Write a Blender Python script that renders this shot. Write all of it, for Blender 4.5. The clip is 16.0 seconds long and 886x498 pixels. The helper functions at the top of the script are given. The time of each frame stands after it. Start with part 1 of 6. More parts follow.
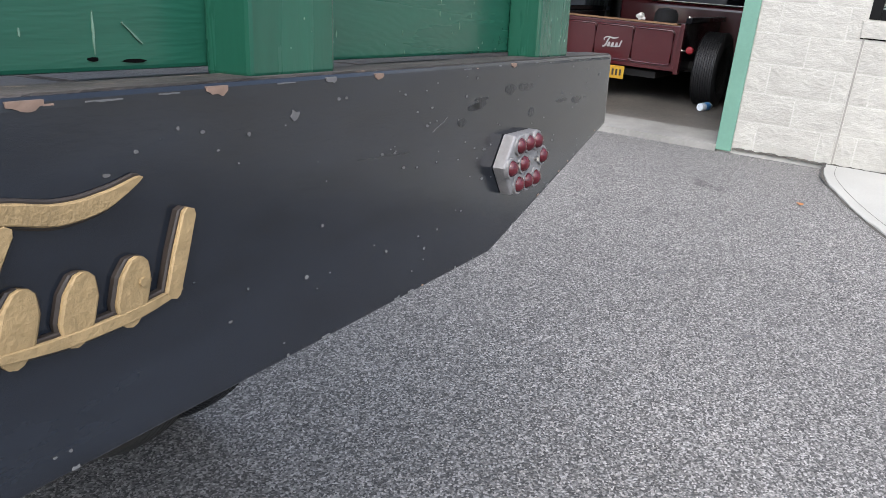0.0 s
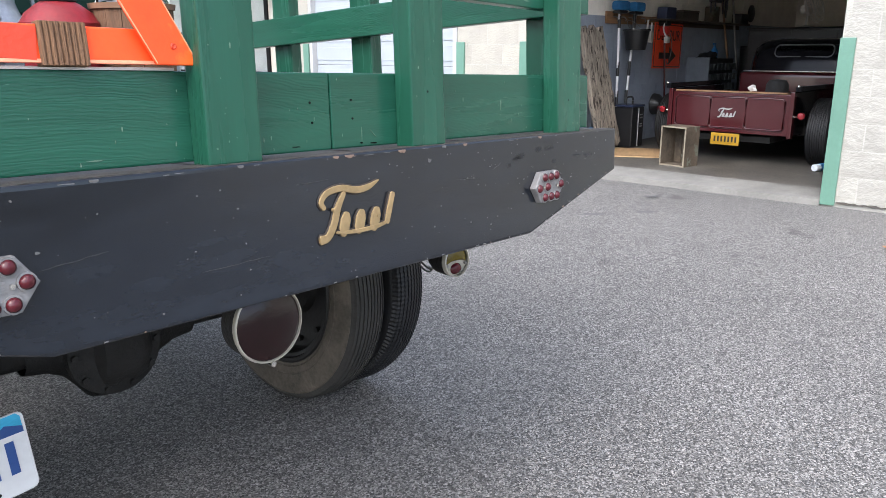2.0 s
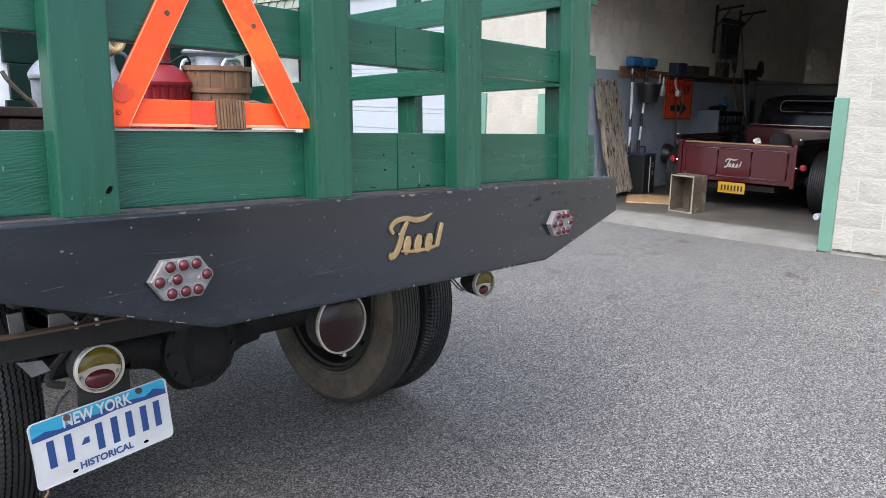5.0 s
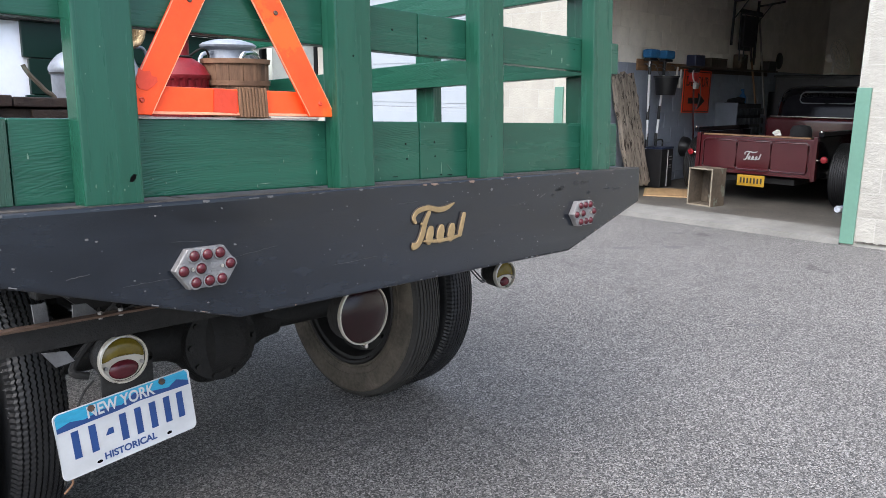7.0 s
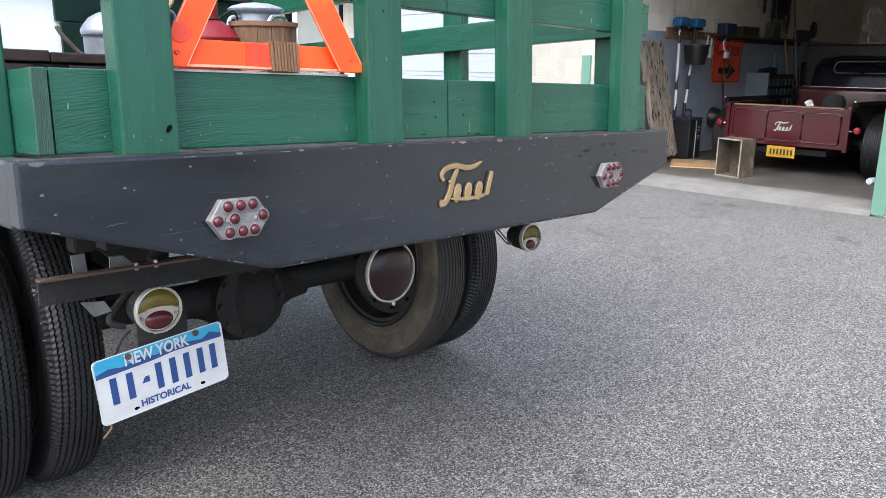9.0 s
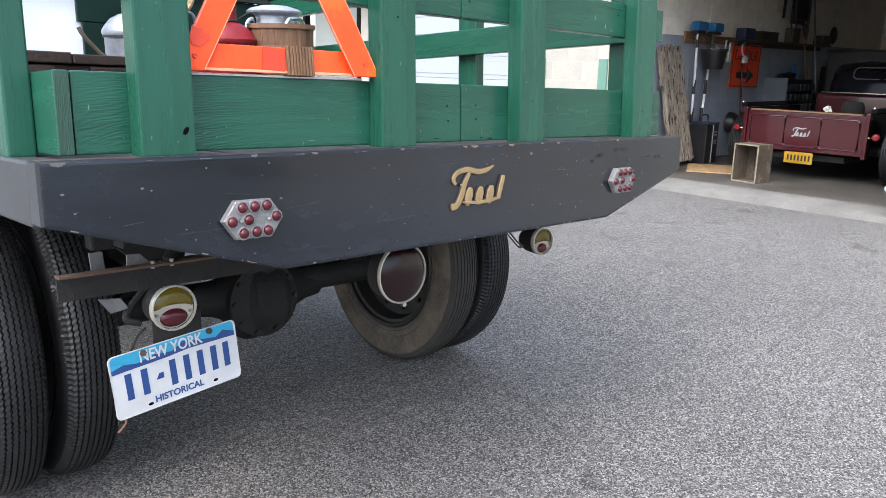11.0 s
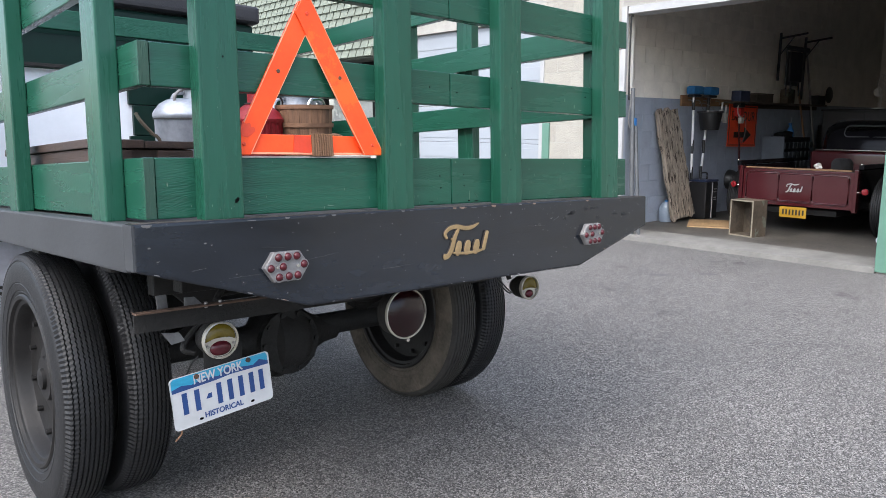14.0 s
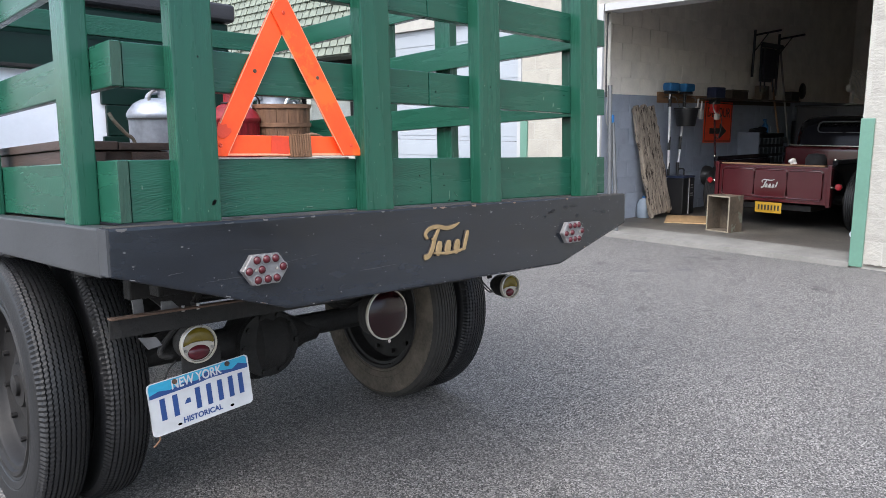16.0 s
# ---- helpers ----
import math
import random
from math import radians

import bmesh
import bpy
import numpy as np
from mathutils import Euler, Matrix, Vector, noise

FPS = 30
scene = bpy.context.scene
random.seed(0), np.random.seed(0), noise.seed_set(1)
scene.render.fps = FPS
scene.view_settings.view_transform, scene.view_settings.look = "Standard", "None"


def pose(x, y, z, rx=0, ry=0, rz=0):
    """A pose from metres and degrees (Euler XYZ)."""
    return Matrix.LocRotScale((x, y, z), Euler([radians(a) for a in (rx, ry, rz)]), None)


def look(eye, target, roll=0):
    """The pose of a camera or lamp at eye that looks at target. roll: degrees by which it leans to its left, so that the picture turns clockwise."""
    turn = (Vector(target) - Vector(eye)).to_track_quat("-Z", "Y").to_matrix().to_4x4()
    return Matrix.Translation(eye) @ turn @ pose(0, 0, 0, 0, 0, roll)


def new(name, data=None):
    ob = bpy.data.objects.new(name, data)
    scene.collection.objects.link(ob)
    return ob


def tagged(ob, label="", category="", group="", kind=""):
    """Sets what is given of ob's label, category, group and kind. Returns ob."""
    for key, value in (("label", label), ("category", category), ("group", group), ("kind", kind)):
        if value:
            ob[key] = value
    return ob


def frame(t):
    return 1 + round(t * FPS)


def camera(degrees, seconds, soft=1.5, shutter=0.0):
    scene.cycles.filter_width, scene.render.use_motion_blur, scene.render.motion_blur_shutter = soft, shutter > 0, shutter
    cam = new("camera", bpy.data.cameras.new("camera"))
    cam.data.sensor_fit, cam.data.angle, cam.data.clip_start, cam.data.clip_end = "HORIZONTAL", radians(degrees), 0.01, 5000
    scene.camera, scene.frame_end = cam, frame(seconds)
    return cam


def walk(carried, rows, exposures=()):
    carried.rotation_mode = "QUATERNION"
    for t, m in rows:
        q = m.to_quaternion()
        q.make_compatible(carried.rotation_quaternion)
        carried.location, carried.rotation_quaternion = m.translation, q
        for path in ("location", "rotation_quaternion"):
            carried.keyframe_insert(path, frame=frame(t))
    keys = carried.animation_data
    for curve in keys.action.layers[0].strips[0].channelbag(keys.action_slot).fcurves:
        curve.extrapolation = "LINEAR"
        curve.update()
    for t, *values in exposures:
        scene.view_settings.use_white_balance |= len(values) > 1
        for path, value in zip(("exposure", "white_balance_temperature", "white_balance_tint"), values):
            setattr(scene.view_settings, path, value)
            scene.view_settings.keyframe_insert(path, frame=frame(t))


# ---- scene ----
cam = camera(61.5, 16.0, soft=0.7)
PATH = [
    (0, (-0.2119, -0.3983, 1.1577), (1.5219, 0.5911, 0.4122), 4.4),
    (0.5, (-0.4388, -0.5474, 1.2663), (1.3983, 0.3845, 0.7253), 4.0),
    (1, (-0.6859, -0.6901, 1.2886), (1.163, 0.2343, 0.7764), -1.0),
    (1.5, (-0.7732, -0.9031, 1.2535), (0.8967, 0.3131, 0.737), -1.0),
    (2, (-0.8808, -1.0341, 1.2588), (0.6539, 0.3387, 0.7114), -0.1),
    (2.5, (-1.0788, -1.1481, 1.2769), (0.4633, 0.2258, 0.7572), 1.8),
    (3, (-1.1992, -1.2546, 1.2918), (0.3355, 0.1257, 0.7668), 1.0),
    (3.5, (-1.2216, -1.2972, 1.3025), (0.3184, 0.0873, 0.8041), 0.8),
    (4, (-1.2386, -1.3036, 1.3142), (0.3003, 0.0958, 0.8552), 0.8),
    (6.5, (-1.262, -1.278, 1.3078), (0.246, 0.164, 0.8797), 0.6),
    (7, (-1.2599, -1.2727, 1.295), (0.2354, 0.1789, 0.8531), 0.5),
    (7.5, (-1.262, -1.2705, 1.2918), (0.2247, 0.1832, 0.8296), 0.7),
    (8, (-1.2695, -1.2812, 1.2727), (0.197, 0.1864, 0.7924), 0.6),
    (8.5, (-1.2791, -1.2833, 1.2578), (0.1704, 0.1928, 0.7508), 0.5),
    (9, (-1.2844, -1.2844, 1.262), (0.1512, 0.2013, 0.7444), 0.6),
    (11.3, (-1.2929, -1.3142, 1.2737), (0.1086, 0.2055, 0.7604), 1.0),
    (11.5, (-1.3099, -1.3408, 1.2886), (0.0895, 0.1811, 0.7753), 0.7),
    (12, (-1.3451, -1.4665, 1.2972), (0.017, 0.0927, 0.7945), 0.3),
    (12.5, (-1.4282, -1.59, 1.3014), (-0.0777, -0.0053, 0.8477), 0.1),
    (13, (-1.5176, -1.6369, 1.3163), (-0.1629, -0.0437, 0.9127), 0.1),
    (13.5, (-1.5272, -1.6539, 1.3323), (-0.1534, -0.0639, 0.9894), 0.2),
    (14, (-1.5208, -1.6571, 1.3217), (-0.131, -0.0809, 0.9723), 0.1),
    (14.5, (-1.5123, -1.6444, 1.3227), (-0.1033, -0.0852, 0.9734), -0.1),
    (15, (-1.5112, -1.6412, 1.3217), (-0.0937, -0.0905, 0.9713), -0.2),
    (15.5, (-1.5144, -1.6433, 1.3217), (-0.0895, -0.099, 0.9681), -0.3),
    (16, (-1.5144, -1.6444, 1.3281), (-0.082, -0.1097, 0.9713), -0.2),
]
walk(cam, [(t, look(eye, target, roll)) for t, eye, target, roll in PATH], exposures=[(0, 1.70, 6200, 10), (0.5, 1.63, 6200, 10), (1, 1.28, 6200, 10), (1.5, 1.43, 6200, 10), (2, 1.93, 6200, 10), (3, 1.93, 6200, 10), (4, 1.73, 6200, 10), (6.5, 1.73, 6200, 10), (8.5, 1.95, 6200, 10), (12.5, 1.98, 6200, 10), (14.5, 1.58, 6200, 10), (16, 1.66, 6200, 10)])

# ---- world and light: bright overcast sky ----
world = bpy.data.worlds.new("sky")
scene.world = world
world.use_nodes = True
wt = world.node_tree
sky = wt.nodes.new("ShaderNodeTexSky")
sky.sky_type = "NISHITA"
sky.sun_disc = False
sky.sun_elevation = radians(50)
sky.sun_rotation = radians(-105)
sky.air_density, sky.dust_density, sky.ozone_density = 1.0, 3.0, 1.0
grey_sky = wt.nodes.new("ShaderNodeHueSaturation")
grey_sky.inputs["Saturation"].default_value = 0.75
wt.links.new(sky.outputs[0], grey_sky.inputs["Color"])
wt.links.new(grey_sky.outputs[0], wt.nodes["Background"].inputs[0])
wt.nodes["Background"].inputs[1].default_value = 0.15

sun_data = bpy.data.lights.new("sun", "SUN")
sun_data.energy, sun_data.angle, sun_data.color = 1.05, radians(90), (1.0, 0.97, 0.93)
sun = new("sun", sun_data)
sun.matrix_world = look((-6, -2.8, 12), (0, 0, 0))


# ---- materials ----
def mat(name, color, rough=0.6, metal=0.0, dark=0.75, scale=6.0, bump=0.2, grain=60.0, stretch=(1, 1, 1),
        spots=None, spot_size=14.0, spot_amount=0.3, vary=0.0, coat=0.0, gloss=0.5):
    """A painted, wooden, metal or stone surface: tone varies at two scales, with fine relief and optional worn spots."""
    m = bpy.data.materials.new(name)
    m.use_nodes = True
    n, link = m.node_tree.nodes, m.node_tree.links
    b = n["Principled BSDF"]
    b.inputs["Metallic"].default_value = metal
    b.inputs["Coat Weight"].default_value = coat
    b.inputs["Specular IOR Level"].default_value = gloss
    co = n.new("ShaderNodeTexCoord")
    mp = n.new("ShaderNodeMapping")
    mp.inputs["Scale"].default_value = stretch
    info = n.new("ShaderNodeObjectInfo")
    shift = n.new("ShaderNodeVectorMath")
    shift.operation = "SCALE"
    shift.inputs[0].default_value = (17, 31, 23)
    link.new(info.outputs["Random"], shift.inputs["Scale"])
    add = n.new("ShaderNodeVectorMath")
    link.new(co.outputs["Object"], add.inputs[0])
    link.new(shift.outputs[0], add.inputs[1])
    link.new(add.outputs[0], mp.inputs["Vector"])

    def noise_of(s, detail=5, r=0.6):
        t = n.new("ShaderNodeTexNoise")
        t.inputs["Scale"].default_value, t.inputs["Detail"].default_value, t.inputs["Roughness"].default_value = s, detail, r
        link.new(mp.outputs[0], t.inputs["Vector"])
        return t

    big, fine = noise_of(scale), noise_of(grain, 4, 0.65)
    both = n.new("ShaderNodeMath")
    both.operation = "MULTIPLY_ADD"
    link.new(fine.outputs[0], both.inputs[0])
    both.inputs[1].default_value = 0.45
    link.new(big.outputs[0], both.inputs[2])
    ramp = n.new("ShaderNodeValToRGB")
    ramp.color_ramp.elements[0].position, ramp.color_ramp.elements[1].position = 0.45, 0.95
    ramp.color_ramp.elements[0].color = (*[c * dark for c in color], 1)
    ramp.color_ramp.elements[1].color = (*[min(1, c * (2 - dark)) for c in color], 1)
    link.new(both.outputs[0], ramp.inputs[0])
    out = ramp.outputs[0]
    if vary:
        hs = n.new("ShaderNodeHueSaturation")
        mr = n.new("ShaderNodeMapRange")
        mr.inputs[3].default_value, mr.inputs[4].default_value = 1 - vary, 1 + vary
        link.new(info.outputs["Random"], mr.inputs[0])
        link.new(mr.outputs[0], hs.inputs["Value"])
        link.new(out, hs.inputs["Color"])
        out = hs.outputs[0]
    if spots:
        st = noise_of(spot_size, 6, 0.7)
        sr = n.new("ShaderNodeValToRGB")
        sr.color_ramp.elements[0].position, sr.color_ramp.elements[1].position = 0.74 - spot_amount * 0.3, 0.77 - spot_amount * 0.3
        link.new(st.outputs[0], sr.inputs[0])
        mx = n.new("ShaderNodeMix")
        mx.data_type = "RGBA"
        link.new(sr.outputs[0], mx.inputs[0])
        link.new(out, mx.inputs[6])
        mx.inputs[7].default_value = (*spots, 1)
        out = mx.outputs[2]
    link.new(out, b.inputs["Base Color"])
    rr = n.new("ShaderNodeMapRange")
    rr.inputs[3].default_value, rr.inputs[4].default_value = max(0.02, rough - 0.12), min(1, rough + 0.12)
    link.new(big.outputs[0], rr.inputs[0])
    link.new(rr.outputs[0], b.inputs["Roughness"])
    if bump:
        bp = n.new("ShaderNodeBump")
        bp.inputs["Strength"].default_value, bp.inputs["Distance"].default_value = bump, 0.01
        link.new(fine.outputs[0], bp.inputs["Height"])
        link.new(bp.outputs[0], b.inputs["Normal"])
    return m


def wood_paint(name, color, stretch, raised_grain):
    """Green gloss paint over softwood: raised grain along the board, scratches and bare chips."""
    m = mat(name, color, rough=0.27, dark=0.80, scale=1.4, grain=5, bump=0.07, stretch=stretch,
            spots=(0.10, 0.22, 0.16), spot_size=11, spot_amount=0.10, vary=0.06, gloss=0.36)
    n, link = m.node_tree.nodes, m.node_tree.links
    co = n.new("ShaderNodeTexCoord")
    info = n.new("ShaderNodeObjectInfo")
    along = Vector([0.9 if s < 1 else 0.0 for s in stretch])
    slide = n.new("ShaderNodeVectorMath")
    slide.operation = "SCALE"
    slide.inputs[0].default_value = along
    link.new(info.outputs["Random"], slide.inputs["Scale"])
    moved = n.new("ShaderNodeVectorMath")
    link.new(co.outputs["Object"], moved.inputs[0])
    link.new(slide.outputs[0], moved.inputs[1])
    mp = n.new("ShaderNodeMapping")
    mp.inputs["Location"].default_value = Vector((0.0, 0.0, -1.0 if stretch[2] > 1 else 0.0)) - 0.11 * along
    mp.inputs["Scale"].default_value = [0.22 if s < 1 else 1.0 for s in stretch]
    link.new(moved.outputs[0], mp.inputs["Vector"])
    rings = n.new("ShaderNodeTexWave")
    rings.wave_type = "RINGS"
    rings.rings_direction = "X" if stretch[1] < 1 else "Y"
    rings.inputs["Scale"].default_value, rings.inputs["Distortion"].default_value = 66, 11
    rings.inputs["Detail"].default_value, rings.inputs["Detail Scale"].default_value = 3, 1.1
    link.new(mp.outputs[0], rings.inputs["Vector"])
    bp = n.new("ShaderNodeBump")
    bp.inputs["Strength"].default_value, bp.inputs["Distance"].default_value = raised_grain, 0.003
    where = n.new("ShaderNodeTexNoise")
    where.inputs["Scale"].default_value = 2.6
    link.new(co.outputs["Object"], where.inputs["Vector"])
    raised = n.new("ShaderNodeMapRange")
    raised.inputs[1].default_value, raised.inputs[2].default_value = 0.42, 0.68
    raised.inputs[3].default_value, raised.inputs[4].default_value = 0.12, 1.0
    link.new(where.outputs[0], raised.inputs[0])
    relief = n.new("ShaderNodeMath")
    relief.operation = "MULTIPLY"
    link.new(rings.outputs["Fac"], relief.inputs[0])
    link.new(raised.outputs[0], relief.inputs[1])
    link.new(relief.outputs[0], bp.inputs["Height"])
    for old in [k for k in n if k.bl_idname == "ShaderNodeBump" and k != bp]:
        link.new(bp.outputs[0], old.inputs["Normal"])
    return m


GREEN = (0.0112, 0.0655, 0.0402)
green_smooth = wood_paint("green_paint_smooth_board", GREEN, (0.9, 12, 12), 0.07)
green_x = wood_paint("green_paint_along_x", GREEN, (0.9, 12, 12), 0.24)
green_y = wood_paint("green_paint_along_y", GREEN, (12, 0.9, 12), 0.13)
green_z = wood_paint("green_paint_upright", GREEN, (12, 12, 0.9), 0.03)
end_wood = mat("weathered_green_end_grain", (0.012, 0.052, 0.033), rough=0.6, dark=0.65, scale=8, grain=40, bump=0.5, stretch=(20, 20, 1))
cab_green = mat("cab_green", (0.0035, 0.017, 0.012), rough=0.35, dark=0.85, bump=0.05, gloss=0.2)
board_paint = mat("slate_paint", (0.0086, 0.0110, 0.0155), rough=0.20, dark=0.45, scale=3, grain=26, bump=0.025, stretch=(0.6, 2, 2), gloss=0.5,
                  spots=(0.055, 0.055, 0.055), spot_size=26, spot_amount=0.12)
# Lighter copy of the slate paint: light on the sides is in its colour
sill_paint = mat("slate_paint_worn", (0.032, 0.034, 0.037), rough=0.5, dark=0.75, scale=4, grain=30, bump=0.06, stretch=(3, 1.2, 3),
                 spots=(0.25, 0.22, 0.19), spot_size=16, spot_amount=0.0)
deck_wood = mat("worn_deck", (0.055, 0.048, 0.043), rough=0.7, dark=0.5, scale=5, grain=40, bump=0.4, stretch=(6, 1, 6),
                spots=(0.28, 0.19, 0.14), spot_size=11, spot_amount=0.15)
worn_edge = mat("paint_worn_to_wood", (0.040, 0.034, 0.030), rough=0.7, dark=0.4, scale=9, grain=60, bump=0.6, stretch=(1, 2, 2), spots=(0.16, 0.115, 0.085), spot_size=17, spot_amount=0.32)
chip_wood = mat("bare_wood_chip", (0.19, 0.125, 0.09), rough=0.8, dark=0.7, grain=90)
fleck_green = mat("pale_scuffed_green", (0.10, 0.17, 0.12), rough=0.7, dark=0.7, grain=90)
chip_pale = mat("pale_scuffed_edge", (0.095, 0.093, 0.092), rough=0.8, dark=0.6, grain=90)
chip_grey = mat("bare_paint_chip", (0.085, 0.082, 0.08), rough=0.8, dark=0.7, grain=90)
rubber = mat("tyre_rubber", (0.0100, 0.0102, 0.0110), rough=0.5, dark=0.6, scale=5, grain=70, bump=0.2, gloss=0.34,
             spots=(0.024, 0.0235, 0.0225), spot_size=6, spot_amount=0.2)
rubber_worn = mat("tyre_rubber_worn", (0.030, 0.0285, 0.026), rough=0.75, gloss=0.3, dark=0.6, scale=7, grain=70, bump=0.3, spots=(0.05, 0.046, 0.04), spot_size=8, spot_amount=0.3)
rubber_old = mat("tyre_rubber_dusty", (0.074, 0.063, 0.050), rough=0.8, gloss=0.3, dark=0.35, scale=7, grain=70, bump=0.25,
                 spots=(0.120, 0.103, 0.080), spot_size=5, spot_amount=0.45)
black_iron = mat("black_iron", (0.015, 0.0143, 0.0135), rough=0.65, metal=0.0, dark=0.5, bump=0.5, spots=(0.035, 0.029, 0.024), spot_size=18, spot_amount=0.22, gloss=0.25)
rim_paint = mat("rim_paint", (0.012, 0.0113, 0.011), rough=0.5, dark=0.5, bump=0.12, spots=(0.05, 0.043, 0.037), spot_size=10, spot_amount=0.16, gloss=0.25)
rust = mat("rusty_iron", (0.078, 0.045, 0.029), rough=0.8, dark=0.5, bump=0.5, spots=(0.03, 0.03, 0.03), spot_size=9, spot_amount=0.5)
alu = mat("cast_aluminium", (0.18, 0.175, 0.174), rough=0.5, metal=0.25, dark=0.7, scale=18, bump=0.3)
enamel = mat("cream_enamel", (0.40, 0.375, 0.32), rough=0.3, metal=0.3, dark=0.85, scale=12, bump=0.1, spots=(0.3, 0.25, 0.2), spot_size=30, spot_amount=-0.1)
chrome = mat("nickel", (0.6, 0.58, 0.54), rough=0.2, metal=1.0, dark=0.8, bump=0.05)
gilt_edge = mat("dark_gilt_edge", (0.018, 0.012, 0.008), rough=0.6)
gold = mat("gold_leaf", (0.235, 0.165, 0.080), rough=0.6, metal=0.0, dark=0.75, scale=20, grain=120, bump=0.3, gloss=0.3)


def glass_lens(name, color, rough=0.12):
    m = mat(name, color, rough=rough, dark=0.7, scale=30, grain=200, bump=0.08, coat=0.0, gloss=0.35)
    return m


red_lens = glass_lens("red_lens", (0.062, 0.009, 0.013))
dark_red_lens = glass_lens("deep_red_lens", (0.013, 0.0032, 0.0038), 0.05)
amber_lens = glass_lens("amber_lens", (0.100, 0.073, 0.008))
orange = mat("orange_plastic", (0.80, 0.075, 0.014), rough=0.42, dark=0.8, scale=7, grain=60, bump=0.1, spots=(0.72, 0.11, 0.016), spot_size=5, spot_amount=0.5, gloss=0.3)
orange_pale = mat("orange_scuffed_edge", (0.85, 0.30, 0.17), rough=0.6, dark=0.8, scale=30)
orange_deep = mat("orange_tape", (0.60, 0.045, 0.012), rough=0.5, dark=0.85)
jute = mat("jute_webbing", (0.16, 0.085, 0.045), rough=0.9, dark=0.5, scale=8, grain=50, bump=0.6, stretch=(14, 1, 1))
rope_mat = mat("hemp_rope", (0.42, 0.31, 0.17), rough=0.9, dark=0.6, scale=40, grain=150, bump=0.8)
white_plate = mat("plate_white", (0.47, 0.475, 0.48), rough=0.4, dark=0.9, scale=10, bump=0.05)
plate_blue = mat("plate_blue", (0.012, 0.045, 0.165), rough=0.4, dark=0.9)
plate_sky = mat("plate_sky_blue", (0.025, 0.27, 0.43), rough=0.4, dark=0.8, scale=18, stretch=(1, 1, 4))
plate_yellow = mat("plate_yellow", (0.38, 0.22, 0.012), rough=0.45, dark=0.85)
milk_metal = mat("tinned_steel", (0.29, 0.31, 0.35), rough=0.34, metal=0.35, dark=0.6, scale=7, grain=40, bump=0.16, spots=(0.37, 0.39, 0.43), spot_size=4, spot_amount=0.45)
red_paint = mat("red_can_paint", (0.165, 0.010, 0.014), rough=0.45, dark=0.6, bump=0.15, gloss=0.25, spots=(0.09, 0.02, 0.02), spot_size=13, spot_amount=0.1)
stave = mat("oak_stave", (0.150, 0.080, 0.045), rough=0.8, dark=0.4, scale=4, grain=30, bump=0.5, stretch=(8, 8, 0.8), vary=0.2)
hoop = mat("bent_oak_hoop", (0.175, 0.094, 0.054), rough=0.75, dark=0.6, scale=5, grain=30, bump=0.4)
box_wood = mat("dark_stained_box", (0.040, 0.024, 0.018), rough=0.65, dark=0.6, scale=3, grain=20, bump=0.4, stretch=(8, 1, 8), spots=(0.17, 0.12, 0.09), spot_size=4, spot_amount=0.2, vary=0.15)
white_panel = mat("white_painted_panel", (0.80, 0.82, 0.86), rough=0.4, dark=0.95, bump=0.05)
black_roof = mat("black_roof_fabric", (0.014, 0.013, 0.016), rough=0.5, dark=0.8, grain=200, bump=0.3)
steel = mat("steel_bolt", (0.24, 0.23, 0.22), rough=0.45, metal=0.8, dark=0.6)
hole_dark = mat("dark_hole", (0.004, 0.004, 0.004), rough=0.95, gloss=0.0)
scuff_black = mat("black_scuffed_paint", (0.0070, 0.0084, 0.0112), rough=0.35, dark=0.6, gloss=0.4)
bracket_grey = mat("dusty_grey_steel", (0.115, 0.115, 0.118), rough=0.6, dark=0.6, scale=14, bump=0.3)
wire_mat = mat("wire", (0.02, 0.02, 0.02), rough=0.6)

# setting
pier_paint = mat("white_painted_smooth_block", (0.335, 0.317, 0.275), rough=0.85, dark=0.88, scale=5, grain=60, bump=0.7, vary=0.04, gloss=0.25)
block_paint = mat("cream_painted_split_block", (0.312, 0.302, 0.272), rough=0.9, dark=0.86, scale=6, grain=40, bump=0.8, stretch=(1, 0.85, 1.3), vary=0.05, gloss=0.2,
                  spots=(0.165, 0.158, 0.140), spot_size=24, spot_amount=0.19)
caulk = mat("grey_joint_caulk", (0.205, 0.195, 0.175), rough=0.9, dark=0.8)
mortar = mat("cream_mortar", (0.340, 0.331, 0.300), rough=0.9, dark=0.88, scale=9, grain=80, bump=0.5)
in_white = mat("white_painted_block", (0.88, 0.825, 0.745), rough=0.8, dark=0.88, scale=4, grain=60, bump=0.4, vary=0.04)
in_grey = mat("grey_painted_block", (0.31, 0.345, 0.41), rough=0.6, dark=0.85, scale=4, grain=60, bump=0.4, vary=0.05,
              spots=(0.36, 0.38, 0.42), spot_size=16, spot_amount=-0.15)
in_bounce = mat("sooty_ceiling", (0.55, 0.53, 0.50), rough=0.9, dark=0.8)
guard_green = mat("mint_painted_steel", (0.092, 0.190, 0.143), rough=0.5, dark=0.88, scale=3, grain=40, bump=0.12, spots=(0.36, 0.36, 0.32), spot_size=18, spot_amount=-0.08)
door_white = mat("white_door_panel", (0.29, 0.315, 0.345), rough=0.45, dark=0.94, scale=2, bump=0.05)
trim_white = mat("white_trim", (0.36, 0.36, 0.36), rough=0.5, dark=0.88)
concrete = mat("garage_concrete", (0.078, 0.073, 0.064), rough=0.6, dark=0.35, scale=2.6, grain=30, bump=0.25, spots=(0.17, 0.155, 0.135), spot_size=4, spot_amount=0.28)
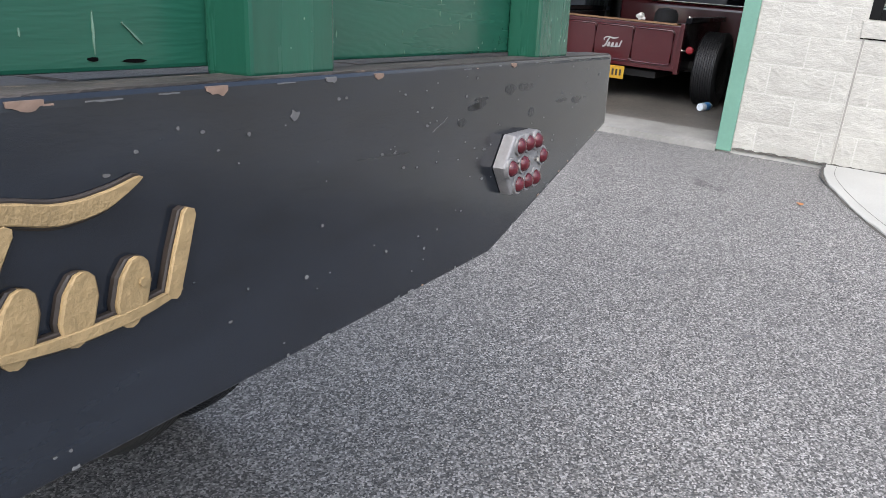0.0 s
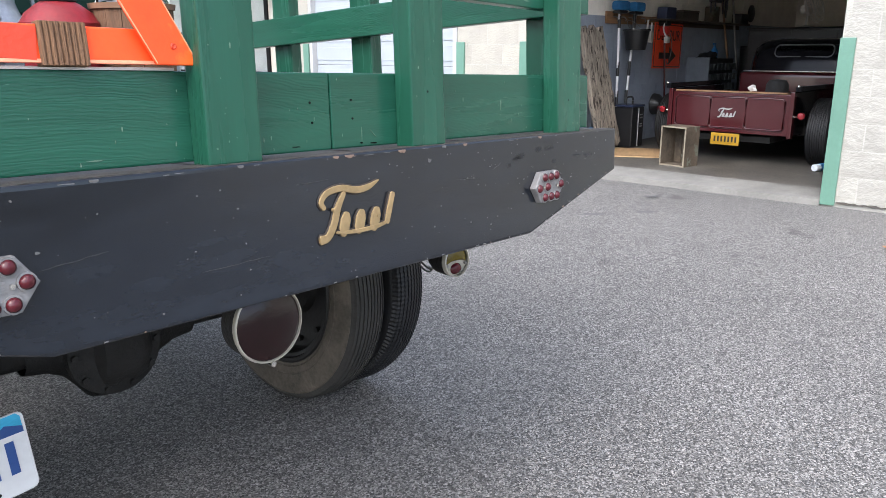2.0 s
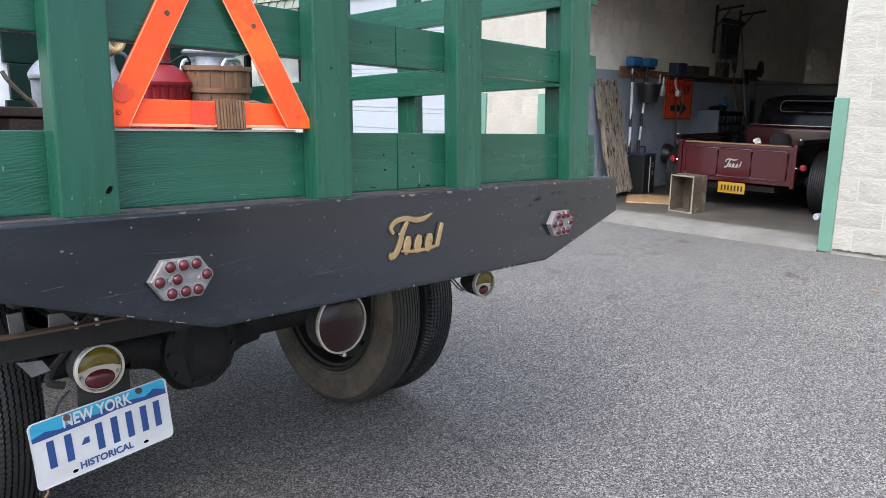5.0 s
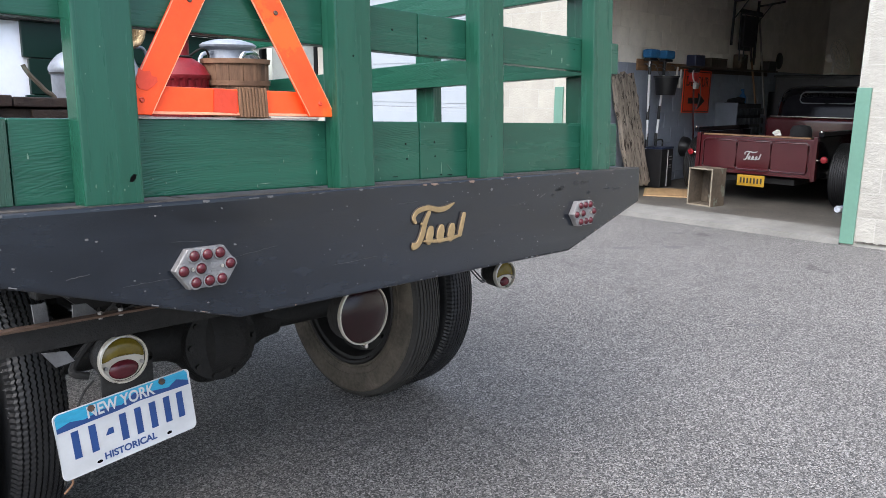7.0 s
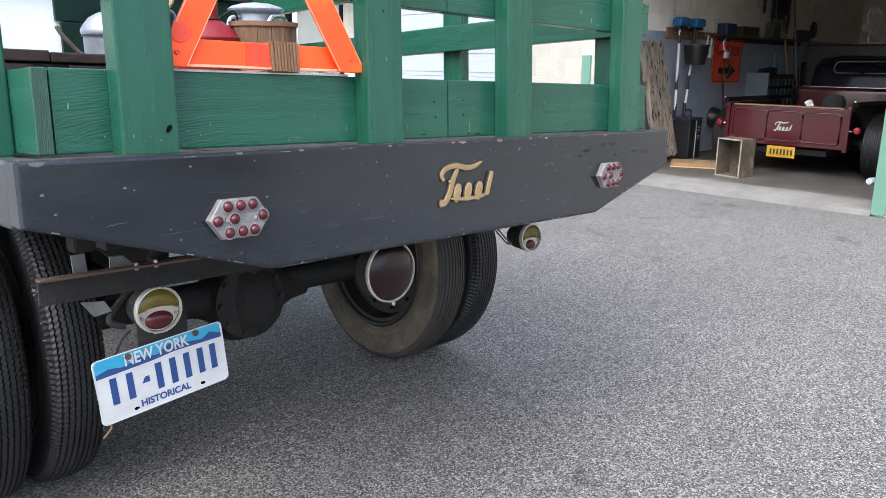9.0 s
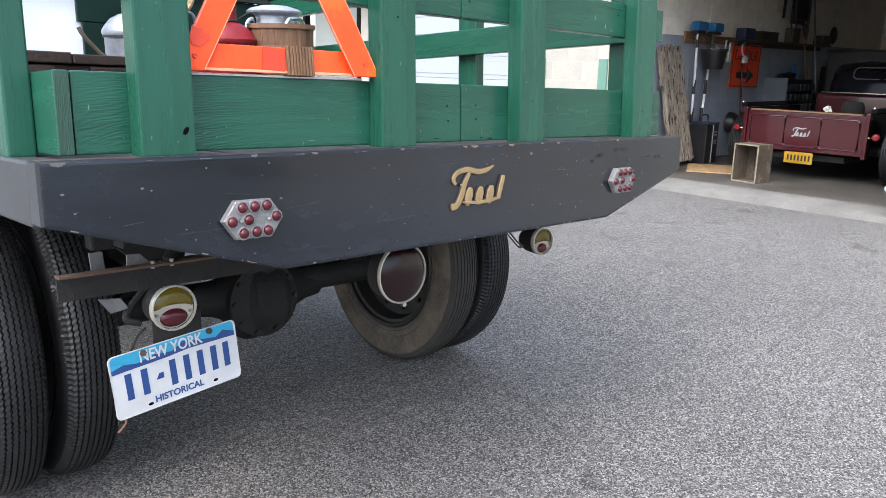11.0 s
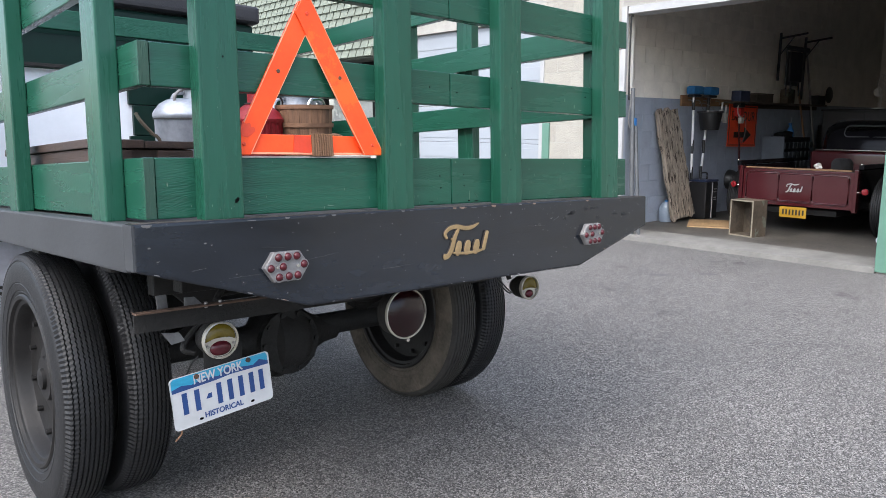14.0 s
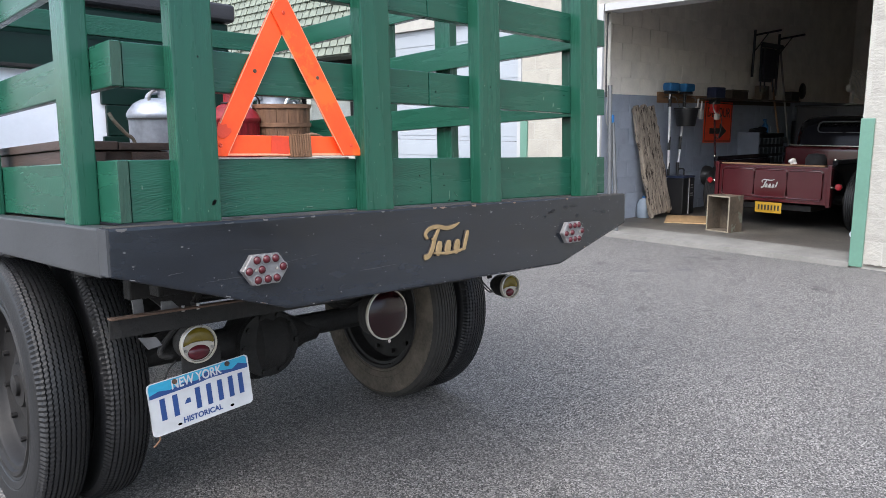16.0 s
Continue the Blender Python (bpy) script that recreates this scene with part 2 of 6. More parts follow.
apron_mat = mat("pale_concrete", (0.175, 0.170, 0.157), rough=0.85, dark=0.7, scale=3, grain=60, bump=0.3, spots=(0.21, 0.20, 0.18), spot_size=12, spot_amount=0.15)
walk_mat = mat("light_painted_concrete", (0.275, 0.270, 0.248), rough=0.8, dark=0.9, scale=2.5, grain=70, bump=0.25, spots=(0.24, 0.23, 0.205), spot_size=22, spot_amount=-0.05)
frame_black = mat("black_window_frame", (0.006, 0.006, 0.006), rough=0.6, dark=0.8, bump=0.05, gloss=0.06)
blind_mat = mat("pale_blind_slat", (0.37, 0.40, 0.388), rough=0.5, dark=0.92)
tile_mat = mat("pale_green_roof_tile", (0.168, 0.190, 0.150), rough=0.7, dark=0.8, scale=5, grain=50, bump=0.3)
tile_gap = mat("dark_roof_underlay", (0.05, 0.062, 0.05), rough=0.9)
cream_wall = mat("cream_stucco", (0.36, 0.335, 0.285), rough=0.85, dark=0.9, grain=70, bump=0.4)
weathered = mat("weathered_slab", (0.245, 0.208, 0.168), rough=0.9, dark=0.25, scale=2.2, grain=13, bump=1.0, stretch=(13, 13, 2.0), spots=(0.040, 0.029, 0.022), spot_size=2.6, spot_amount=0.66)
crate_edge = mat("worn_crate_edge", (0.20, 0.175, 0.13), rough=0.85, dark=0.6, scale=8, grain=40, bump=0.4)
crate_wood = mat("old_crate_wood", (0.074, 0.057, 0.040), rough=0.85, dark=0.4, scale=3, grain=25, bump=0.5, spots=(0.125, 0.13, 0.10), spot_size=4, spot_amount=0.5, vary=0.15)
ply = mat("plywood", (0.38, 0.25, 0.13), rough=0.8, dark=0.7, scale=2, grain=20, bump=0.2, stretch=(1, 7, 1))
dark_shelf = mat("grimy_shelf_plank", (0.075, 0.055, 0.040), rough=0.8, dark=0.6, scale=3, grain=25, bump=0.3, stretch=(1, 8, 8))
broom_white = mat("white_enamelled_tube", (0.80, 0.80, 0.80), rough=0.35, dark=0.92)
cabinet_grey = mat("grey_cabinet_steel", (0.16, 0.18, 0.215), rough=0.5, dark=0.85)
bin_grey = mat("slate_plastic_bin", (0.055, 0.062, 0.072), rough=0.45, dark=0.8)
# Rack black lifted to grey-blue: the glare over the deep bay is in it
rack_dark = mat("dark_grey_rack", (0.022, 0.024, 0.032), rough=0.6, dark=0.7)
shelf_wood = mat("shelf_plank", (0.22, 0.12, 0.06), rough=0.75, dark=0.6, scale=3, grain=25, bump=0.3, stretch=(1, 8, 8))
blue_bristle = mat("blue_bristle", (0.02, 0.14, 0.33), rough=0.8, dark=0.6, grain=150, bump=0.8)
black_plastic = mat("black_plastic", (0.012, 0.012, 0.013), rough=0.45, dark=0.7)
navy_plastic = mat("navy_plastic", (0.02, 0.03, 0.07), rough=0.4, dark=0.7)
sign_orange = mat("sign_orange", (0.88, 0.085, 0.028), rough=0.5, dark=0.92, bump=0.05)
sign_black = mat("sign_black", (0.015, 0.013, 0.013), rough=0.5)
maroon_dark = mat("maroon_groove", (0.030, 0.004, 0.006), rough=0.4)
maroon = mat("maroon_lacquer", (0.055, 0.009, 0.0115), rough=0.2, dark=0.88, bump=0.015, coat=0.25, gloss=0.5)
car_black = mat("black_lacquer", (0.007, 0.007, 0.009), rough=0.12, dark=0.8, bump=0.01, coat=0.0, gloss=0.14)
script_white = mat("white_script", (0.34, 0.33, 0.32), rough=0.4)
red_glow = mat("red_tail_lens", (0.24, 0.012, 0.018), rough=0.2, coat=0.3)
foot_dirt = mat("dirt_line", (0.045, 0.040, 0.034), rough=0.95, dark=0.4, scale=14, grain=90, bump=0.6, spots=(0.16, 0.15, 0.13), spot_size=9, spot_amount=0.3)
stain_mat = mat("oil_stain", (0.075, 0.074, 0.074), rough=0.8, dark=0.5, scale=12, grain=140, bump=0.6)
leaf_mat = mat("dry_leaf", (0.27, 0.11, 0.035), rough=0.8, dark=0.6)
blue_plastic = mat("blue_plastic", (0.03, 0.16, 0.42), rough=0.35, dark=0.85)
bottle_clear = mat("pale_bottle_plastic", (0.56, 0.60, 0.66), rough=0.15, dark=0.8, scale=30)
clear_plastic = mat("clear_bottle", (0.26, 0.31, 0.38), rough=0.2, dark=0.85)
grey_pipe = mat("grey_pipe", (0.09, 0.095, 0.10), rough=0.5, dark=0.75)
red_tool = mat("red_tool", (0.5, 0.02, 0.015), rough=0.4)
cloth_white = mat("white_rag", (0.6, 0.58, 0.55), rough=0.9)
silver_paint = mat("worn_silver_paint", (0.40, 0.41, 0.46), rough=0.3, metal=0.3, dark=0.7, scale=5, grain=30, bump=0.08, spots=(0.20, 0.23, 0.34), spot_size=4, spot_amount=0.3)
silver_blue = mat("silver_blue_paint", (0.22, 0.26, 0.36), rough=0.3, metal=0.3, dark=0.6, scale=6, bump=0.08)
felt = mat("black_felt", (0.006, 0.006, 0.007), rough=0.9, grain=150, bump=0.5)


def glass_material():
    m = bpy.data.materials.new("window_glass")
    m.use_nodes = True
    n, link = m.node_tree.nodes, m.node_tree.links
    b = n["Principled BSDF"]
    b.inputs["Base Color"].default_value = (1, 1, 1, 1)
    b.inputs["Roughness"].default_value = 0.02
    b.inputs["Transmission Weight"].default_value = 1.0
    b.inputs["IOR"].default_value = 1.45
    return m


glass = glass_material()


def asphalt_material():
    """Worn asphalt: pale and dark stones of a few millimetres in a grey binder, with stains and tyre-polished patches."""
    m = bpy.data.materials.new("asphalt")
    m.use_nodes = True
    n, link = m.node_tree.nodes, m.node_tree.links
    b = n["Principled BSDF"]
    co = n.new("ShaderNodeTexCoord")
    vo = n.new("ShaderNodeTexVoronoi")
    vo.inputs["Scale"].default_value = 205
    link.new(co.outputs["Object"], vo.inputs["Vector"])
    ramp = n.new("ShaderNodeValToRGB")
    e = ramp.color_ramp.elements
    e[0].position, e[0].color = 0.0, (0.028, 0.0275, 0.027, 1)
    e[1].position, e[1].color = 1.0, (0.31, 0.297, 0.283, 1)
    for p, c in ((0.26, 0.060), (0.48, 0.104), (0.70, 0.158), (0.86, 0.218)):
        k = e.new(p)
        k.color = (c, c * 0.955, c * 0.91, 1)
    sep = n.new("ShaderNodeSeparateColor")
    link.new(vo.outputs["Color"], sep.inputs[0])
    coarse = n.new("ShaderNodeTexNoise")
    coarse.inputs["Scale"].default_value, coarse.inputs["Detail"].default_value = 75, 3
    link.new(co.outputs["Object"], coarse.inputs["Vector"])
    lump = n.new("ShaderNodeMapRange")
    lump.inputs[1].default_value, lump.inputs[2].default_value = 0.3, 0.7
    lump.inputs[3].default_value, lump.inputs[4].default_value = -0.06, 0.06
    link.new(coarse.outputs[0], lump.inputs[0])
    pick = n.new("ShaderNodeMath")
    pick.use_clamp = True
    link.new(sep.outputs[0], pick.inputs[0])
    link.new(lump.outputs[0], pick.inputs[1])
    link.new(pick.outputs[0], ramp.inputs[0])
    big = n.new("ShaderNodeTexNoise")
    big.inputs["Scale"].default_value, big.inputs["Detail"].default_value = 0.9, 7
    big.inputs["Roughness"].default_value = 0.62
    link.new(co.outputs["Object"], big.inputs["Vector"])
    tone = n.new("ShaderNodeMapRange")
    tone.inputs[1].default_value, tone.inputs[2].default_value = 0.3, 0.7
    tone.inputs[3].default_value, tone.inputs[4].default_value = 0.80, 1.0
    link.new(big.outputs[0], tone.inputs[0])
    st = n.new("ShaderNodeTexNoise")
    st.inputs["Scale"].default_value, st.inputs["Detail"].default_value = 3.1, 4
    link.new(co.outputs["Object"], st.inputs["Vector"])
    sr = n.new("ShaderNodeMapRange")
    sr.inputs[1].default_value, sr.inputs[2].default_value = 0.66, 0.74
    sr.inputs[3].default_value, sr.inputs[4].default_value = 1.0, 0.55
    link.new(st.outputs[0], sr.inputs[0])
    patch = n.new("ShaderNodeTexNoise")
    patch.inputs["Scale"].default_value, patch.inputs["Detail"].default_value = 22, 3
    link.new(co.outputs["Object"], patch.inputs["Vector"])
    pr = n.new("ShaderNodeMapRange")
    pr.inputs[1].default_value, pr.inputs[2].default_value = 0.3, 0.7
    pr.inputs[3].default_value, pr.inputs[4].default_value = 0.93, 1.07
    link.new(patch.outputs[0], pr.inputs[0])
    tone2 = n.new("ShaderNodeMath")
    tone2.operation = "MULTIPLY"
    link.new(tone.outputs[0], tone2.inputs[0])
    link.new(pr.outputs[0], tone2.inputs[1])
    mul = n.new("ShaderNodeMath")
    mul.operation = "MULTIPLY"
    link.new(tone2.outputs[0], mul.inputs[0])
    link.new(sr.outputs[0], mul.inputs[1])
    hs = n.new("ShaderNodeHueSaturation")
    link.new(mul.outputs[0], hs.inputs["Value"])
    link.new(ramp.outputs[0], hs.inputs["Color"])
    link.new(hs.outputs[0], b.inputs["Base Color"])
    b.inputs["Roughness"].default_value = 0.82
    bp = n.new("ShaderNodeBump")
    bp.inputs["Strength"].default_value, bp.inputs["Distance"].default_value = 0.6, 0.004
    bp.invert = True
    link.new(vo.outputs["Distance"], bp.inputs["Height"])
    link.new(bp.outputs[0], b.inputs["Normal"])
    return m


asphalt = asphalt_material()


# ---- building blocks of code ----
def thing(name, label, category, m=None, group="", kind=""):
    ob = new(name)
    ob.empty_display_size = 0.1
    if m is not None:
        ob.matrix_basis = m
    return tagged(ob, label, category, group, kind)


def part(name, bm, material, parent=None, label="", m=None, smooth=False, kind=""):
    me = bpy.data.meshes.new(name)
    bmesh.ops.recalc_face_normals(bm, faces=bm.faces)
    for f in bm.faces:
        f.smooth = smooth
    if smooth:
        for ed in bm.edges:
            ed.smooth = len(ed.link_faces) == 2 and ed.calc_face_angle(0) < 0.6
    bm.to_mesh(me)
    bm.free()
    me.materials.append(material)
    ob = new(name, me)
    ob.parent = parent
    if m is not None:
        ob.matrix_basis = m
    return tagged(ob, label, kind=kind)


def again(ob, parent, m, material=None):
    """Another object on the same mesh."""
    o = new(ob.name.split(".")[0], ob.data)
    o.parent = parent
    o.matrix_basis = m
    for key in ("label", "category", "group", "kind"):
        if key in ob:
            o[key] = ob[key]
    return o


def box(x0, x1, y0, y1, z0, z1, bevel=0.0, bm=None, seg=2):
    bm = bm or bmesh.new()
    g = bmesh.ops.create_cube(bm, size=1.0, matrix=Matrix.Translation(((x0 + x1) / 2, (y0 + y1) / 2, (z0 + z1) / 2)) @ Matrix.Diagonal((abs(x1 - x0), abs(y1 - y0), abs(z1 - z0), 1)))
    if bevel:
        eds = list({e for v in g["verts"] for e in v.link_edges})
        bmesh.ops.bevel(bm, geom=eds, offset=bevel, segments=seg, affect="EDGES", profile=0.6)
    return bm


def rod(p, q, r, r2=None, seg=16, bm=None, caps=True):
    bm = bm or bmesh.new()
    p, q = Vector(p), Vector(q)
    d = q - p
    m = Matrix.Translation((p + q) / 2) @ d.to_track_quat("Z", "Y").to_matrix().to_4x4()
    bmesh.ops.create_cone(bm, cap_ends=caps, segments=seg, radius1=r, radius2=r if r2 is None else r2, depth=d.length, matrix=m)
    return bm


def lathe(profile, seg=32, m=Matrix(), bm=None, close=False):
    """Turns (radius, height) points round the z axis of m."""
    bm = bm or bmesh.new()
    rings = []
    for r, h in profile:
        if r < 1e-5:
            rings.append([bm.verts.new(m @ Vector((0, 0, h)))])
        else:
            rings.append([bm.verts.new(m @ Vector((r * math.cos(2 * math.pi * i / seg), r * math.sin(2 * math.pi * i / seg), h))) for i in range(seg)])
    pairs = list(zip(rings, rings[1:])) + ([(rings[-1], rings[0])] if close else [])
    for a, b in pairs:
        for i in range(seg):
            j = (i + 1) % seg
            vs = [a[i % len(a)], a[j % len(a)], b[j % len(b)], b[i % len(b)]]
            vs = list(dict.fromkeys(vs))
            if len(vs) > 2:
                bm.faces.new(vs)
    return bm


def tube(points, r, seg=8, bm=None):
    bm = bm or bmesh.new()
    pts = [Vector(p) for p in points]
    rings = []
    for i, p in enumerate(pts):
        d = (pts[min(i + 1, len(pts) - 1)] - pts[max(i - 1, 0)]).normalized()
        q = d.to_track_quat("Z", "Y").to_matrix()
        rings.append([bm.verts.new(p + q @ Vector((r * math.cos(2 * math.pi * k / seg), r * math.sin(2 * math.pi * k / seg), 0))) for k in range(seg)])
    for a, b in zip(rings, rings[1:]):
        for k in range(seg):
            bm.faces.new((a[k], a[(k + 1) % seg], b[(k + 1) % seg], b[k]))
    bm.faces.new(rings[0][::-1])
    bm.faces.new(rings[-1])
    return bm


def smooth_line(points, n=8):
    """A soft line through points."""
    p = [Vector(a) for a in points]
    out = []
    for i in range(len(p) - 1):
        a, b, c, d = p[max(i - 1, 0)], p[i], p[i + 1], p[min(i + 2, len(p) - 1)]
        for k in range(n):
            t = k / n
            out.append(0.5 * (2 * b + (c - a) * t + (2 * a - 5 * b + 4 * c - d) * t * t + (3 * b - a - 3 * c + d) * t ** 3))
    return out + [p[-1]]


def prism(outline, y0, y1, bm=None, bevel=0.0):
    """A flat outline in x and z, given depth from y0 to y1."""
    bm = bm or bmesh.new()
    a = [bm.verts.new((x, y0, z)) for x, z in outline]
    b = [bm.verts.new((x, y1, z)) for x, z in outline]
    f = bm.faces.new(a)
    bm.faces.new(b[::-1])
    n = len(outline)
    for i in range(n):
        bm.faces.new((a[i], b[i], b[(i + 1) % n], a[(i + 1) % n]))
    if bevel:
        bmesh.ops.bevel(bm, geom=list(f.edges), offset=bevel, segments=3, affect="EDGES", profile=0.6)
    return bm


def ribbon(points, widths, y0, y1, bm=None):
    """A flat brush stroke in x and z with varying width."""
    bm = bm or bmesh.new()
    line = [Vector((x, 0, z)) for x, z in points]
    n = len(line)
    w = [widths[min(len(widths) - 1, int(i * (len(widths) - 1) / max(1, n - 1)))] * (1 - (i * (len(widths) - 1) / max(1, n - 1)) % 1)
         + widths[min(len(widths) - 1, int(i * (len(widths) - 1) / max(1, n - 1)) + 1)] * ((i * (len(widths) - 1) / max(1, n - 1)) % 1) for i in range(n)]
    rows = []
    for i, p in enumerate(line):
        d = (line[min(i + 1, n - 1)] - line[max(i - 1, 0)]).normalized()
        s = Vector((-d.z, 0, d.x)) * w[i] / 2
        rows.append([bm.verts.new((q.x, y, q.z)) for y in (y0, y1) for q in (p + s, p - s)])
    for a, b in zip(rows, rows[1:]):
        for i, j in ((0, 1), (1, 3), (3, 2), (2, 0)):
            bm.faces.new((a[i], a[j], b[j], b[i]))
    bm.faces.new((rows[0][0], rows[0][1], rows[0][3], rows[0][2]))
    bm.faces.new((rows[-1][0], rows[-1][2], rows[-1][3], rows[-1][1]))
    return bm


def lettering(name, text, size, material, parent, m, depth=0.0006, width=None, bold=0.0):
    """Raised letters in the built-in font, as a mesh in the x-z plane facing -y."""
    cu = bpy.data.curves.new(name, "FONT")
    cu.body, cu.size, cu.extrude, cu.align_x, cu.align_y = text, size, depth, "CENTER", "CENTER"
    cu.offset = bold
    tmp = bpy.data.objects.new(name, cu)
    scene.collection.objects.link(tmp)
    bpy.context.view_layer.update()
    me = bpy.data.meshes.new_from_object(tmp.evaluated_get(bpy.context.evaluated_depsgraph_get()))
    bpy.data.objects.remove(tmp)
    if width:
        xs = [v.co.x for v in me.vertices]
        k = width / (max(xs) - min(xs))
        for v in me.vertices:
            v.co.x *= k
    me.transform(Matrix.Rotation(radians(90), 4, "X"))
    me.materials.clear()
    me.materials.append(material)
    ob = new(name, me)
    ob.parent = parent
    ob.matrix_basis = m
    return ob


# ---- ground and building ----
FX = 5.10          # street face of the building
FLOOR = 0.11      # garage floor
COURSE, BLOCK = 0.1903, 0.382
WALL_Y = 3.42      # inner side wall of the open bay
TOP = 3.9


def ground_height(x):
    t = min(1, max(0, (x - 0.9) / 4.1))
    return 0.096 * t


def build_ground():
    bm = bmesh.new()
    xs = [-400, -60, -12, -4, 0, 0.9, 1.5, 2.1, 2.7, 3.3, 3.9, 4.4, FX + 0.02, 20, 60, 400]
    ys = [-400, -60, -14, -6, -2, 0, 2, 4, 8, 16, 60, 400]
    grid = [[bm.verts.new((x, y, ground_height(x) - (0.03 if x > 5 else 0))) for y in ys] for x in xs]
    for i in range(len(xs) - 1):
        for j in range(len(ys) - 1):
            bm.faces.new((grid[i][j], grid[i + 1][j], grid[i + 1][j + 1], grid[i][j + 1]))
    tagged(part("ground", bm, asphalt, smooth=True), "worn grey asphalt yard with pale aggregate and oil stains", "asphalt", kind="structure")


build_ground()


def slab(outline, z0, z1, material, name, label, category):
    """A flat slab from an outline in x and y."""
    bm = bmesh.new()
    a = [bm.verts.new((x, y, z0)) for x, y in outline]
    b = [bm.verts.new((x, y, z1)) for x, y in outline]
    bm.faces.new(a)
    bm.faces.new(b)
    for i in range(len(outline)):
        j = (i + 1) % len(outline)
        bm.faces.new((a[i], a[j], b[j], b[i]))
    return tagged(part(name, bm, material), label, category, kind="structure")


# pale walkway with a rounded corner, lying on the slope of the yard
def build_walkway():
    edge = smooth_line([(FX - 0.004, -0.13, 0), (4.75, -0.15, 0), (4.3, -0.28, 0), (3.86, -0.46, 0), (3.6, -0.61, 0), (3.41, -0.88, 0), (3.34, -1.3, 0), (3.32, -2.2, 0)], 6)
    rough = random.Random(3)
    bm = bmesh.new()
    top = [(bm.verts.new((p.x + 0.008 * rough.random(), p.y + 0.012 * rough.random(), ground_height(p.x) + 0.007)), bm.verts.new((p.x, -9, ground_height(p.x) + 0.007)), bm.verts.new((p.x, p.y + 0.02, ground_height(p.x) - 0.05))) for p in edge]
    for p, q in zip(top, top[1:]):
        bm.faces.new((p[0], p[1], q[1], q[0]))
        bm.faces.new((p[0], q[0], q[2], p[2]))
    # edging joint and a rim of dirt along the curve
    for name, inset, wide, up, material, what in (("trim_edging_joint", 0.055, 0.0019, 0.0082, foot_dirt, "thin dark joint behind the walkway edging"), ("trim_walk_dirt", -0.016, 0.010, 0.0025, foot_dirt, "dark rim of dirt along the walkway edge")):
        strip = bmesh.new()
        line = []
        reach = edge[:len(edge) // 2] if inset > 0 else edge
        for a, p, b in zip(reach, reach[1:], reach[2:]):
            t = (b - a).normalized()
            n = Vector((-t.y, t.x, 0))
            w = wide * (0.4 + 0.9 * rough.random())
            line.append([strip.verts.new((c.x, c.y, ground_height(c.x) + up)) for c in (p + n * (inset - w), p + n * (inset + w))])
        for p, q in zip(line, line[1:]):
            strip.faces.new((p[0], q[0], q[1], p[1]))
        tagged(part(name, strip, material), what, "joint", kind="structure")
    tagged(part("pavement_walk", bm, walk_mat), "pale concrete walkway with a rounded corner beside the wall", "pavement", kind="structure")


build_walkway()
slab([(FX - 0.03, 0.565), (FX - 0.03, 3.11), (FX + 0.5, 3.11), (FX + 0.5, 0.565)], -0.1, FLOOR + 0.003, apron_mat, "threshold", "pale worn concrete door threshold", "threshold")
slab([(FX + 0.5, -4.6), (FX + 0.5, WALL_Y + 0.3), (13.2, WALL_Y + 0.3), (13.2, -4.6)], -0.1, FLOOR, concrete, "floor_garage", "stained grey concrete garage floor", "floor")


def wall_box(name, x0, x1, y0, y1, z0, z1, material, label="cream painted concrete block wall"):
    return tagged(part(name, box(x0, x1, y0, y1, z0, z1), material), label, "wall", kind="structure")


DEPTH = 0.2
WIN = (-1.75, -0.15, 0.995, 2.15)   # y0, y1, z0, z1 of the window opening
wall_right = wall_box("wall_right", FX + 0.0008, FX + DEPTH, -9, WIN[0], 0, TOP, mortar)
wall_mid = wall_box("wall_middle", FX + 0.0008, FX + DEPTH, WIN[1], 0.56, 0, TOP, mortar)
wall_low = wall_box("wall_below_window", FX + 0.0008, FX + DEPTH, WIN[0], WIN[1], 0, WIN[2], mortar)
wall_box("wall_above_window", FX + 0.0008, FX + DEPTH, WIN[0], WIN[1], WIN[3], TOP, mortar)
wall_pier = wall_box("wall_pier", FX + 0.0008, FX + DEPTH, 3.11, 4.13, 0, TOP, mortar)
DOOR_TOP = 2.42
wall_head = wall_box("wall_lintel", FX + 0.0008, FX + DEPTH, 0.56, 3.11, DOOR_TOP, TOP, mortar)
wall_box("wall_lintel_closed", FX + 0.0008, FX + DEPTH, 4.13, 6.50, DOOR_TOP, TOP, mortar)
wall_pier2 = wall_box("wall_far_pier", FX + 0.0008, FX + DEPTH, 6.50, 7.2, 0, TOP, mortar)

# dirt line where the wall meets the yard
def dirt_line(y0, y1):
    rng = random.Random(8)
    bm = bmesh.new()
    n_ = int((y1 - y0) / 0.03)
    rows_ = []
    for i in range(n_ + 1):
        y = y0 + (y1 - y0) * i / n_
        z = ground_height(FX - 0.02)
        rows_.append([bm.verts.new(p) for p in ((FX - 0.006 - 0.022 * rng.random(), y, z + 0.003), (FX - 0.005, y, z + 0.005 + 0.012 * rng.random()), (FX + 0.002, y, z + 0.002))])
    for p, q in zip(rows_, rows_[1:]):
        bm.faces.new((p[0], p[1], q[1], q[0]))
        bm.faces.new((p[1], p[2], q[2], q[1]))
    tagged(part("trim_dirt_line", bm, foot_dirt), "dark line of dirt along the foot of the wall", "dirt line", kind="structure")


dirt_line(-3.2, 0.46)
dirt_line(3.36, 4.02)

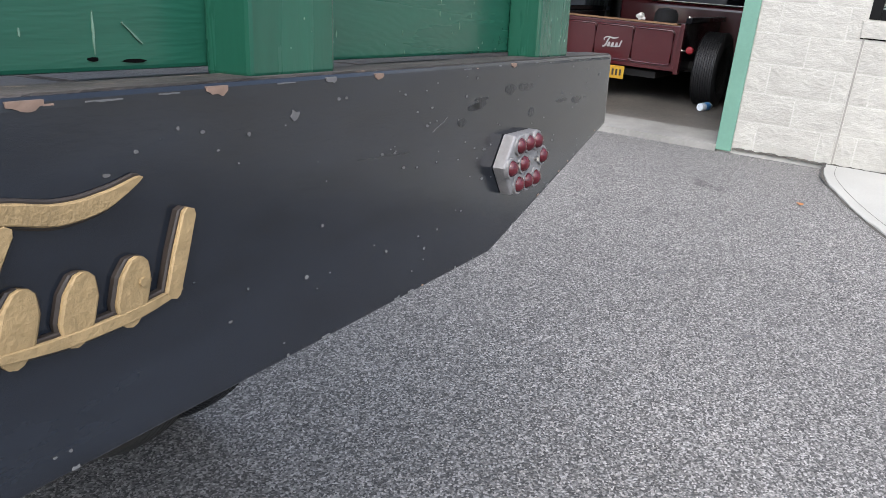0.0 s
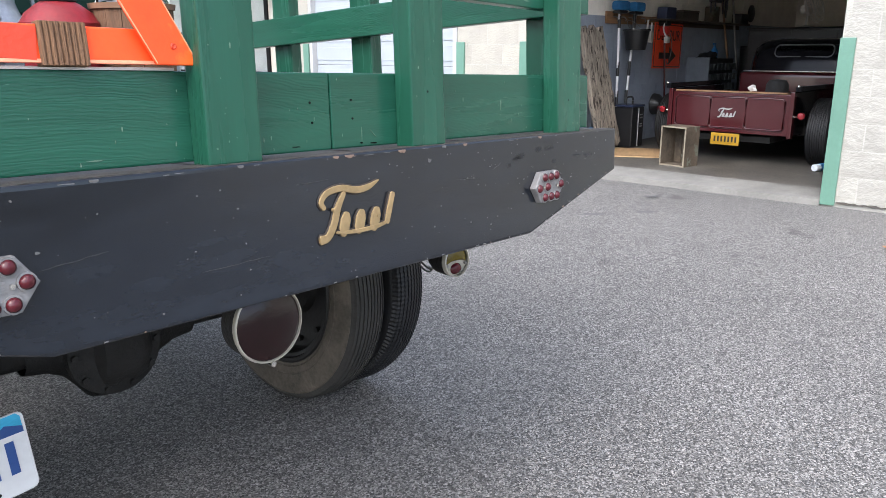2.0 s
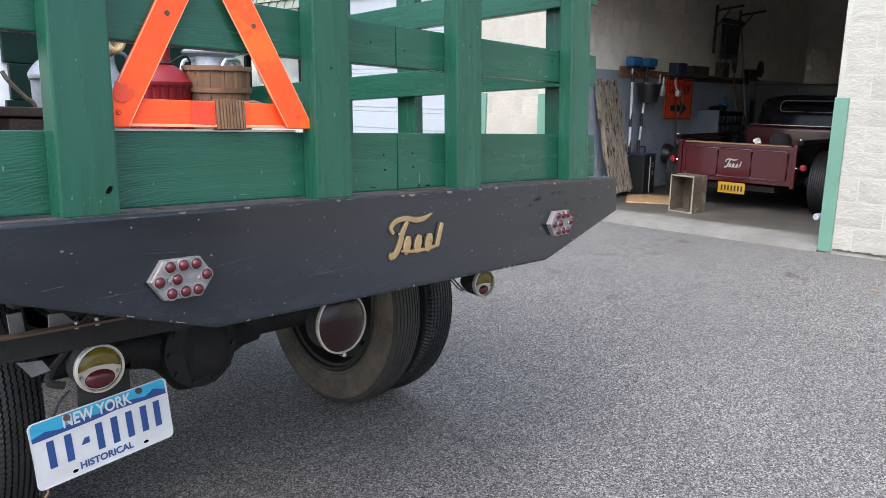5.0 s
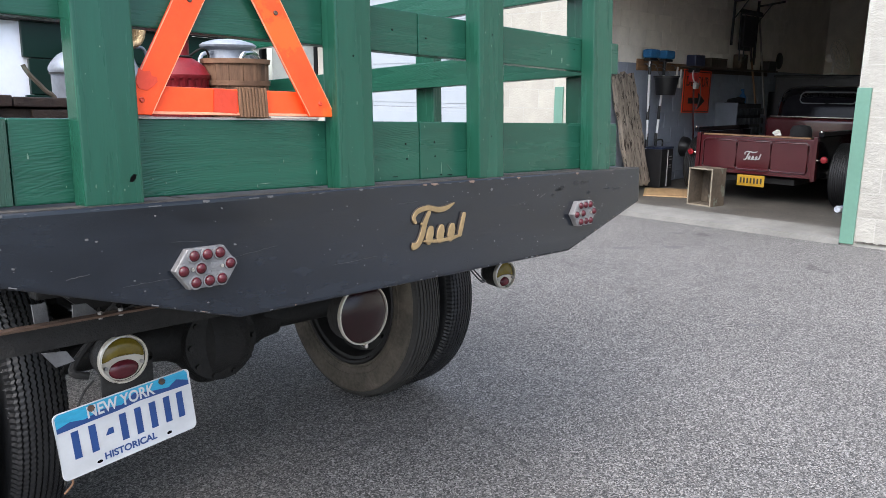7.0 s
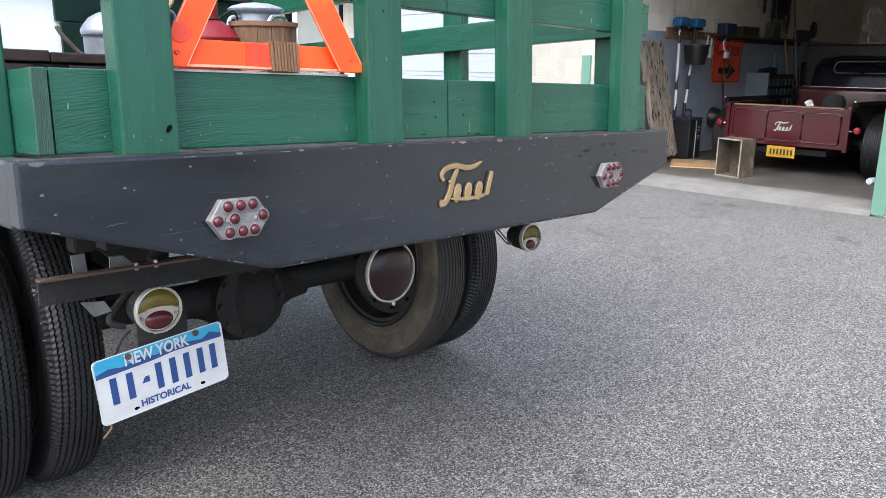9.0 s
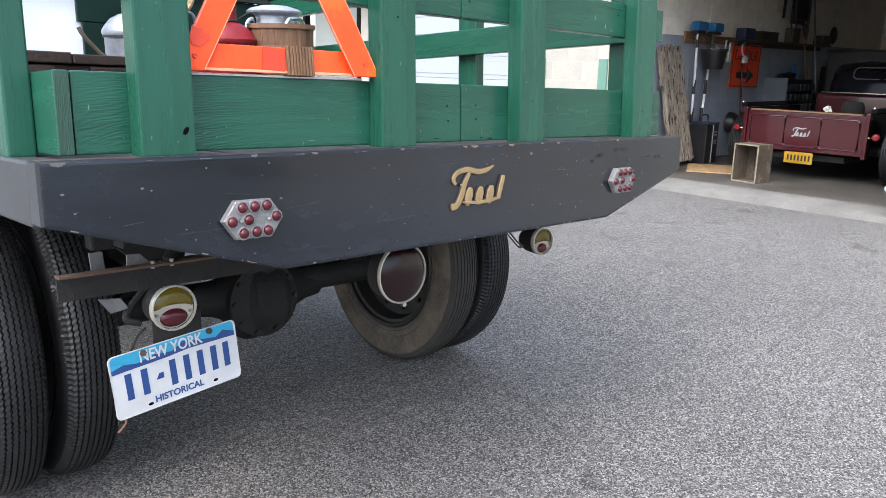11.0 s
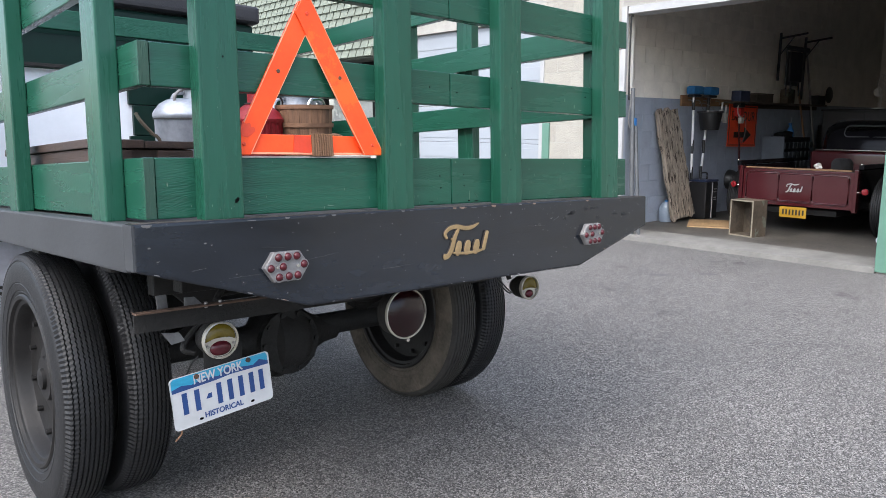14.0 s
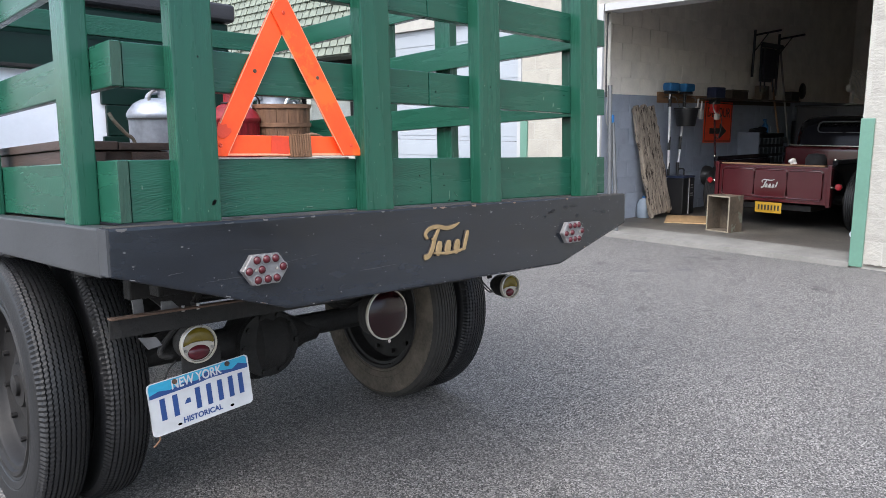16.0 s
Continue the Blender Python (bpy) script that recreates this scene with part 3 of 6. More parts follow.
# interior shell
wall_in = wall_box("wall_garage_side", FX + DEPTH, 13.2, WALL_Y + 0.007, WALL_Y + 0.2, 1.556, TOP, in_white, "white painted concrete block side wall")
wall_low_in = wall_box("wall_garage_side_lower", FX + DEPTH, 13.2, WALL_Y + 0.005, WALL_Y + 0.2, 0, 1.556, in_grey, "painted concrete block side wall")
wall_box("wall_garage_back", 13.2, 13.4, -4.6, WALL_Y + 0.2, 0, TOP, in_white, "painted back wall of the garage")
wall_box("wall_garage_far_side", FX + DEPTH, 13.2, -4.8, -4.6, 0, TOP, in_white, "painted far side wall of the garage")
# Ceiling out of view, kept pale so that it throws light into the bay
tagged(part("ceiling", box(FX, 13.4, -9, 7.2, TOP, TOP + 0.15), in_bounce), "unseen garage ceiling, pale to bounce light", "ceiling", kind="structure")

# opening trim: white jamb lining and the rolled-up door edge
tagged(part("trim_jamb", box(FX - 0.014, FX + 0.022, 3.045, 3.107, FLOOR, DOOR_TOP - 0.002, 0.004), trim_white), "white painted door jamb trim", "trim", kind="structure")
tagged(part("trim_head", box(FX - 0.016, FX + DEPTH + 0.02, 0.56, 3.028, DOOR_TOP - 0.075, DOOR_TOP - 0.004, 0.004), trim_white), "white painted door head trim", "trim", kind="structure")


for z0_, z1_, paint_ in ((FLOOR, 1.556, in_grey), (1.557, DOOR_TOP - 0.08, in_white)):
    tagged(part("trim_reveal", box(FX + 0.024, FX + DEPTH, 3.096, 3.109, z0_, z1_), paint_), "painted reveal of the garage opening", "trim", kind="structure")


def corner_guard(y, side):
    """A mint green steel corner guard, 1.19 m high, on a door pier."""
    bm = box(FX - 0.022, FX + 0.004, min(y, y + side * 0.1), max(y, y + side * 0.1), 0.08, 1.268, 0.004)
    box(FX - 0.02, FX + 0.12, min(y, y + side * 0.012) - 0.001, max(y, y + side * 0.012) + 0.001, 0.08, 1.266, 0.003, bm)
    return tagged(part("trim_corner_guard", bm, guard_green), "mint green steel corner guard on the door pier", "corner guard", kind="structure")


corner_guard(0.567, -1)
corner_guard(3.24, 1)
corner_guard(4.128, -1)
corner_guard(6.51, 1)


# blocks: split-faced outside, smooth inside
def block_mesh(seed, length, rough, material, height=COURSE - 0.0085):
    rng = random.Random(seed)
    bm = bmesh.new()
    nx, nz = (7, 4) if rough else (1, 1)
    vs = []
    for i in range(nx + 1):
        col = []
        for k in range(nz + 1):
            edge = i in (0, nx) or k in (0, nz)
            d = 0.0 if edge else -0.001 - 0.0028 * rng.random()
            col.append(bm.verts.new((d if rough else -0.001, (i / nx - 0.5) * length, (k / nz - 0.5) * height)))
        vs.append(col)
    for i in range(nx):
        for k in range(nz):
            bm.faces.new((vs[i][k], vs[i + 1][k], vs[i + 1][k + 1], vs[i][k + 1]))
    loop = [vs[i][0] for i in range(nx + 1)] + [vs[nx][k] for k in range(1, nz + 1)] + [vs[i][nz] for i in range(nx - 1, -1, -1)] + [vs[0][k] for k in range(nz - 1, 0, -1)]
    back = [bm.verts.new((0.02, v.co.y * (1 + 0.004 / length), v.co.z * 1.02)) for v in loop]
    for i in range(len(loop)):
        j = (i + 1) % len(loop)
        bm.faces.new((loop[i], loop[j], back[j], back[i]))
    bmesh.ops.recalc_face_normals(bm, faces=bm.faces)
    me = bpy.data.meshes.new("block")
    for f in bm.faces:
        f.smooth = False
    bm.to_mesh(me)
    bm.free()
    me.materials.append(material)
    return me


def lay_blocks(parent, y0, y1, z0, z1, rough, material, base, phase=0.0, at=None, limit=400):
    """Running bond between y0 and y1; at(y, z) gives the pose of a block."""
    cache = {}
    rng = random.Random(int(1000 * (y0 + y1)))
    k0 = round((z0 - base) / COURSE)
    k = k0
    made = 0
    while base + (k + 1) * COURSE <= z1 + 0.02:
        z = base + (k + 0.5) * COURSE
        y = y0 - ((phase + 0.5 * (k % 2)) * BLOCK) % BLOCK
        while y < y1 - 0.02 and made < limit:
            a, b = max(y, y0), min(y + BLOCK, y1)
            if b - a > 0.05:
                key = (round(b - a, 2), rng.randrange(5) if rough else 0)
                if key not in cache:
                    cache[key] = block_mesh(key[1] + 7, b - a - 0.0085, rough, material(z) if callable(material) else material)
                o = new("block", cache[key])
                o.parent = parent
                o.matrix_basis = at((a + b) / 2, z)
                made += 1
            y += BLOCK
        k += 1

# ---- the stake-bed truck ----
# local axes: x across, y towards the cab, z up; it leans a little on its springs
truck = thing("stake_bed_truck", "vintage stake-bed truck, green wooden racks over a slate-painted bed", "truck", Matrix.Translation((0, 0, 1.0125)) @ pose(0, 0, 0, -3.3, 1.7, 0.6) @ Matrix.Translation((0, 0, -1.0125)))
DECK = 1.0125
BL, BR = -0.908, 0.955
BED = 2.32

board = part("rear_board", prism([(BL, 0.913), (BL, DECK), (BR, DECK), (BR, 0.905), (0.564, 0.79), (-0.495, 0.791)], 0.0, 0.045, bevel=0.007), board_paint, truck, "slate grey painted rear board with chipped edge")
part("board_end", box(BL - 0.003, BL + 0.002, 0.0015, 0.0468, 0.916, DECK - 0.002), sill_paint, truck)
part("side_sill", box(BL - 0.003, BL + 0.045, 0.047, BED, 0.908, DECK, 0.006), sill_paint, truck)
part("side_sill", box(BR - 0.045, BR, 0.047, BED, 0.908, DECK, 0.006), sill_paint, truck)
for i in range(11):
    w = (BR - BL - 0.094) / 11
    x = BL + 0.047 + i * w
    part("deck_plank", box(x + 0.001, x + w - 0.001, 0.047, BED, DECK - 0.04, DECK - 0.002 - 0.002 * (i % 2), 0.003), deck_wood, truck)

# racks: stakes outside, slats inside
TOPZ = 2.0
stake_y = (0.012, 0.056)
for x0, x1 in ((-0.748, -0.653), (-0.245, -0.15), (0.19, 0.285), (0.695, 0.795)):
    part("stake", box(x0, x1, stake_y[0], stake_y[1], DECK - 0.001, TOPZ, 0.004), green_z, truck)
rows = [(0.005, 0.138), (0.289, 0.382), (0.535, 0.628), (0.78, 0.873)]
for k, (a, b) in enumerate(rows):
    for x0, x1 in ((-0.834, 0.028), (0.0305, 0.905)):
        part("slat", box(x0, x1, stake_y[1] + 0.001, stake_y[1] + 0.034, DECK + a, DECK + b, 0.003), green_x if x0 < 0 and k == 0 else green_smooth, truck)
for y in (0.216, 1.0, 1.7, 2.22):
    part("stake", box(BL + 0.002, BL + 0.046, y - 0.05, y + 0.05, DECK - 0.001, TOPZ, 0.004), green_z, truck)
for y in (0.185, 0.885, 1.30):
    part("stake", box(0.878, 0.922, y - 0.048, y + 0.048, DECK - 0.001, TOPZ, 0.004), green_z, truck)
for a, b in rows:
    part("slat", box(-0.861, -0.837, 0.052, BED - 0.05, DECK + a, DECK + b, 0.003), green_y, truck)
    part("slat", box(0.842, 0.877, 0.094, BED - 0.05, DECK + a, DECK + b, 0.003), green_y, truck)
for a, b in rows:
    part("end_grain", box(-0.860, -0.838, 0.0512, 0.0524, DECK + a + 0.002, DECK + b - 0.002), end_wood, truck, "dark weathered end grain")
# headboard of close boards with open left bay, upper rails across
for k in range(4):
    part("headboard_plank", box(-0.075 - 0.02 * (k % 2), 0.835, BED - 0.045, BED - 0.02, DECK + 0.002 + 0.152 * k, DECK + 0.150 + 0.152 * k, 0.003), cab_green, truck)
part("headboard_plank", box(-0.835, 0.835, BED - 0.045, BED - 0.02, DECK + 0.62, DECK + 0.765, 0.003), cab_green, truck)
part("headboard_rail", box(-0.83, 0.83, BED - 0.075, BED - 0.047, DECK + 0.78, DECK + 0.873, 0.004), green_x, truck)
part("headboard_rail", box(-0.83, 0.83, BED - 0.075, BED - 0.047, DECK + 0.606, DECK + 0.622, 0.002), black_iron, truck)

# nail holes and knots in the slats and stakes
for x, z in ((-0.016, 1.10), (-0.013, 1.066), (0.078, 1.103), (0.08, 1.07), (0.055, 1.34), (-0.05, 1.35), (0.66, 1.36)):
    part("nail_hole", rod((x, stake_y[1] - 0.0004, z), (x, stake_y[1] + 0.004, z), 0.0021, seg=7), hole_dark, truck)
part("knot_hole", prism([(-0.676, 1.049), (-0.671, 1.048), (-0.666, 1.053), (-0.664, 1.060), (-0.669, 1.061), (-0.674, 1.056)], stake_y[0] - 0.0006, stake_y[0] + 0.004), hole_dark, truck)
for x, z in ((-0.69, 1.37), (0.235, 1.115), (0.74, 1.09), (-0.2, 1.28), (0.24, 1.36)):
    part("nail_hole", rod((x, stake_y[0] - 0.0004, z), (x, stake_y[0] + 0.004, z), 0.0024, seg=7), hole_dark, truck)

# jewelled lamp plates
def jewel_plate(cx, cz):
    w, h, c = 0.060, 0.035, 0.025
    o = [(cx - w, cz), (cx - w + c, cz + h), (cx + w - c, cz + h), (cx + w, cz), (cx + w - c, cz - h), (cx - w + c, cz - h)]
    pl = part("jewel_plate", prism(o, -0.016, -0.001, bevel=0.004), alu, truck, "cast aluminium lamp plate")
    first = bezel = None
    for dx, dz in ((-0.024, 0.0225), (0.0005, 0.0230), (0.0245, 0.0235), (-0.0445, -0.0015), (-0.0125, 0.0), (0.0435, 0.0025), (-0.0235, -0.0235), (0.002, -0.0230), (0.0255, -0.0225)):
        m = Matrix.Translation((cx + dx, -0.016, cz + dz)) @ Matrix.Rotation(radians(90), 4, "X")
        if first is None:
            first = part("jewel", lathe([(0, 0.010), (0.0048, 0.009), (0.0083, 0.006), (0.0097, 0.002), (0.0097, -0.003), (0, -0.003)], 14), red_lens, pl, "red glass jewel", m, True)
        else:
            again(first, pl, m)
        if bezel is None:
            bezel = part("bezel", lathe([(0.0098, -0.002), (0.0098, 0.003), (0.0122, 0.0028), (0.0128, -0.002)], 14), alu, pl, "dull metal bezel", m, True)
        else:
            again(bezel, pl, m)
    for bx in (-0.0285, 0.0265):
        part("bolt", rod((cx + bx, -0.0205, cz), (cx + bx, -0.015, cz), 0.0036, seg=8), chrome, pl)
    for bx, bz in ((0.006, 0.004), (0.005, -0.003), (0.007, -0.009)):
        part("raised_bar", box(cx + bx, cx + bx + 0.014, -0.0168, -0.0155, cz + bz, cz + bz + 0.003), alu, pl)


jewel_plate(-0.564, 0.896)
jewel_plate(0.617, 0.895)


def emblem(name, material, parent, m, k, y0, y1, label, grow=0.0):
    """A gilt flourish as plain shapes: a swash over a slanted bar, three ovals and a tall bar."""
    layer = [0.0]
    def st(piece, points, widths):
        bm = bmesh.new()
        widths = [0.96 * w + grow for w in widths]
        layer[0] += 0.0005
        line = [(v.x * k, v.z * k) for v in smooth_line([(x, 0, z) for x, z in points], 6)]
        def width(i):
            f = i / (len(line) - 1) * (len(widths) - 1)
            j = min(int(f), len(widths) - 2)
            return 0.5 * k * (widths[j] + (widths[j + 1] - widths[j]) * (f - j))
        rows_ = []
        for i, (x, z) in enumerate(line):
            (px, pz), (qx, qz) = line[max(i - 1, 0)], line[min(i + 1, len(line) - 1)]
            far = math.hypot(qx - px, qz - pz) or 1.0
            ox, oz = -(qz - pz) / far, (qx - px) / far
            bend = ((x - px) * (qz - z) - (z - pz) * (qx - x)) / (far * far * far / 4 + 1e-12) / 2
            reach = 0.97 / abs(bend) if abs(bend) > 1e-6 else 1.0
            w = width(i) * (0.55 if i in (0, len(line) - 1) else 1.0)
            left, right = (min(w, reach), w) if bend > 0 else (w, min(w, reach))
            row = [(ox * left, oz * left, y1), (ox * left, oz * left, y0 - layer[0]), (ox * left * 0.86, oz * left * 0.86, y0 - layer[0] - 0.0009 * k),
                   (-ox * right * 0.86, -oz * right * 0.86, y0 - layer[0] - 0.0009 * k), (-ox * right, -oz * right, y0 - layer[0]), (-ox * right, -oz * right, y1)]
            rows_.append([bm.verts.new((x + a, c, z + b)) for a, b, c in row])
        for p, q in zip(rows_, rows_[1:]):
            for a in range(5):
                bm.faces.new((p[a], p[a + 1], q[a + 1], q[a]))
        bm.faces.new(rows_[0])
        bm.faces.new(rows_[-1])
        part(name + "_" + piece, bm, material, parent, label, m)
    st("swash", [(-0.076, 0.016), (-0.083, 0.029), (-0.069, 0.043), (-0.038, 0.048), (-0.004, 0.0415), (0.0245, 0.044), (0.0505, 0.054)], [0.008, 0.010, 0.011, 0.012, 0.013, 0.011, 0.002])
    st("slanted_bar", [(-0.032, 0.041), (-0.048, 0.015), (-0.058, -0.012), (-0.0725, -0.032), (-0.090, -0.035)], [0.009, 0.014, 0.015, 0.014, 0.017])
    for ox_, tall in ((-0.0340, 0.021), (0.0010, 0.021), (0.0370, 0.021)):
        st("oval", [(ox_ + 0.006, -0.0145 + tall), (ox_, -0.0145), (ox_ - 0.006, -0.0145 - tall)], [0.010, 0.023, 0.023, 0.010])
    st("underline", [(-0.056, -0.026), (-0.010, -0.030), (0.040, -0.028), (0.072, -0.022)], [0.004, 0.008, 0.008, 0.004])
    st("tall_bar", [(0.0826, 0.029), (0.073, 0.001), (0.0639, -0.027)], [0.011, 0.013, 0.012])


emblem("emblem", gold, truck, Matrix.Translation((0.030, 0, 0.908)), 1, -0.004, -0.0005, "gilt script flourish on the board")
emblem("emblem_edge", gilt_edge, truck, Matrix.Translation((0.030, 0, 0.908)), 1, -0.0012, -0.0004, "dark edge of the flourish", 0.0045)
for x, z in ((-0.029, 0.9216), (0.0727, 0.8987)):
    part("rivet", rod((x, -0.0095, z), (x, -0.003, z), 0.003, seg=8), gold, truck)

# chips along the top edge of the board
chip_rng = random.Random(4)
for x, w, h, tan in ((0.147, 0.018, 0.006, 1), (0.265, 0.012, 0.003, 0), (0.018, 0.020, 0.004, 1), (-0.012, 0.012, 0.003, 1), (0.33, 0.012, 0.003, 1), (-0.42, 0.012, 0.003, 0), (-0.20, 0.010, 0.003, 0), (-0.55, 0.012, 0.003, 0), (0.60, 0.012, 0.003, 1), (-0.88, 0.022, 0.005, 0)):
    o = [(x - w * 0.5 + w * i / 8, DECK - 0.0045 - h * (0.35 + 0.65 * chip_rng.random()) * math.sin(math.pi * (i + 0.4) / 8.8)) for i in range(9)] + [(x + w * 0.5, DECK - 0.002), (x - w * 0.5, DECK - 0.002)]
    part("paint_chip", prism(o, -0.0008, 0.003), chip_wood if tan else chip_grey, truck)
part("paint_chip", prism([(0.222 + (0.004 + 0.002 * (i % 2)) * math.cos(i * 0.7), 0.985 + (0.005 - 0.0015 * (i % 3)) * math.sin(i * 0.7)) for i in range(9)], -0.0008, 0.003), chip_grey, truck)

edge_rng = random.Random(77)
for i in range(58):
    x = -0.89 + 1.83 * edge_rng.random()
    w, h = 0.003 + 0.022 * edge_rng.random() ** 2, 0.0007 + 0.0013 * edge_rng.random()
    zt = DECK - 0.003 - 0.002 * edge_rng.random()
    o = [(x + w * k / 5, zt - h * (0.4 + 0.6 * edge_rng.random())) for k in range(6)] + [(x + w, zt), (x, zt)]
    part("paint_chip", prism(o, -0.0004 + 0.002 * edge_rng.random(), 0.004), chip_pale if i % 3 else chip_wood, truck)

for i in range(30):
    x = -0.88 + 1.80 * edge_rng.random()
    zb = 0.7905 + 0.122 * max(0.0, (-0.495 - x) / 0.413, (x - 0.564) / 0.391)
    w, h = 0.002 + 0.010 * edge_rng.random() ** 2, 0.0006 + 0.0014 * edge_rng.random()
    slope = 0.295 * ((x > 0.564) - (x < -0.495))
    o = [(x + w * k / 4, zb + slope * w * k / 4 + 0.004 + h * edge_rng.random()) for k in range(5)] + [(x + w, zb + slope * w + 0.003), (x, zb + 0.003)]
    part("paint_chip", prism(o, -0.0005, 0.003), chip_pale if i % 4 else chip_wood, truck)

# worn top of the board, specks and scratches in the paint
part("board_top", box(BL + 0.006, BR - 0.006, 0.004, 0.0445, DECK - 0.001, DECK + 0.0012), worn_edge, truck, "top edge worn to bare wood")
speck_rng = random.Random(31)
def flake(x, z, w, h, y, material):
    o = [(x + w * (0.6 + 0.5 * speck_rng.random()) * math.cos(a), z + h * (0.6 + 0.5 * speck_rng.random()) * math.sin(a)) for a in [i * math.pi / 4 for i in range(8)]]
    part("paint_chip", prism(o, y - 0.0007, y + 0.002), material, truck)
for i in range(110):
    x = -0.88 + 1.8 * speck_rng.random()
    low_z = 0.80 + 0.10 * max(0, (abs(x - 0.03) - 0.52) / 0.42)
    s_ = 0.0006 + 0.0016 * speck_rng.random() ** 2.5
    flake(x, low_z + (DECK - 0.01 - low_z) * speck_rng.random(), s_ * (1 + speck_rng.random()), s_, 0.0, chip_grey)
for i in range(80):
    x = -0.83 + 1.7 * speck_rng.random()
    if min(abs(x - c) for c in (-0.7, -0.198, 0.238, 0.745)) > 0.055:
        s_ = 0.0006 + 0.0012 * speck_rng.random() ** 2
        up = speck_rng.random() ** 2
        flake(x, DECK + 0.010 + 0.12 * up, s_ * 0.8, s_ * (1 + 3 * speck_rng.random()), stake_y[1] + 0.001, fleck_green)
for c in (-0.7, -0.198, 0.238, 0.745):
    for i in range(13):
        s_ = 0.0005 + 0.0012 * speck_rng.random() ** 2
        flake(c + 0.07 * (speck_rng.random() - 0.5), DECK + 0.02 + 0.5 * speck_rng.random() ** 2, s_, s_ * (1 + 2 * speck_rng.random()), stake_y[0], fleck_green)
for x, z, w, h in ((0.55, 1.345, 0.002, 0.007), (0.60, 1.325, 0.003, 0.008), (0.63, 1.315, 0.012, 0.0015), (-0.10, 1.045, 0.0018, 0.005), (0.526, 1.085, 0.0008, 0.012), (0.524, 1.062, 0.0008, 0.004), (-0.39, 1.03, 0.012, 0.001)):
    flake(x, z, w, h, stake_y[1] + 0.001, fleck_green)

for x, z, w, h in ((0.101, 1.043, 0.0009, 0.015), (0.3009, 1.058, 0.0007, 0.010)):
    flake(x, z, w, h, stake_y[1] + 0.001, fleck_green)
for x, z, w, h in ((0.0993, 1.0252, 0.0056, 0.0014), (0.130, 1.0235, 0.0095, 0.0018), (-0.05, 1.027, 0.012, 0.0010)):
    flake(x, z, w, h, stake_y[1] + 0.001, hole_dark)
part("scratch", ribbon([(0.1217, 1.0477), (0.127, 1.0432), (0.132, 1.0385), (0.1368, 1.0342)], [0.0004, 0.0010, 0.0016, 0.0006], stake_y[1] - 0.0003, stake_y[1] + 0.002), fleck_green, truck, "pale slanting scratch")
# black scuffs and pale flecks towards the worn end of the board
for i in range(9):
    x = 0.46 + 0.40 * speck_rng.random()
    flake(x, 0.945 + 0.055 * speck_rng.random(), 0.008 + 0.020 * speck_rng.random(), 0.002 + 0.005 * speck_rng.random(), 0.0003, scuff_black)
for i in range(46):
    x = 0.20 + 0.68 * speck_rng.random()
    s_ = 0.0006 + 0.0012 * speck_rng.random() ** 2
    flake(x, 0.89 + 0.11 * speck_rng.random(), s_ * (1 + 1.6 * speck_rng.random()), s_, 0.0, chip_grey)
# hairline cracks and scratches in the board paint
def crack(x, z, length, rise, material, width):
    pts = [(x + length * i / 9, z + rise * i / 9 + 0.0016 * (speck_rng.random() - 0.5)) for i in range(10)]
    part("paint_crack", ribbon(pts, [0.0004, width, width * 0.6, width, 0.0003], -0.0005, 0.002), material, truck)
for x, z, length, rise in ((-0.705, 0.880, 0.10, 0.004), (-0.50, 0.905, 0.09, 0.010), (-0.62, 0.945, 0.06, -0.006), (-0.28, 0.86, 0.12, 0.004), (0.30, 0.94, 0.08, -0.004), (-0.10, 0.97, 0.07, 0.003)):
    crack(x, z, length, rise, wire_mat, 0.0011)
for x, z, length, rise in ((-0.79, 0.905, 0.035, 0.004), (0.42, 0.95, 0.03, 0.012)):
    crack(x, z, length, rise, chip_grey, 0.0006)

# chassis
for x in (-0.42, 0.45):
    part("frame_rail", box(x - 0.03, x + 0.03, 0.62, 3.8, 0.74, 0.84, 0.006), black_iron, truck)
for y in (0.35, 1.0, 1.6, 2.2):
    part("cross_sill", box(BL + 0.05, BR - 0.05, y - 0.04, y + 0.04, 0.88, 0.971, 0.006), black_iron, truck)
for x in (-0.42, 0.45):
    part("long_sill", box(x - 0.04, x + 0.04, 0.06, BED, 0.842, 0.878, 0.004), black_iron, truck)
part("cross_member", box(-0.66, 0.66, 0.57, 0.62, 0.768, 0.842, 0.006), black_iron, truck)
# This tall one is added as a dark backdrop for the underbody shade
part("cross_member", box(-0.36, 0.62, 1.86, 1.92, 0.50, 0.86, 0.006), black_iron, truck)
part("gusset", prism([(-0.56, 0.73), (-0.46, 0.73), (-0.43, 0.768), (-0.60, 0.768)], 0.58, 0.60), black_iron, truck)
bar = part("lamp_bar", box(-0.82, 0.42, 0.282, 0.288, 0.728, 0.776, 0.001), black_iron, truck, "angle iron lamp bar with rusty top edge")
part("flange", box(-0.821, 0.42, 0.262, 0.2885, 0.776, 0.781, 0.001), rust, bar)
for x in (-0.64, -0.60, 0.38):
    part("bolt", rod((x, 0.272, 0.772), (x, 0.272, 0.787), 0.0045, seg=6), steel, bar)
for x in (-0.42, 0.45):
    part("bar_strap", box(x - 0.02, x + 0.02, 0.289, 0.295, 0.73, 0.842), black_iron, truck)
part("hanger_bracket", box(-0.66, -0.645, 0.37, 0.43, 0.80, 0.90, 0.003), black_iron, truck)
part("brace", rod((-0.60, 0.30, 0.782), (-0.50, 0.36, 0.88), 0.009, seg=10), black_iron, truck)
part("brace", rod((-0.455, 0.31, 0.80), (-0.47, 0.34, 0.88), 0.011, seg=10), black_iron, truck)
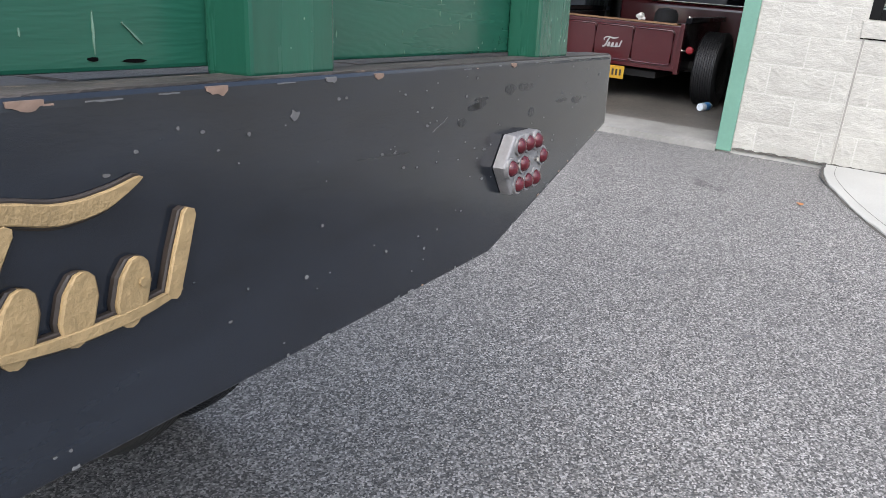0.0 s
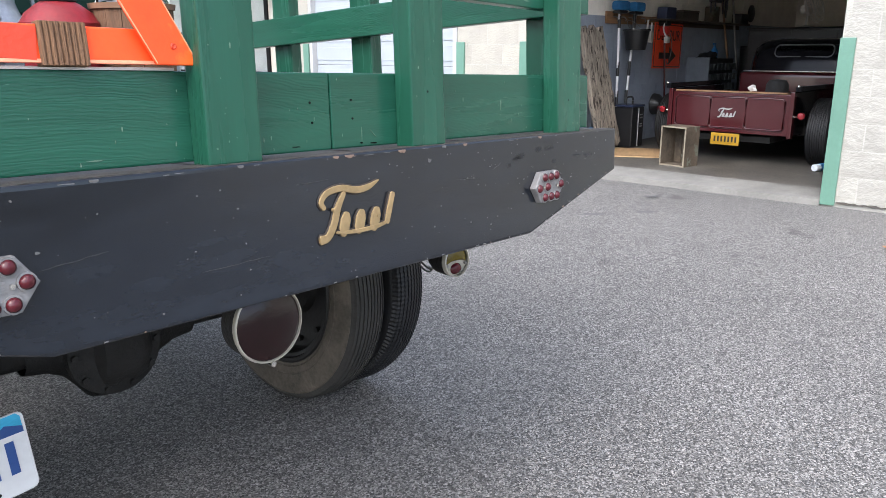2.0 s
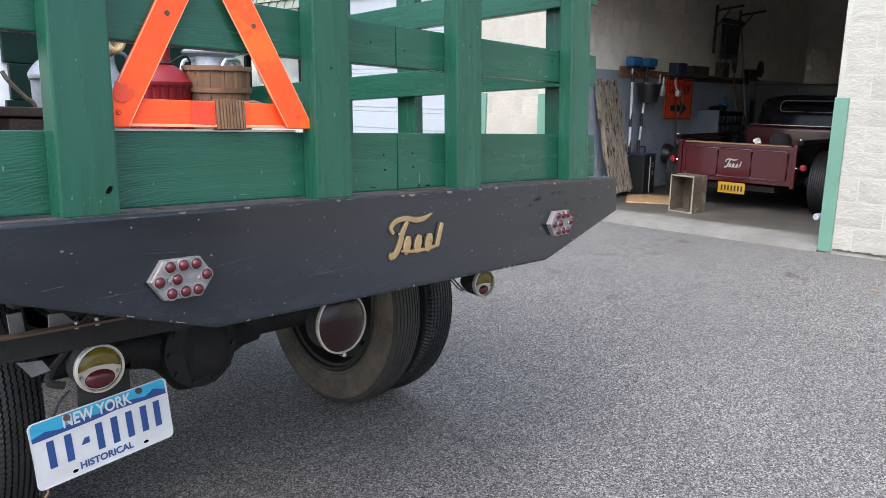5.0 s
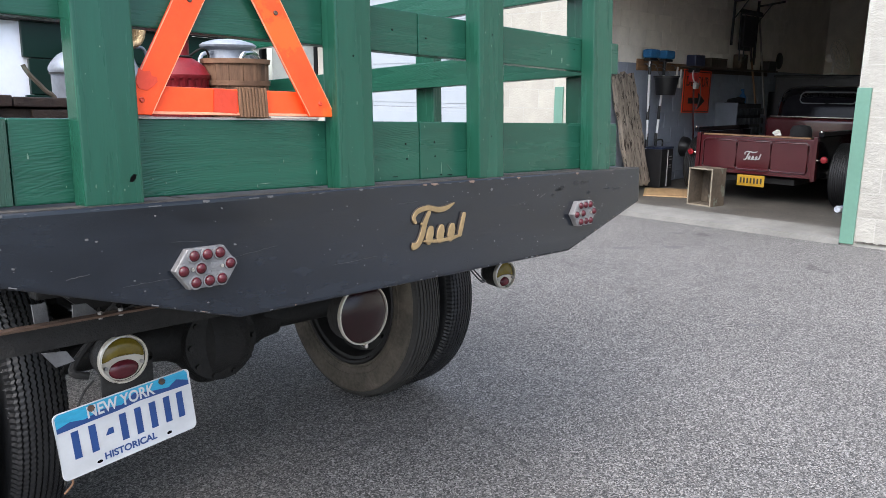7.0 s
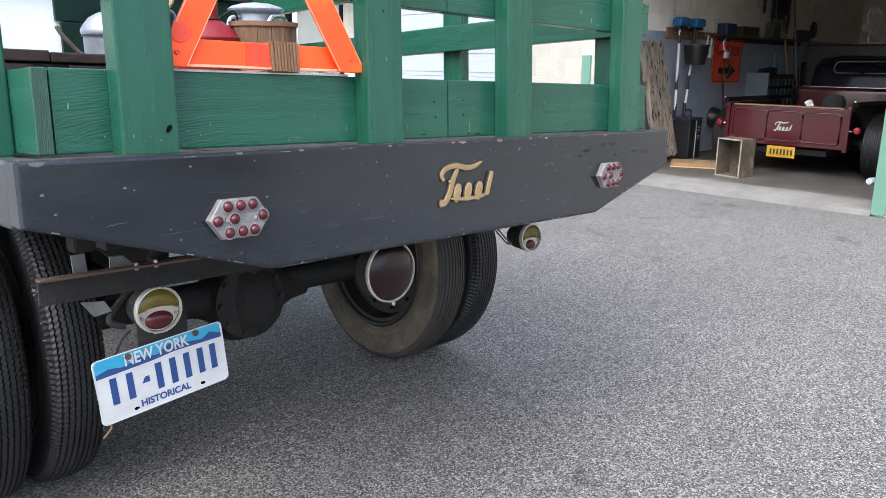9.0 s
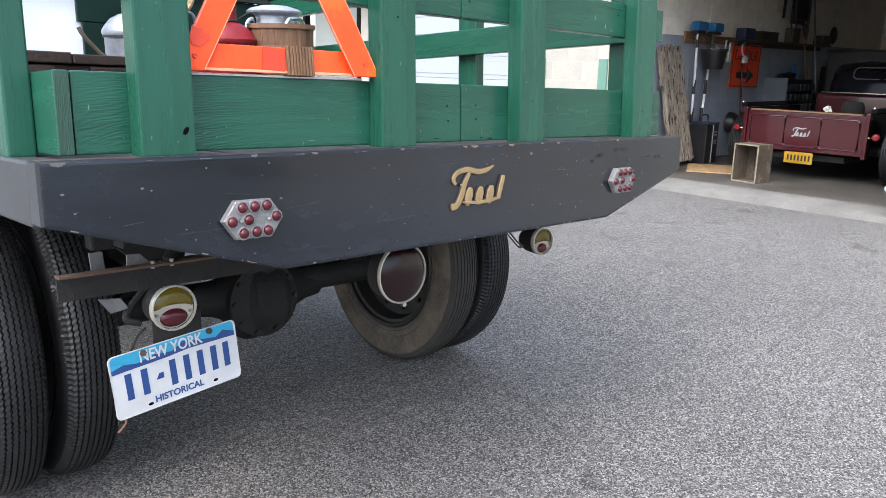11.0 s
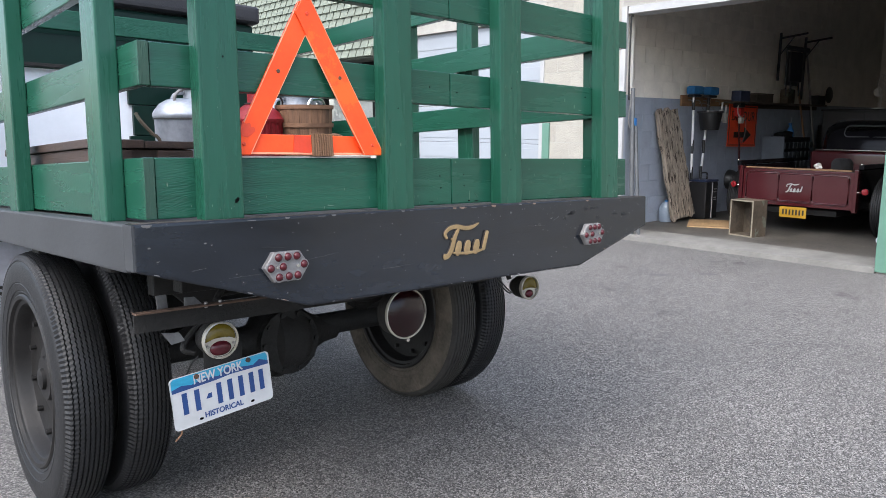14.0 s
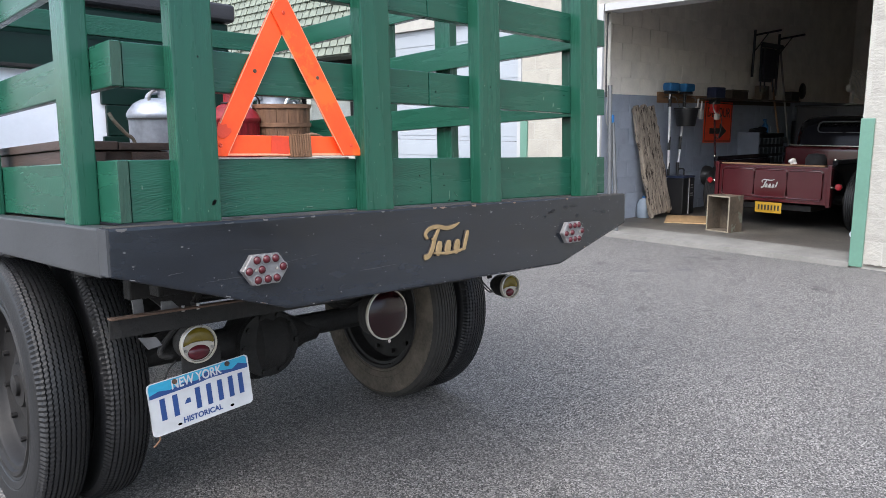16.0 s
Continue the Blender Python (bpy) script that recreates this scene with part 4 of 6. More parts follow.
part("brace", rod((-0.58, 0.34, 0.790), (-0.36, 0.34, 0.80), 0.007, seg=10), black_iron, truck)
for x in (-0.38, -0.20):
    part("tag", prism([(x, 0.768), (x + 0.035, 0.774), (x + 0.05, 0.785), (x + 0.012, 0.780)], 0.255, 0.2565), script_white, truck, "torn pale tag")

# Added black cylinder, covers bright ground where deep shade belongs
part("silencer", rod((-0.40, 1.68, 0.58), (0.02, 1.66, 0.555), 0.065, seg=20), black_iron, truck, "black cylinder added to darken the gap under the bed", smooth=True)
AX_Y, AX_Z, R = 1.10, 0.485, 0.42
part("axle_housing", rod((-0.62, AX_Y, AX_Z - 0.006), (0.62, AX_Y, AX_Z - 0.006), 0.047, seg=20), black_iron, truck, smooth=True)
part("axle_housing", lathe([(0.047, -0.22), (0.056, -0.16), (0.075, -0.12), (0.115, -0.085), (0.152, -0.058), (0.158, -0.03), (0.150, 0.0), (0.156, 0.03), (0.145, 0.065), (0.105, 0.10), (0.075, 0.15), (0.055, 0.20), (0.047, 0.26)], 28, Matrix.Translation((0.030, AX_Y, AX_Z - 0.025)) @ Matrix.Rotation(radians(90), 4, "Y")), black_iron, truck, smooth=True)
bm = lathe([(0, -0.05), (0.07, -0.045), (0.10, -0.02), (0.128, -0.015), (0.128, 0.015), (0.10, 0.02), (0, 0.03)], 28, Matrix.Translation((0.015, AX_Y - 0.10, AX_Z - 0.025)) @ Matrix.Rotation(radians(90), 4, "X"))
cover = part("differential_cover", bm, black_iron, truck)
for i in range(10):
    a = i * math.pi / 5
    part("bolt", rod((0.015 + 0.113 * math.cos(a), AX_Y - 0.128, AX_Z - 0.025 + 0.113 * math.sin(a)), (0.015 + 0.113 * math.cos(a), AX_Y - 0.11, AX_Z - 0.025 + 0.113 * math.sin(a)), 0.010, seg=6), black_iron, cover)
for x in (-0.42, 0.45):
    for k in range(7):
        L = 0.62 - 0.07 * k
        bm = bmesh.new()
        tube_pts = [(x, AX_Y + L * s, 0.60 - 0.013 * k + 0.14 * s * s) for s in (-1, -0.66, -0.33, 0, 0.33, 0.66, 1)]
        for p, q in zip(tube_pts, tube_pts[1:]):
            ang = math.atan2(q[2] - p[2], q[1] - p[1])
            ln = math.hypot(q[2] - p[2], q[1] - p[1])
            g = box(-0.032, 0.032, -ln / 2, ln / 2, -0.005, 0.005)
            g.transform(Matrix.Translation(((p[0]), (p[1] + q[1]) / 2, (p[2] + q[2]) / 2)) @ Matrix.Rotation(ang, 4, "X"))
            tmp = bpy.data.meshes.new("t")
            g.to_mesh(tmp)
            g.free()
            bm.from_mesh(tmp)
            bpy.data.meshes.remove(tmp)
        part("spring_leaf", bm, black_iron, truck)

# tyres: zig-zag ribs
def tyre_mesh(zig=0.0017):
    seg = 332
    ribs = [-0.0485, -0.0345, -0.0205, -0.0068, 0.0068, 0.0205, 0.0345, 0.0485]
    prof = [(0.272, -0.052), (0.282, -0.062), (0.292, -0.066), (0.294, -0.0645), (0.297, -0.068), (0.318, -0.0725), (0.320, -0.0708), (0.323, -0.073), (0.350, -0.0735), (0.378, -0.070), (0.386, -0.067), (0.389, -0.0645), (0.392, -0.0665), (0.400, -0.061), (0.408, -0.0575)]
    lug = {0.392: 1.0, 0.400: 1.2, 0.408: 1.0}
    body = [(r, h, lug.get(r, 0)) for r, h in prof]
    for a in ribs:
        g = 0.0019
        crown = R - 0.010 * (abs(a) / 0.055) ** 2.4
        body += [(crown, a - g - 0.0004, 1), (crown - 0.009, a - g * 0.6, 1), (crown - 0.009, a + g * 0.6, 1), (crown, a + g + 0.0004, 1)]
    body += [(r, -h, lug.get(r, 0)) for r, h in prof[::-1]]
    body += [(0.262, 0.045, 0), (0.262, -0.045, 0)]
    bm = bmesh.new()
    rings = []
    for j in range(seg):
        c, s = math.cos(2 * math.pi * j / seg), math.sin(2 * math.pi * j / seg)
        z = zig if j % 2 else -zig
        rings.append([bm.verts.new((h + z * f, r * c, r * s)) for r, h, f in body])
    n = len(body)
    for j in range(seg):
        a, b = rings[j], rings[(j + 1) % seg]
        for i in range(n):
            k = (i + 1) % n
            bm.faces.new((a[i], a[k], b[k], b[i]))
    return bm


def rim_mesh(side):
    """A dished steel disc; side is the way its open face looks."""
    prof = [(0.268, 0.050), (0.280, 0.058), (0.284, 0.064), (0.278, 0.069), (0.267, 0.067), (0.263, 0.056), (0.252, 0.052), (0.247, 0.044), (0.244, 0.016), (0.238, 0.004), (0.226, -0.002), (0.17, -0.012), (0.13, -0.014), (0.115, 0.004), (0.075, 0.010), (0.070, 0.022), (0.0, 0.024)]
    back = [(0.0, -0.06), (0.13, -0.062), (0.244, -0.052), (0.262, -0.056), (0.280, -0.066), (0.262, -0.045)]
    m = Matrix.Rotation(radians(90 * side), 4, "Y")
    bm = lathe(prof, 48, m)
    lathe(back, 48, m, bm)
    for i in range(12):
        a = i * math.pi / 6 + 0.2
        rod(m @ Vector((0.212 * math.cos(a), 0.212 * math.sin(a), -0.008)), m @ Vector((0.212 * math.cos(a), 0.212 * math.sin(a), 0.012)), 0.010, seg=8, bm=bm)
    return bm


first_tyre = None
for x, side, old in ((-0.812, -1, 0), (-0.632, 1, 0), (0.69, -1, 1), (0.87, 1, 0)):
    wheel_m = Matrix.Translation((x, AX_Y, R + 0.0625 + 0.0297 * x))
    if first_tyre is None:
        t = part("tyre", tyre_mesh(), rubber, truck, "black zig-zag ribbed tyre", wheel_m, True)
        first_tyre = t
    else:
        t = again(first_tyre, truck, wheel_m)
        if old:
            bpy.data.objects.remove(t)
            t = part("tyre", tyre_mesh(0.0), rubber_worn, truck, "dusty black ribbed tyre", wheel_m, True)
            t.data.materials.append(rubber_old)
            for f in t.data.polygons:
                if Vector((0, f.center.y, f.center.z)).length < 0.392:
                    f.material_index = 1
    if x == -0.632:
        first_inner = t
    for f in t.data.polygons:
        f.use_smooth = Vector((0, f.center.y, f.center.z)).length < 0.388
    part("rim", rim_mesh(side), rim_paint, t, "dark steel disc rim", smooth=True)
    part("hub", lathe([(0.036, 0.02), (0.034, 0.034), (0.02, 0.038), (0.0, 0.039)], 20, Matrix.Rotation(radians(90 * side), 4, "Y")), rim_paint, t, "dark hub cap", smooth=True)

# pale scuffs on the shoulder of the inner tyre
scuff_rng = random.Random(9)
for i in range(34):
    a = radians(95 + 95 * scuff_rng.random())
    r_ = 0.388 + 0.014 * scuff_rng.random()
    w_, l_ = 0.0008 + 0.0016 * scuff_rng.random(), 0.002 + 0.007 * scuff_rng.random() ** 2
    bm = bmesh.new()
    bm.faces.new([bm.verts.new((0.0, w_ * math.cos(q), l_ * math.sin(q))) for q in [k * math.pi / 4 + 0.3 for k in range(8)]])
    edge_x = -0.0662 + (r_ - 0.392) * 0.68 if r_ > 0.392 else -0.0672
    part("scuff", bm, bracket_grey, first_inner, m=Matrix.Rotation(a - math.pi / 2, 4, "X") @ Matrix.Translation((edge_x - 0.0012, 0, r_)) @ Matrix.Rotation(radians(20), 4, "Y"))

# tail lamps
def tail_lamp(x, y, z, r, turn=0, low_w=0.62, low_h=0.40, low_z=-0.45, split=-0.10):
    """Drum lamp with a two-window nickel face: amber above, red below."""
    m = Matrix.Translation((x, y, z)) @ Matrix.Rotation(radians(turn), 4, "Z") @ Matrix.Rotation(radians(90), 4, "X")
    lamp = part("tail_lamp", lathe([(0, -0.085), (0.6 * r, -0.08), (0.9 * r, -0.055), (0.98 * r, -0.02), (r, 0.0), (0.9 * r, 0.004)], 28), black_iron, truck, "drum tail lamp with amber and red windows", m, True)
    part("rim", lathe([(r * 1.0, -0.004), (r * 1.03, 0.004), (r * 1.0, 0.010), (r * 0.93, 0.011), (r * 0.90, 0.006)], 28, close=True), enamel, lamp, "pale metal rim", smooth=True)
    bm = bmesh.new()
    top = [(0.88 * r * math.cos(a), 0.88 * r * math.sin(a)) for a in [math.pi * i / 16 for i in range(17)]]
    arc = [(-0.86 * r * math.cos(a), split * r + 0.22 * r * math.sin(a)) for a in [math.pi * i / 10 for i in range(1, 10)]]
    def disc(pts, h, b):
        b.faces.new([b.verts.new((px, py, h)) for px, py in pts])
        return b
    def dome(pts, mat_, name, lab):
        b = bmesh.new()
        cx = sum(p[0] for p in pts) / len(pts)
        cy = sum(p[1] for p in pts) / len(pts)
        rings = [[b.verts.new((cx + (px - cx) * s, cy + (py - cy) * s, hh)) for px, py in pts] for s, hh in ((1, 0.003), (0.8, 0.008), (0.45, 0.011))]
        n = len(pts)
        for p_, q_ in zip(rings, rings[1:]):
            for i in range(n):
                b.faces.new((p_[i], p_[(i + 1) % n], q_[(i + 1) % n], q_[i]))
        b.faces.new(rings[-1])
        part(name, b, mat_, lamp, lab, smooth=True)
    dome(top + arc, amber_lens, "lens", "amber ribbed lens")
    low = [(low_w * r * math.cos(a), low_z * r + low_h * r * math.sin(a)) for a in [2 * math.pi * i / 20 for i in range(20)]]
    dome(low, red_lens, "lens", "deep red lens")
    part("face", disc([(0.9 * r * math.cos(a), 0.9 * r * math.sin(a)) for a in [2 * math.pi * i / 28 for i in range(28)]], 0.0025, bm), enamel, lamp)
    for sx in (-1, 1):
        part("screw", rod((sx * 0.74 * r, -0.26 * r, 0.002), (sx * 0.74 * r, -0.26 * r, 0.009), 0.004, seg=8), steel, lamp)
    return lamp


tail_lamp(-0.586, 0.315, 0.672, 0.050)
tail_lamp(0.652, 0.31, 0.672, 0.045, -6, 0.46, 0.34, -0.50, -0.24)
part("lamp_bracket", tube(smooth_line([(-0.57, 0.37, 0.735), (-0.63, 0.37, 0.70), (-0.67, 0.36, 0.655), (-0.642, 0.35, 0.64)]), 0.008), black_iron, truck, smooth=True)
part("wire", tube(smooth_line([(-0.635, 0.345, 0.63), (-0.66, 0.345, 0.605), (-0.69, 0.335, 0.54), (-0.712, 0.33, 0.435)]), 0.0025), black_iron, truck, "bent bare wire", smooth=True)
part("lamp_bracket", tube(smooth_line([(0.60, 0.35, 0.86), (0.61, 0.39, 0.78), (0.63, 0.39, 0.70)]), 0.010), black_iron, truck, smooth=True)
for d in (0, 0.012):
    part("wire", tube(smooth_line([(0.44, 0.30, 0.76 - d), (0.50, 0.28, 0.69 - d), (0.56, 0.31, 0.665), (0.60, 0.36, 0.655)]), 0.0025), wire_mat, truck, smooth=True)

m = Matrix.Translation((-0.020, 0.222, 0.678)) @ Matrix.Rotation(radians(90), 4, "X")
stop = part("stop_lamp", lathe([(0, -0.09), (0.04, -0.085), (0.072, -0.05), (0.077, 0.0), (0.072, 0.004)], 36), black_iron, truck, "large round red stop lamp", m, True)
part("rim", lathe([(0.077, -0.004), (0.0795, 0.002), (0.0785, 0.008), (0.0755, 0.009), (0.074, 0.004)], 40, close=True), enamel, stop, "white metal rim", smooth=True)
part("lens", lathe([(0.0755, 0.004), (0.06, 0.012), (0.035, 0.018), (0, 0.020)], 36), dark_red_lens, stop, "deep red glass lens", smooth=True)
part("screw", rod((0.0, -0.082, 0.0), (0.0, -0.082, 0.012), 0.006, seg=8), chrome, stop)
part("lamp_bracket", box(-0.045, -0.025, 0.24, 0.28, 0.72, 0.80), black_iron, truck)

# number plate, hung crooked under the lamp; its number stands as plain bars
pm = Matrix.Translation((-0.581, 0.318, 0.533)) @ Matrix.Rotation(radians(-5.2), 4, "Y") @ Matrix.Rotation(radians(2.5), 4, "Z") @ Matrix.Diagonal((0.96, 1, 0.93, 1))
o = []
for cx, cz, a0 in ((0.141, 0.064, 0), (-0.141, 0.064, 90), (-0.141, -0.064, 180), (0.141, -0.064, 270)):
    o += [(cx + 0.0105 * math.cos(radians(a0 + d)), cz + 0.0105 * math.sin(radians(a0 + d))) for d in (0, 30, 60, 90)]
plate = part("number_plate", prism(o, -0.001, 0.001), white_plate, truck, "white number plate with a blue band, hung askew", pm)
part("band", prism([(-0.148, 0.040), (-0.1, 0.044), (-0.03, 0.040), (0.05, 0.043), (0.148, 0.041), (0.1475, 0.066), (0.141, 0.0735), (-0.141, 0.0735), (-0.1475, 0.066)], -0.0016, -0.0011), plate_sky, plate, "sky blue band")
part("ridge", prism([(-0.148, 0.033), (-0.02, 0.036), (0.03, 0.040), (0.148, 0.036), (0.148, 0.047), (0.12, 0.058), (0.10, 0.046), (0.06, 0.052), (0.02, 0.062), (-0.01, 0.046), (-0.05, 0.052), (-0.09, 0.044), (-0.12, 0.050), (-0.148, 0.043)], -0.0021, -0.0017), plate_blue, plate, "dark blue hills")
lettering("lettering", "NEW YORK", 0.037, white_plate, plate, Matrix.Translation((-0.010, -0.0030, 0.055)), 0.0004, 0.150, 0.0007)
lettering("lettering", "HISTORICAL", 0.022, plate_blue, plate, Matrix.Translation((-0.005, -0.0018, -0.056)), 0.0004, 0.118, 0.0006)
for x in (-0.115, -0.079, -0.013, 0.021, 0.055, 0.089, 0.121):
    part("bar", prism([(x - 0.0075, -0.036), (x - 0.0075, 0.026), (x + 0.0075, 0.026), (x + 0.0075, -0.036)], -0.0018, -0.0012), plate_blue, plate)
part("bar", prism([(-0.054, -0.010), (-0.036, -0.010), (-0.036, 0.004), (-0.046, 0.004)], -0.0018, -0.0012), plate_blue, plate)
for x, z in ((-0.075, 0.064), (0.085, 0.066), (-0.075, -0.062), (0.085, -0.062)):
    if z > 0:
        part("bolt", rod((x, -0.006, z), (x, 0.003, z), 0.0075, seg=8), rust, plate)
    else:
        part("slot", prism([(x + 0.0062 * math.cos(a) , z + 0.0036 * math.sin(a)) for a in [i * math.pi / 6 for i in range(12)]], -0.0016, 0.0012), hole_dark, plate)
part("edge", tube([(x, -0.0012, z) for x, z in o + o[:1]], 0.0014, 6), white_plate, plate, "raised plate edge")
part("wire", tube(smooth_line([(-0.705, 0.316, 0.455), (-0.703, 0.312, 0.444), (-0.711, 0.312, 0.434), (-0.720, 0.314, 0.425)], 5), 0.0022), jute, truck, "frayed pale string", smooth=True)
for o_ in (((-0.734, 0.803), (-0.708, 0.804), (-0.704, 0.752), (-0.720, 0.744), (-0.731, 0.760)), ((-0.659, 0.790), (-0.632, 0.789), (-0.606, 0.762), (-0.612, 0.748), (-0.661, 0.748)), ((-0.724, 0.704), (-0.678, 0.699), (-0.664, 0.676), (-0.700, 0.670))):
    part("pale_bracket", prism(o_, 0.357, 0.363), bracket_grey, truck, "dusty pale grey steel bracket")
part("plate_bracket", box(-0.63, -0.52, 0.322, 0.326, 0.58, 0.655, 0.002), black_iron, truck)

# silver tank slung behind the cab
tank = part("side_tank", box(-0.86, -0.35, 2.02, 2.38, 0.50, 0.87, 0.03, seg=4), silver_paint, truck, "worn silver tank with black straps", smooth=True)
for z in (0.622, 0.648):
    part("strap", box(-0.863, -0.345, 2.012, 2.385, z, z + 0.013, 0.003), black_iron, tank)
part("inset_panel", box(-0.855, -0.79, 2.012, 2.018, 0.705, 0.82, 0.012), silver_blue, tank, "blue-grey inset panel")
part("inset_edge", tube([(-0.855, 2.014, 0.700), (-0.797, 2.014, 0.700), (-0.788, 2.014, 0.709), (-0.788, 2.014, 0.825)], 0.004), black_iron, tank)

# cab
part("cab_back", box(-0.72, 0.72, 2.50, 2.56, 0.80, 1.98, 0.02), cab_green, truck, "dark green steel cab back")
for x in (-0.72, 0.68):
    part("cab_side", box(x, x + 0.04, 2.562, 3.7, 0.80, 1.98, 0.01), cab_green, truck)
part("cab_roof", box(-0.75, 0.75, 2.46, 3.75, 1.983, 2.085, 0.03, seg=3), black_roof, truck, "black cab roof")
part("cab_floor", box(-0.68, 0.68, 2.562, 3.7, 0.80, 0.86), black_iron, truck)
part("rear_window_frame", box(-0.32, 0.32, 2.485, 2.498, 1.42, 1.74, 0.01), black_iron, truck)


# ---- on the bed ----
def lean(x, y=1.5):
    """Height of the deck at x and y, in world terms."""
    return DECK - 0.0297 * x - 0.0576 * y


# warning triangle standing on the lower slat between two stakes
tri = thing("warning_triangle", "orange plastic warning triangle standing on the lower green slat", "warning triangle", truck.matrix_basis @ pose(-0.449, 0.042, 1.1565, -3, 0, 0))
def bar_between(p, q, w, y0, y1, a=0, b=0):
    p, q = Vector((p[0], 0, p[1])), Vector((q[0], 0, q[1]))
    d = (q - p).normalized()
    s = Vector((-d.z, 0, d.x)) * w / 2
    return prism([((v).x, (v).z) for v in (p + s, p - s, q - s, q + s)], y0, y1)
part("side_bar", prism([(-0.219, 0.007), (-0.213, 0.0), (-0.170, 0.0), (0.006, 0.309), (0.006, 0.372), (-0.016, 0.372)], -0.006, 0.004, bevel=0.0025), orange, tri)
part("side_bar", prism([(0.1490, 0.0), (0.2040, 0.0), (0.2085, 0.009), (0.0135, 0.379), (0.004, 0.386), (-0.006, 0.381), (-0.0325, 0.343)], -0.0115, -0.0065, bevel=0.0025), orange, tri)
part("base_bar", box(-0.205, 0.190, 0.0045, 0.012, 0.002, 0.050, 0.003), orange, tri)
part("base_fold", box(-0.200, 0.185, 0.0025, 0.0044, 0.002, 0.007, 0.001), orange_pale, tri, "pale moulded lower lip")
part("patch", prism([(-0.052, 0.008), (-0.004, 0.005), (0.000, 0.046), (-0.047, 0.049)], 0.0022, 0.0042), orange_deep, tri, "darker orange tape")
part("patch", prism([(-0.1935, 0.053), (-0.189, 0.043), (-0.176, 0.040), (-0.166, 0.046), (-0.156, 0.055), (-0.157, 0.063), (-0.165, 0.064), (-0.168, 0.073), (-0.178, 0.071), (-0.187, 0.076)], -0.0075, -0.0062), orange_deep, tri, "darker orange tape")
web = part("webbing", box(0.001, 0.062, 0.0005, 0.018, -0.002, 0.054, 0.002), jute, tri, "brown jute binding")
for i in range(9):
    part("strand", rod((0.004 + 0.0068 * i, -0.0002, -0.001), (0.0035 + 0.0068 * i, -0.0002, 0.053), 0.0030, seg=6), jute, web)
for x, z, y in ((-0.1857, 0.0245, -0.006), (0.1757, 0.026, -0.0115), (-0.085, 0.198, -0.006), (0.0858, 0.193, -0.0115), (0.0, 0.342, -0.0115)):
    part("rivet", lathe([(0.0048, 0.0), (0.0045, 0.0016), (0.0030, 0.0026), (0.0018, 0.0020), (0.0, 0.0016)], 14, Matrix.Translation((x, y, z)) @ Matrix.Rotation(radians(90), 4, "X")), rust if 0.1 < z < 0.3 else orange_deep, tri, smooth=True)
# Thin pale strips paint the sheen of the worn bevelled edges
for p, q, y in (((-0.1695, 0.002), (-0.006, 0.289), -0.0065), ((-0.2185, 0.008), (-0.0175, 0.3695), -0.0065), ((0.1495, 0.002), (-0.006, 0.289), -0.0120), ((0.2075, 0.010), (0.013, 0.378), -0.0120)):
    part("scuffed_edge", bar_between(p, q, 0.0013, y, y + 0.003), orange_pale, tri, "pale scuffed edge")
tagged(part("cardboard_strip", box(-0.64, -0.26, 0.058, 0.088, 1.1507, 1.155, 0.001), cloth_white, m=truck.matrix_basis), "white cardboard strip lying on the green slat", "cardboard")


def milk_can(x, y, r, h, material, label, turn=0.0, group=""):
    t = thing("milk_can", label, "milk can", pose(x, y, lean(x, y), 0, 0, turn), group)
    body = [(0, 0), (r * 0.96, 0), (r, 0.012), (r, h * 0.52), (r * 1.012, h * 0.53), (r * 0.99, h * 0.56), (r * 0.9, h * 0.66), (r * 0.68, h * 0.76), (r * 0.60, h * 0.82), (r * 0.60, h * 0.93), (r * 0.63, h * 0.94)]
    part("body", lathe(body, 40), material, t, smooth=True)
    part("lid", lathe([(r * 0.61, h * 0.925), (r * 0.80, h * 0.95), (r * 0.82, h * 0.965), (r * 0.72, h * 0.985), (r * 0.4, h * 1.01), (0, h * 1.02)], 36), material, t, smooth=True)
    if turn:
        part("grip", tube(smooth_line([(-0.060, -r * 0.86, h * 0.69), (-0.056, -r * 0.88, h * 0.82), (-0.03, -r * 0.88, h * 0.895), (0.03, -r * 0.88, h * 0.895), (0.056, -r * 0.88, h * 0.82), (0.060, -r * 0.86, h * 0.69)]), 0.010), chrome, t, "bright bent metal grip", smooth=True)
    for s in (-1, 1):
        part("handle", tube(smooth_line([(s * r * 0.62, 0, h * 0.90), (s * r * 0.98, 0, h * 0.88), (s * r * 1.08, 0, h * 0.78), (s * r * 0.92, 0, h * 0.67)]), 0.008), material, t, smooth=True)
    return t


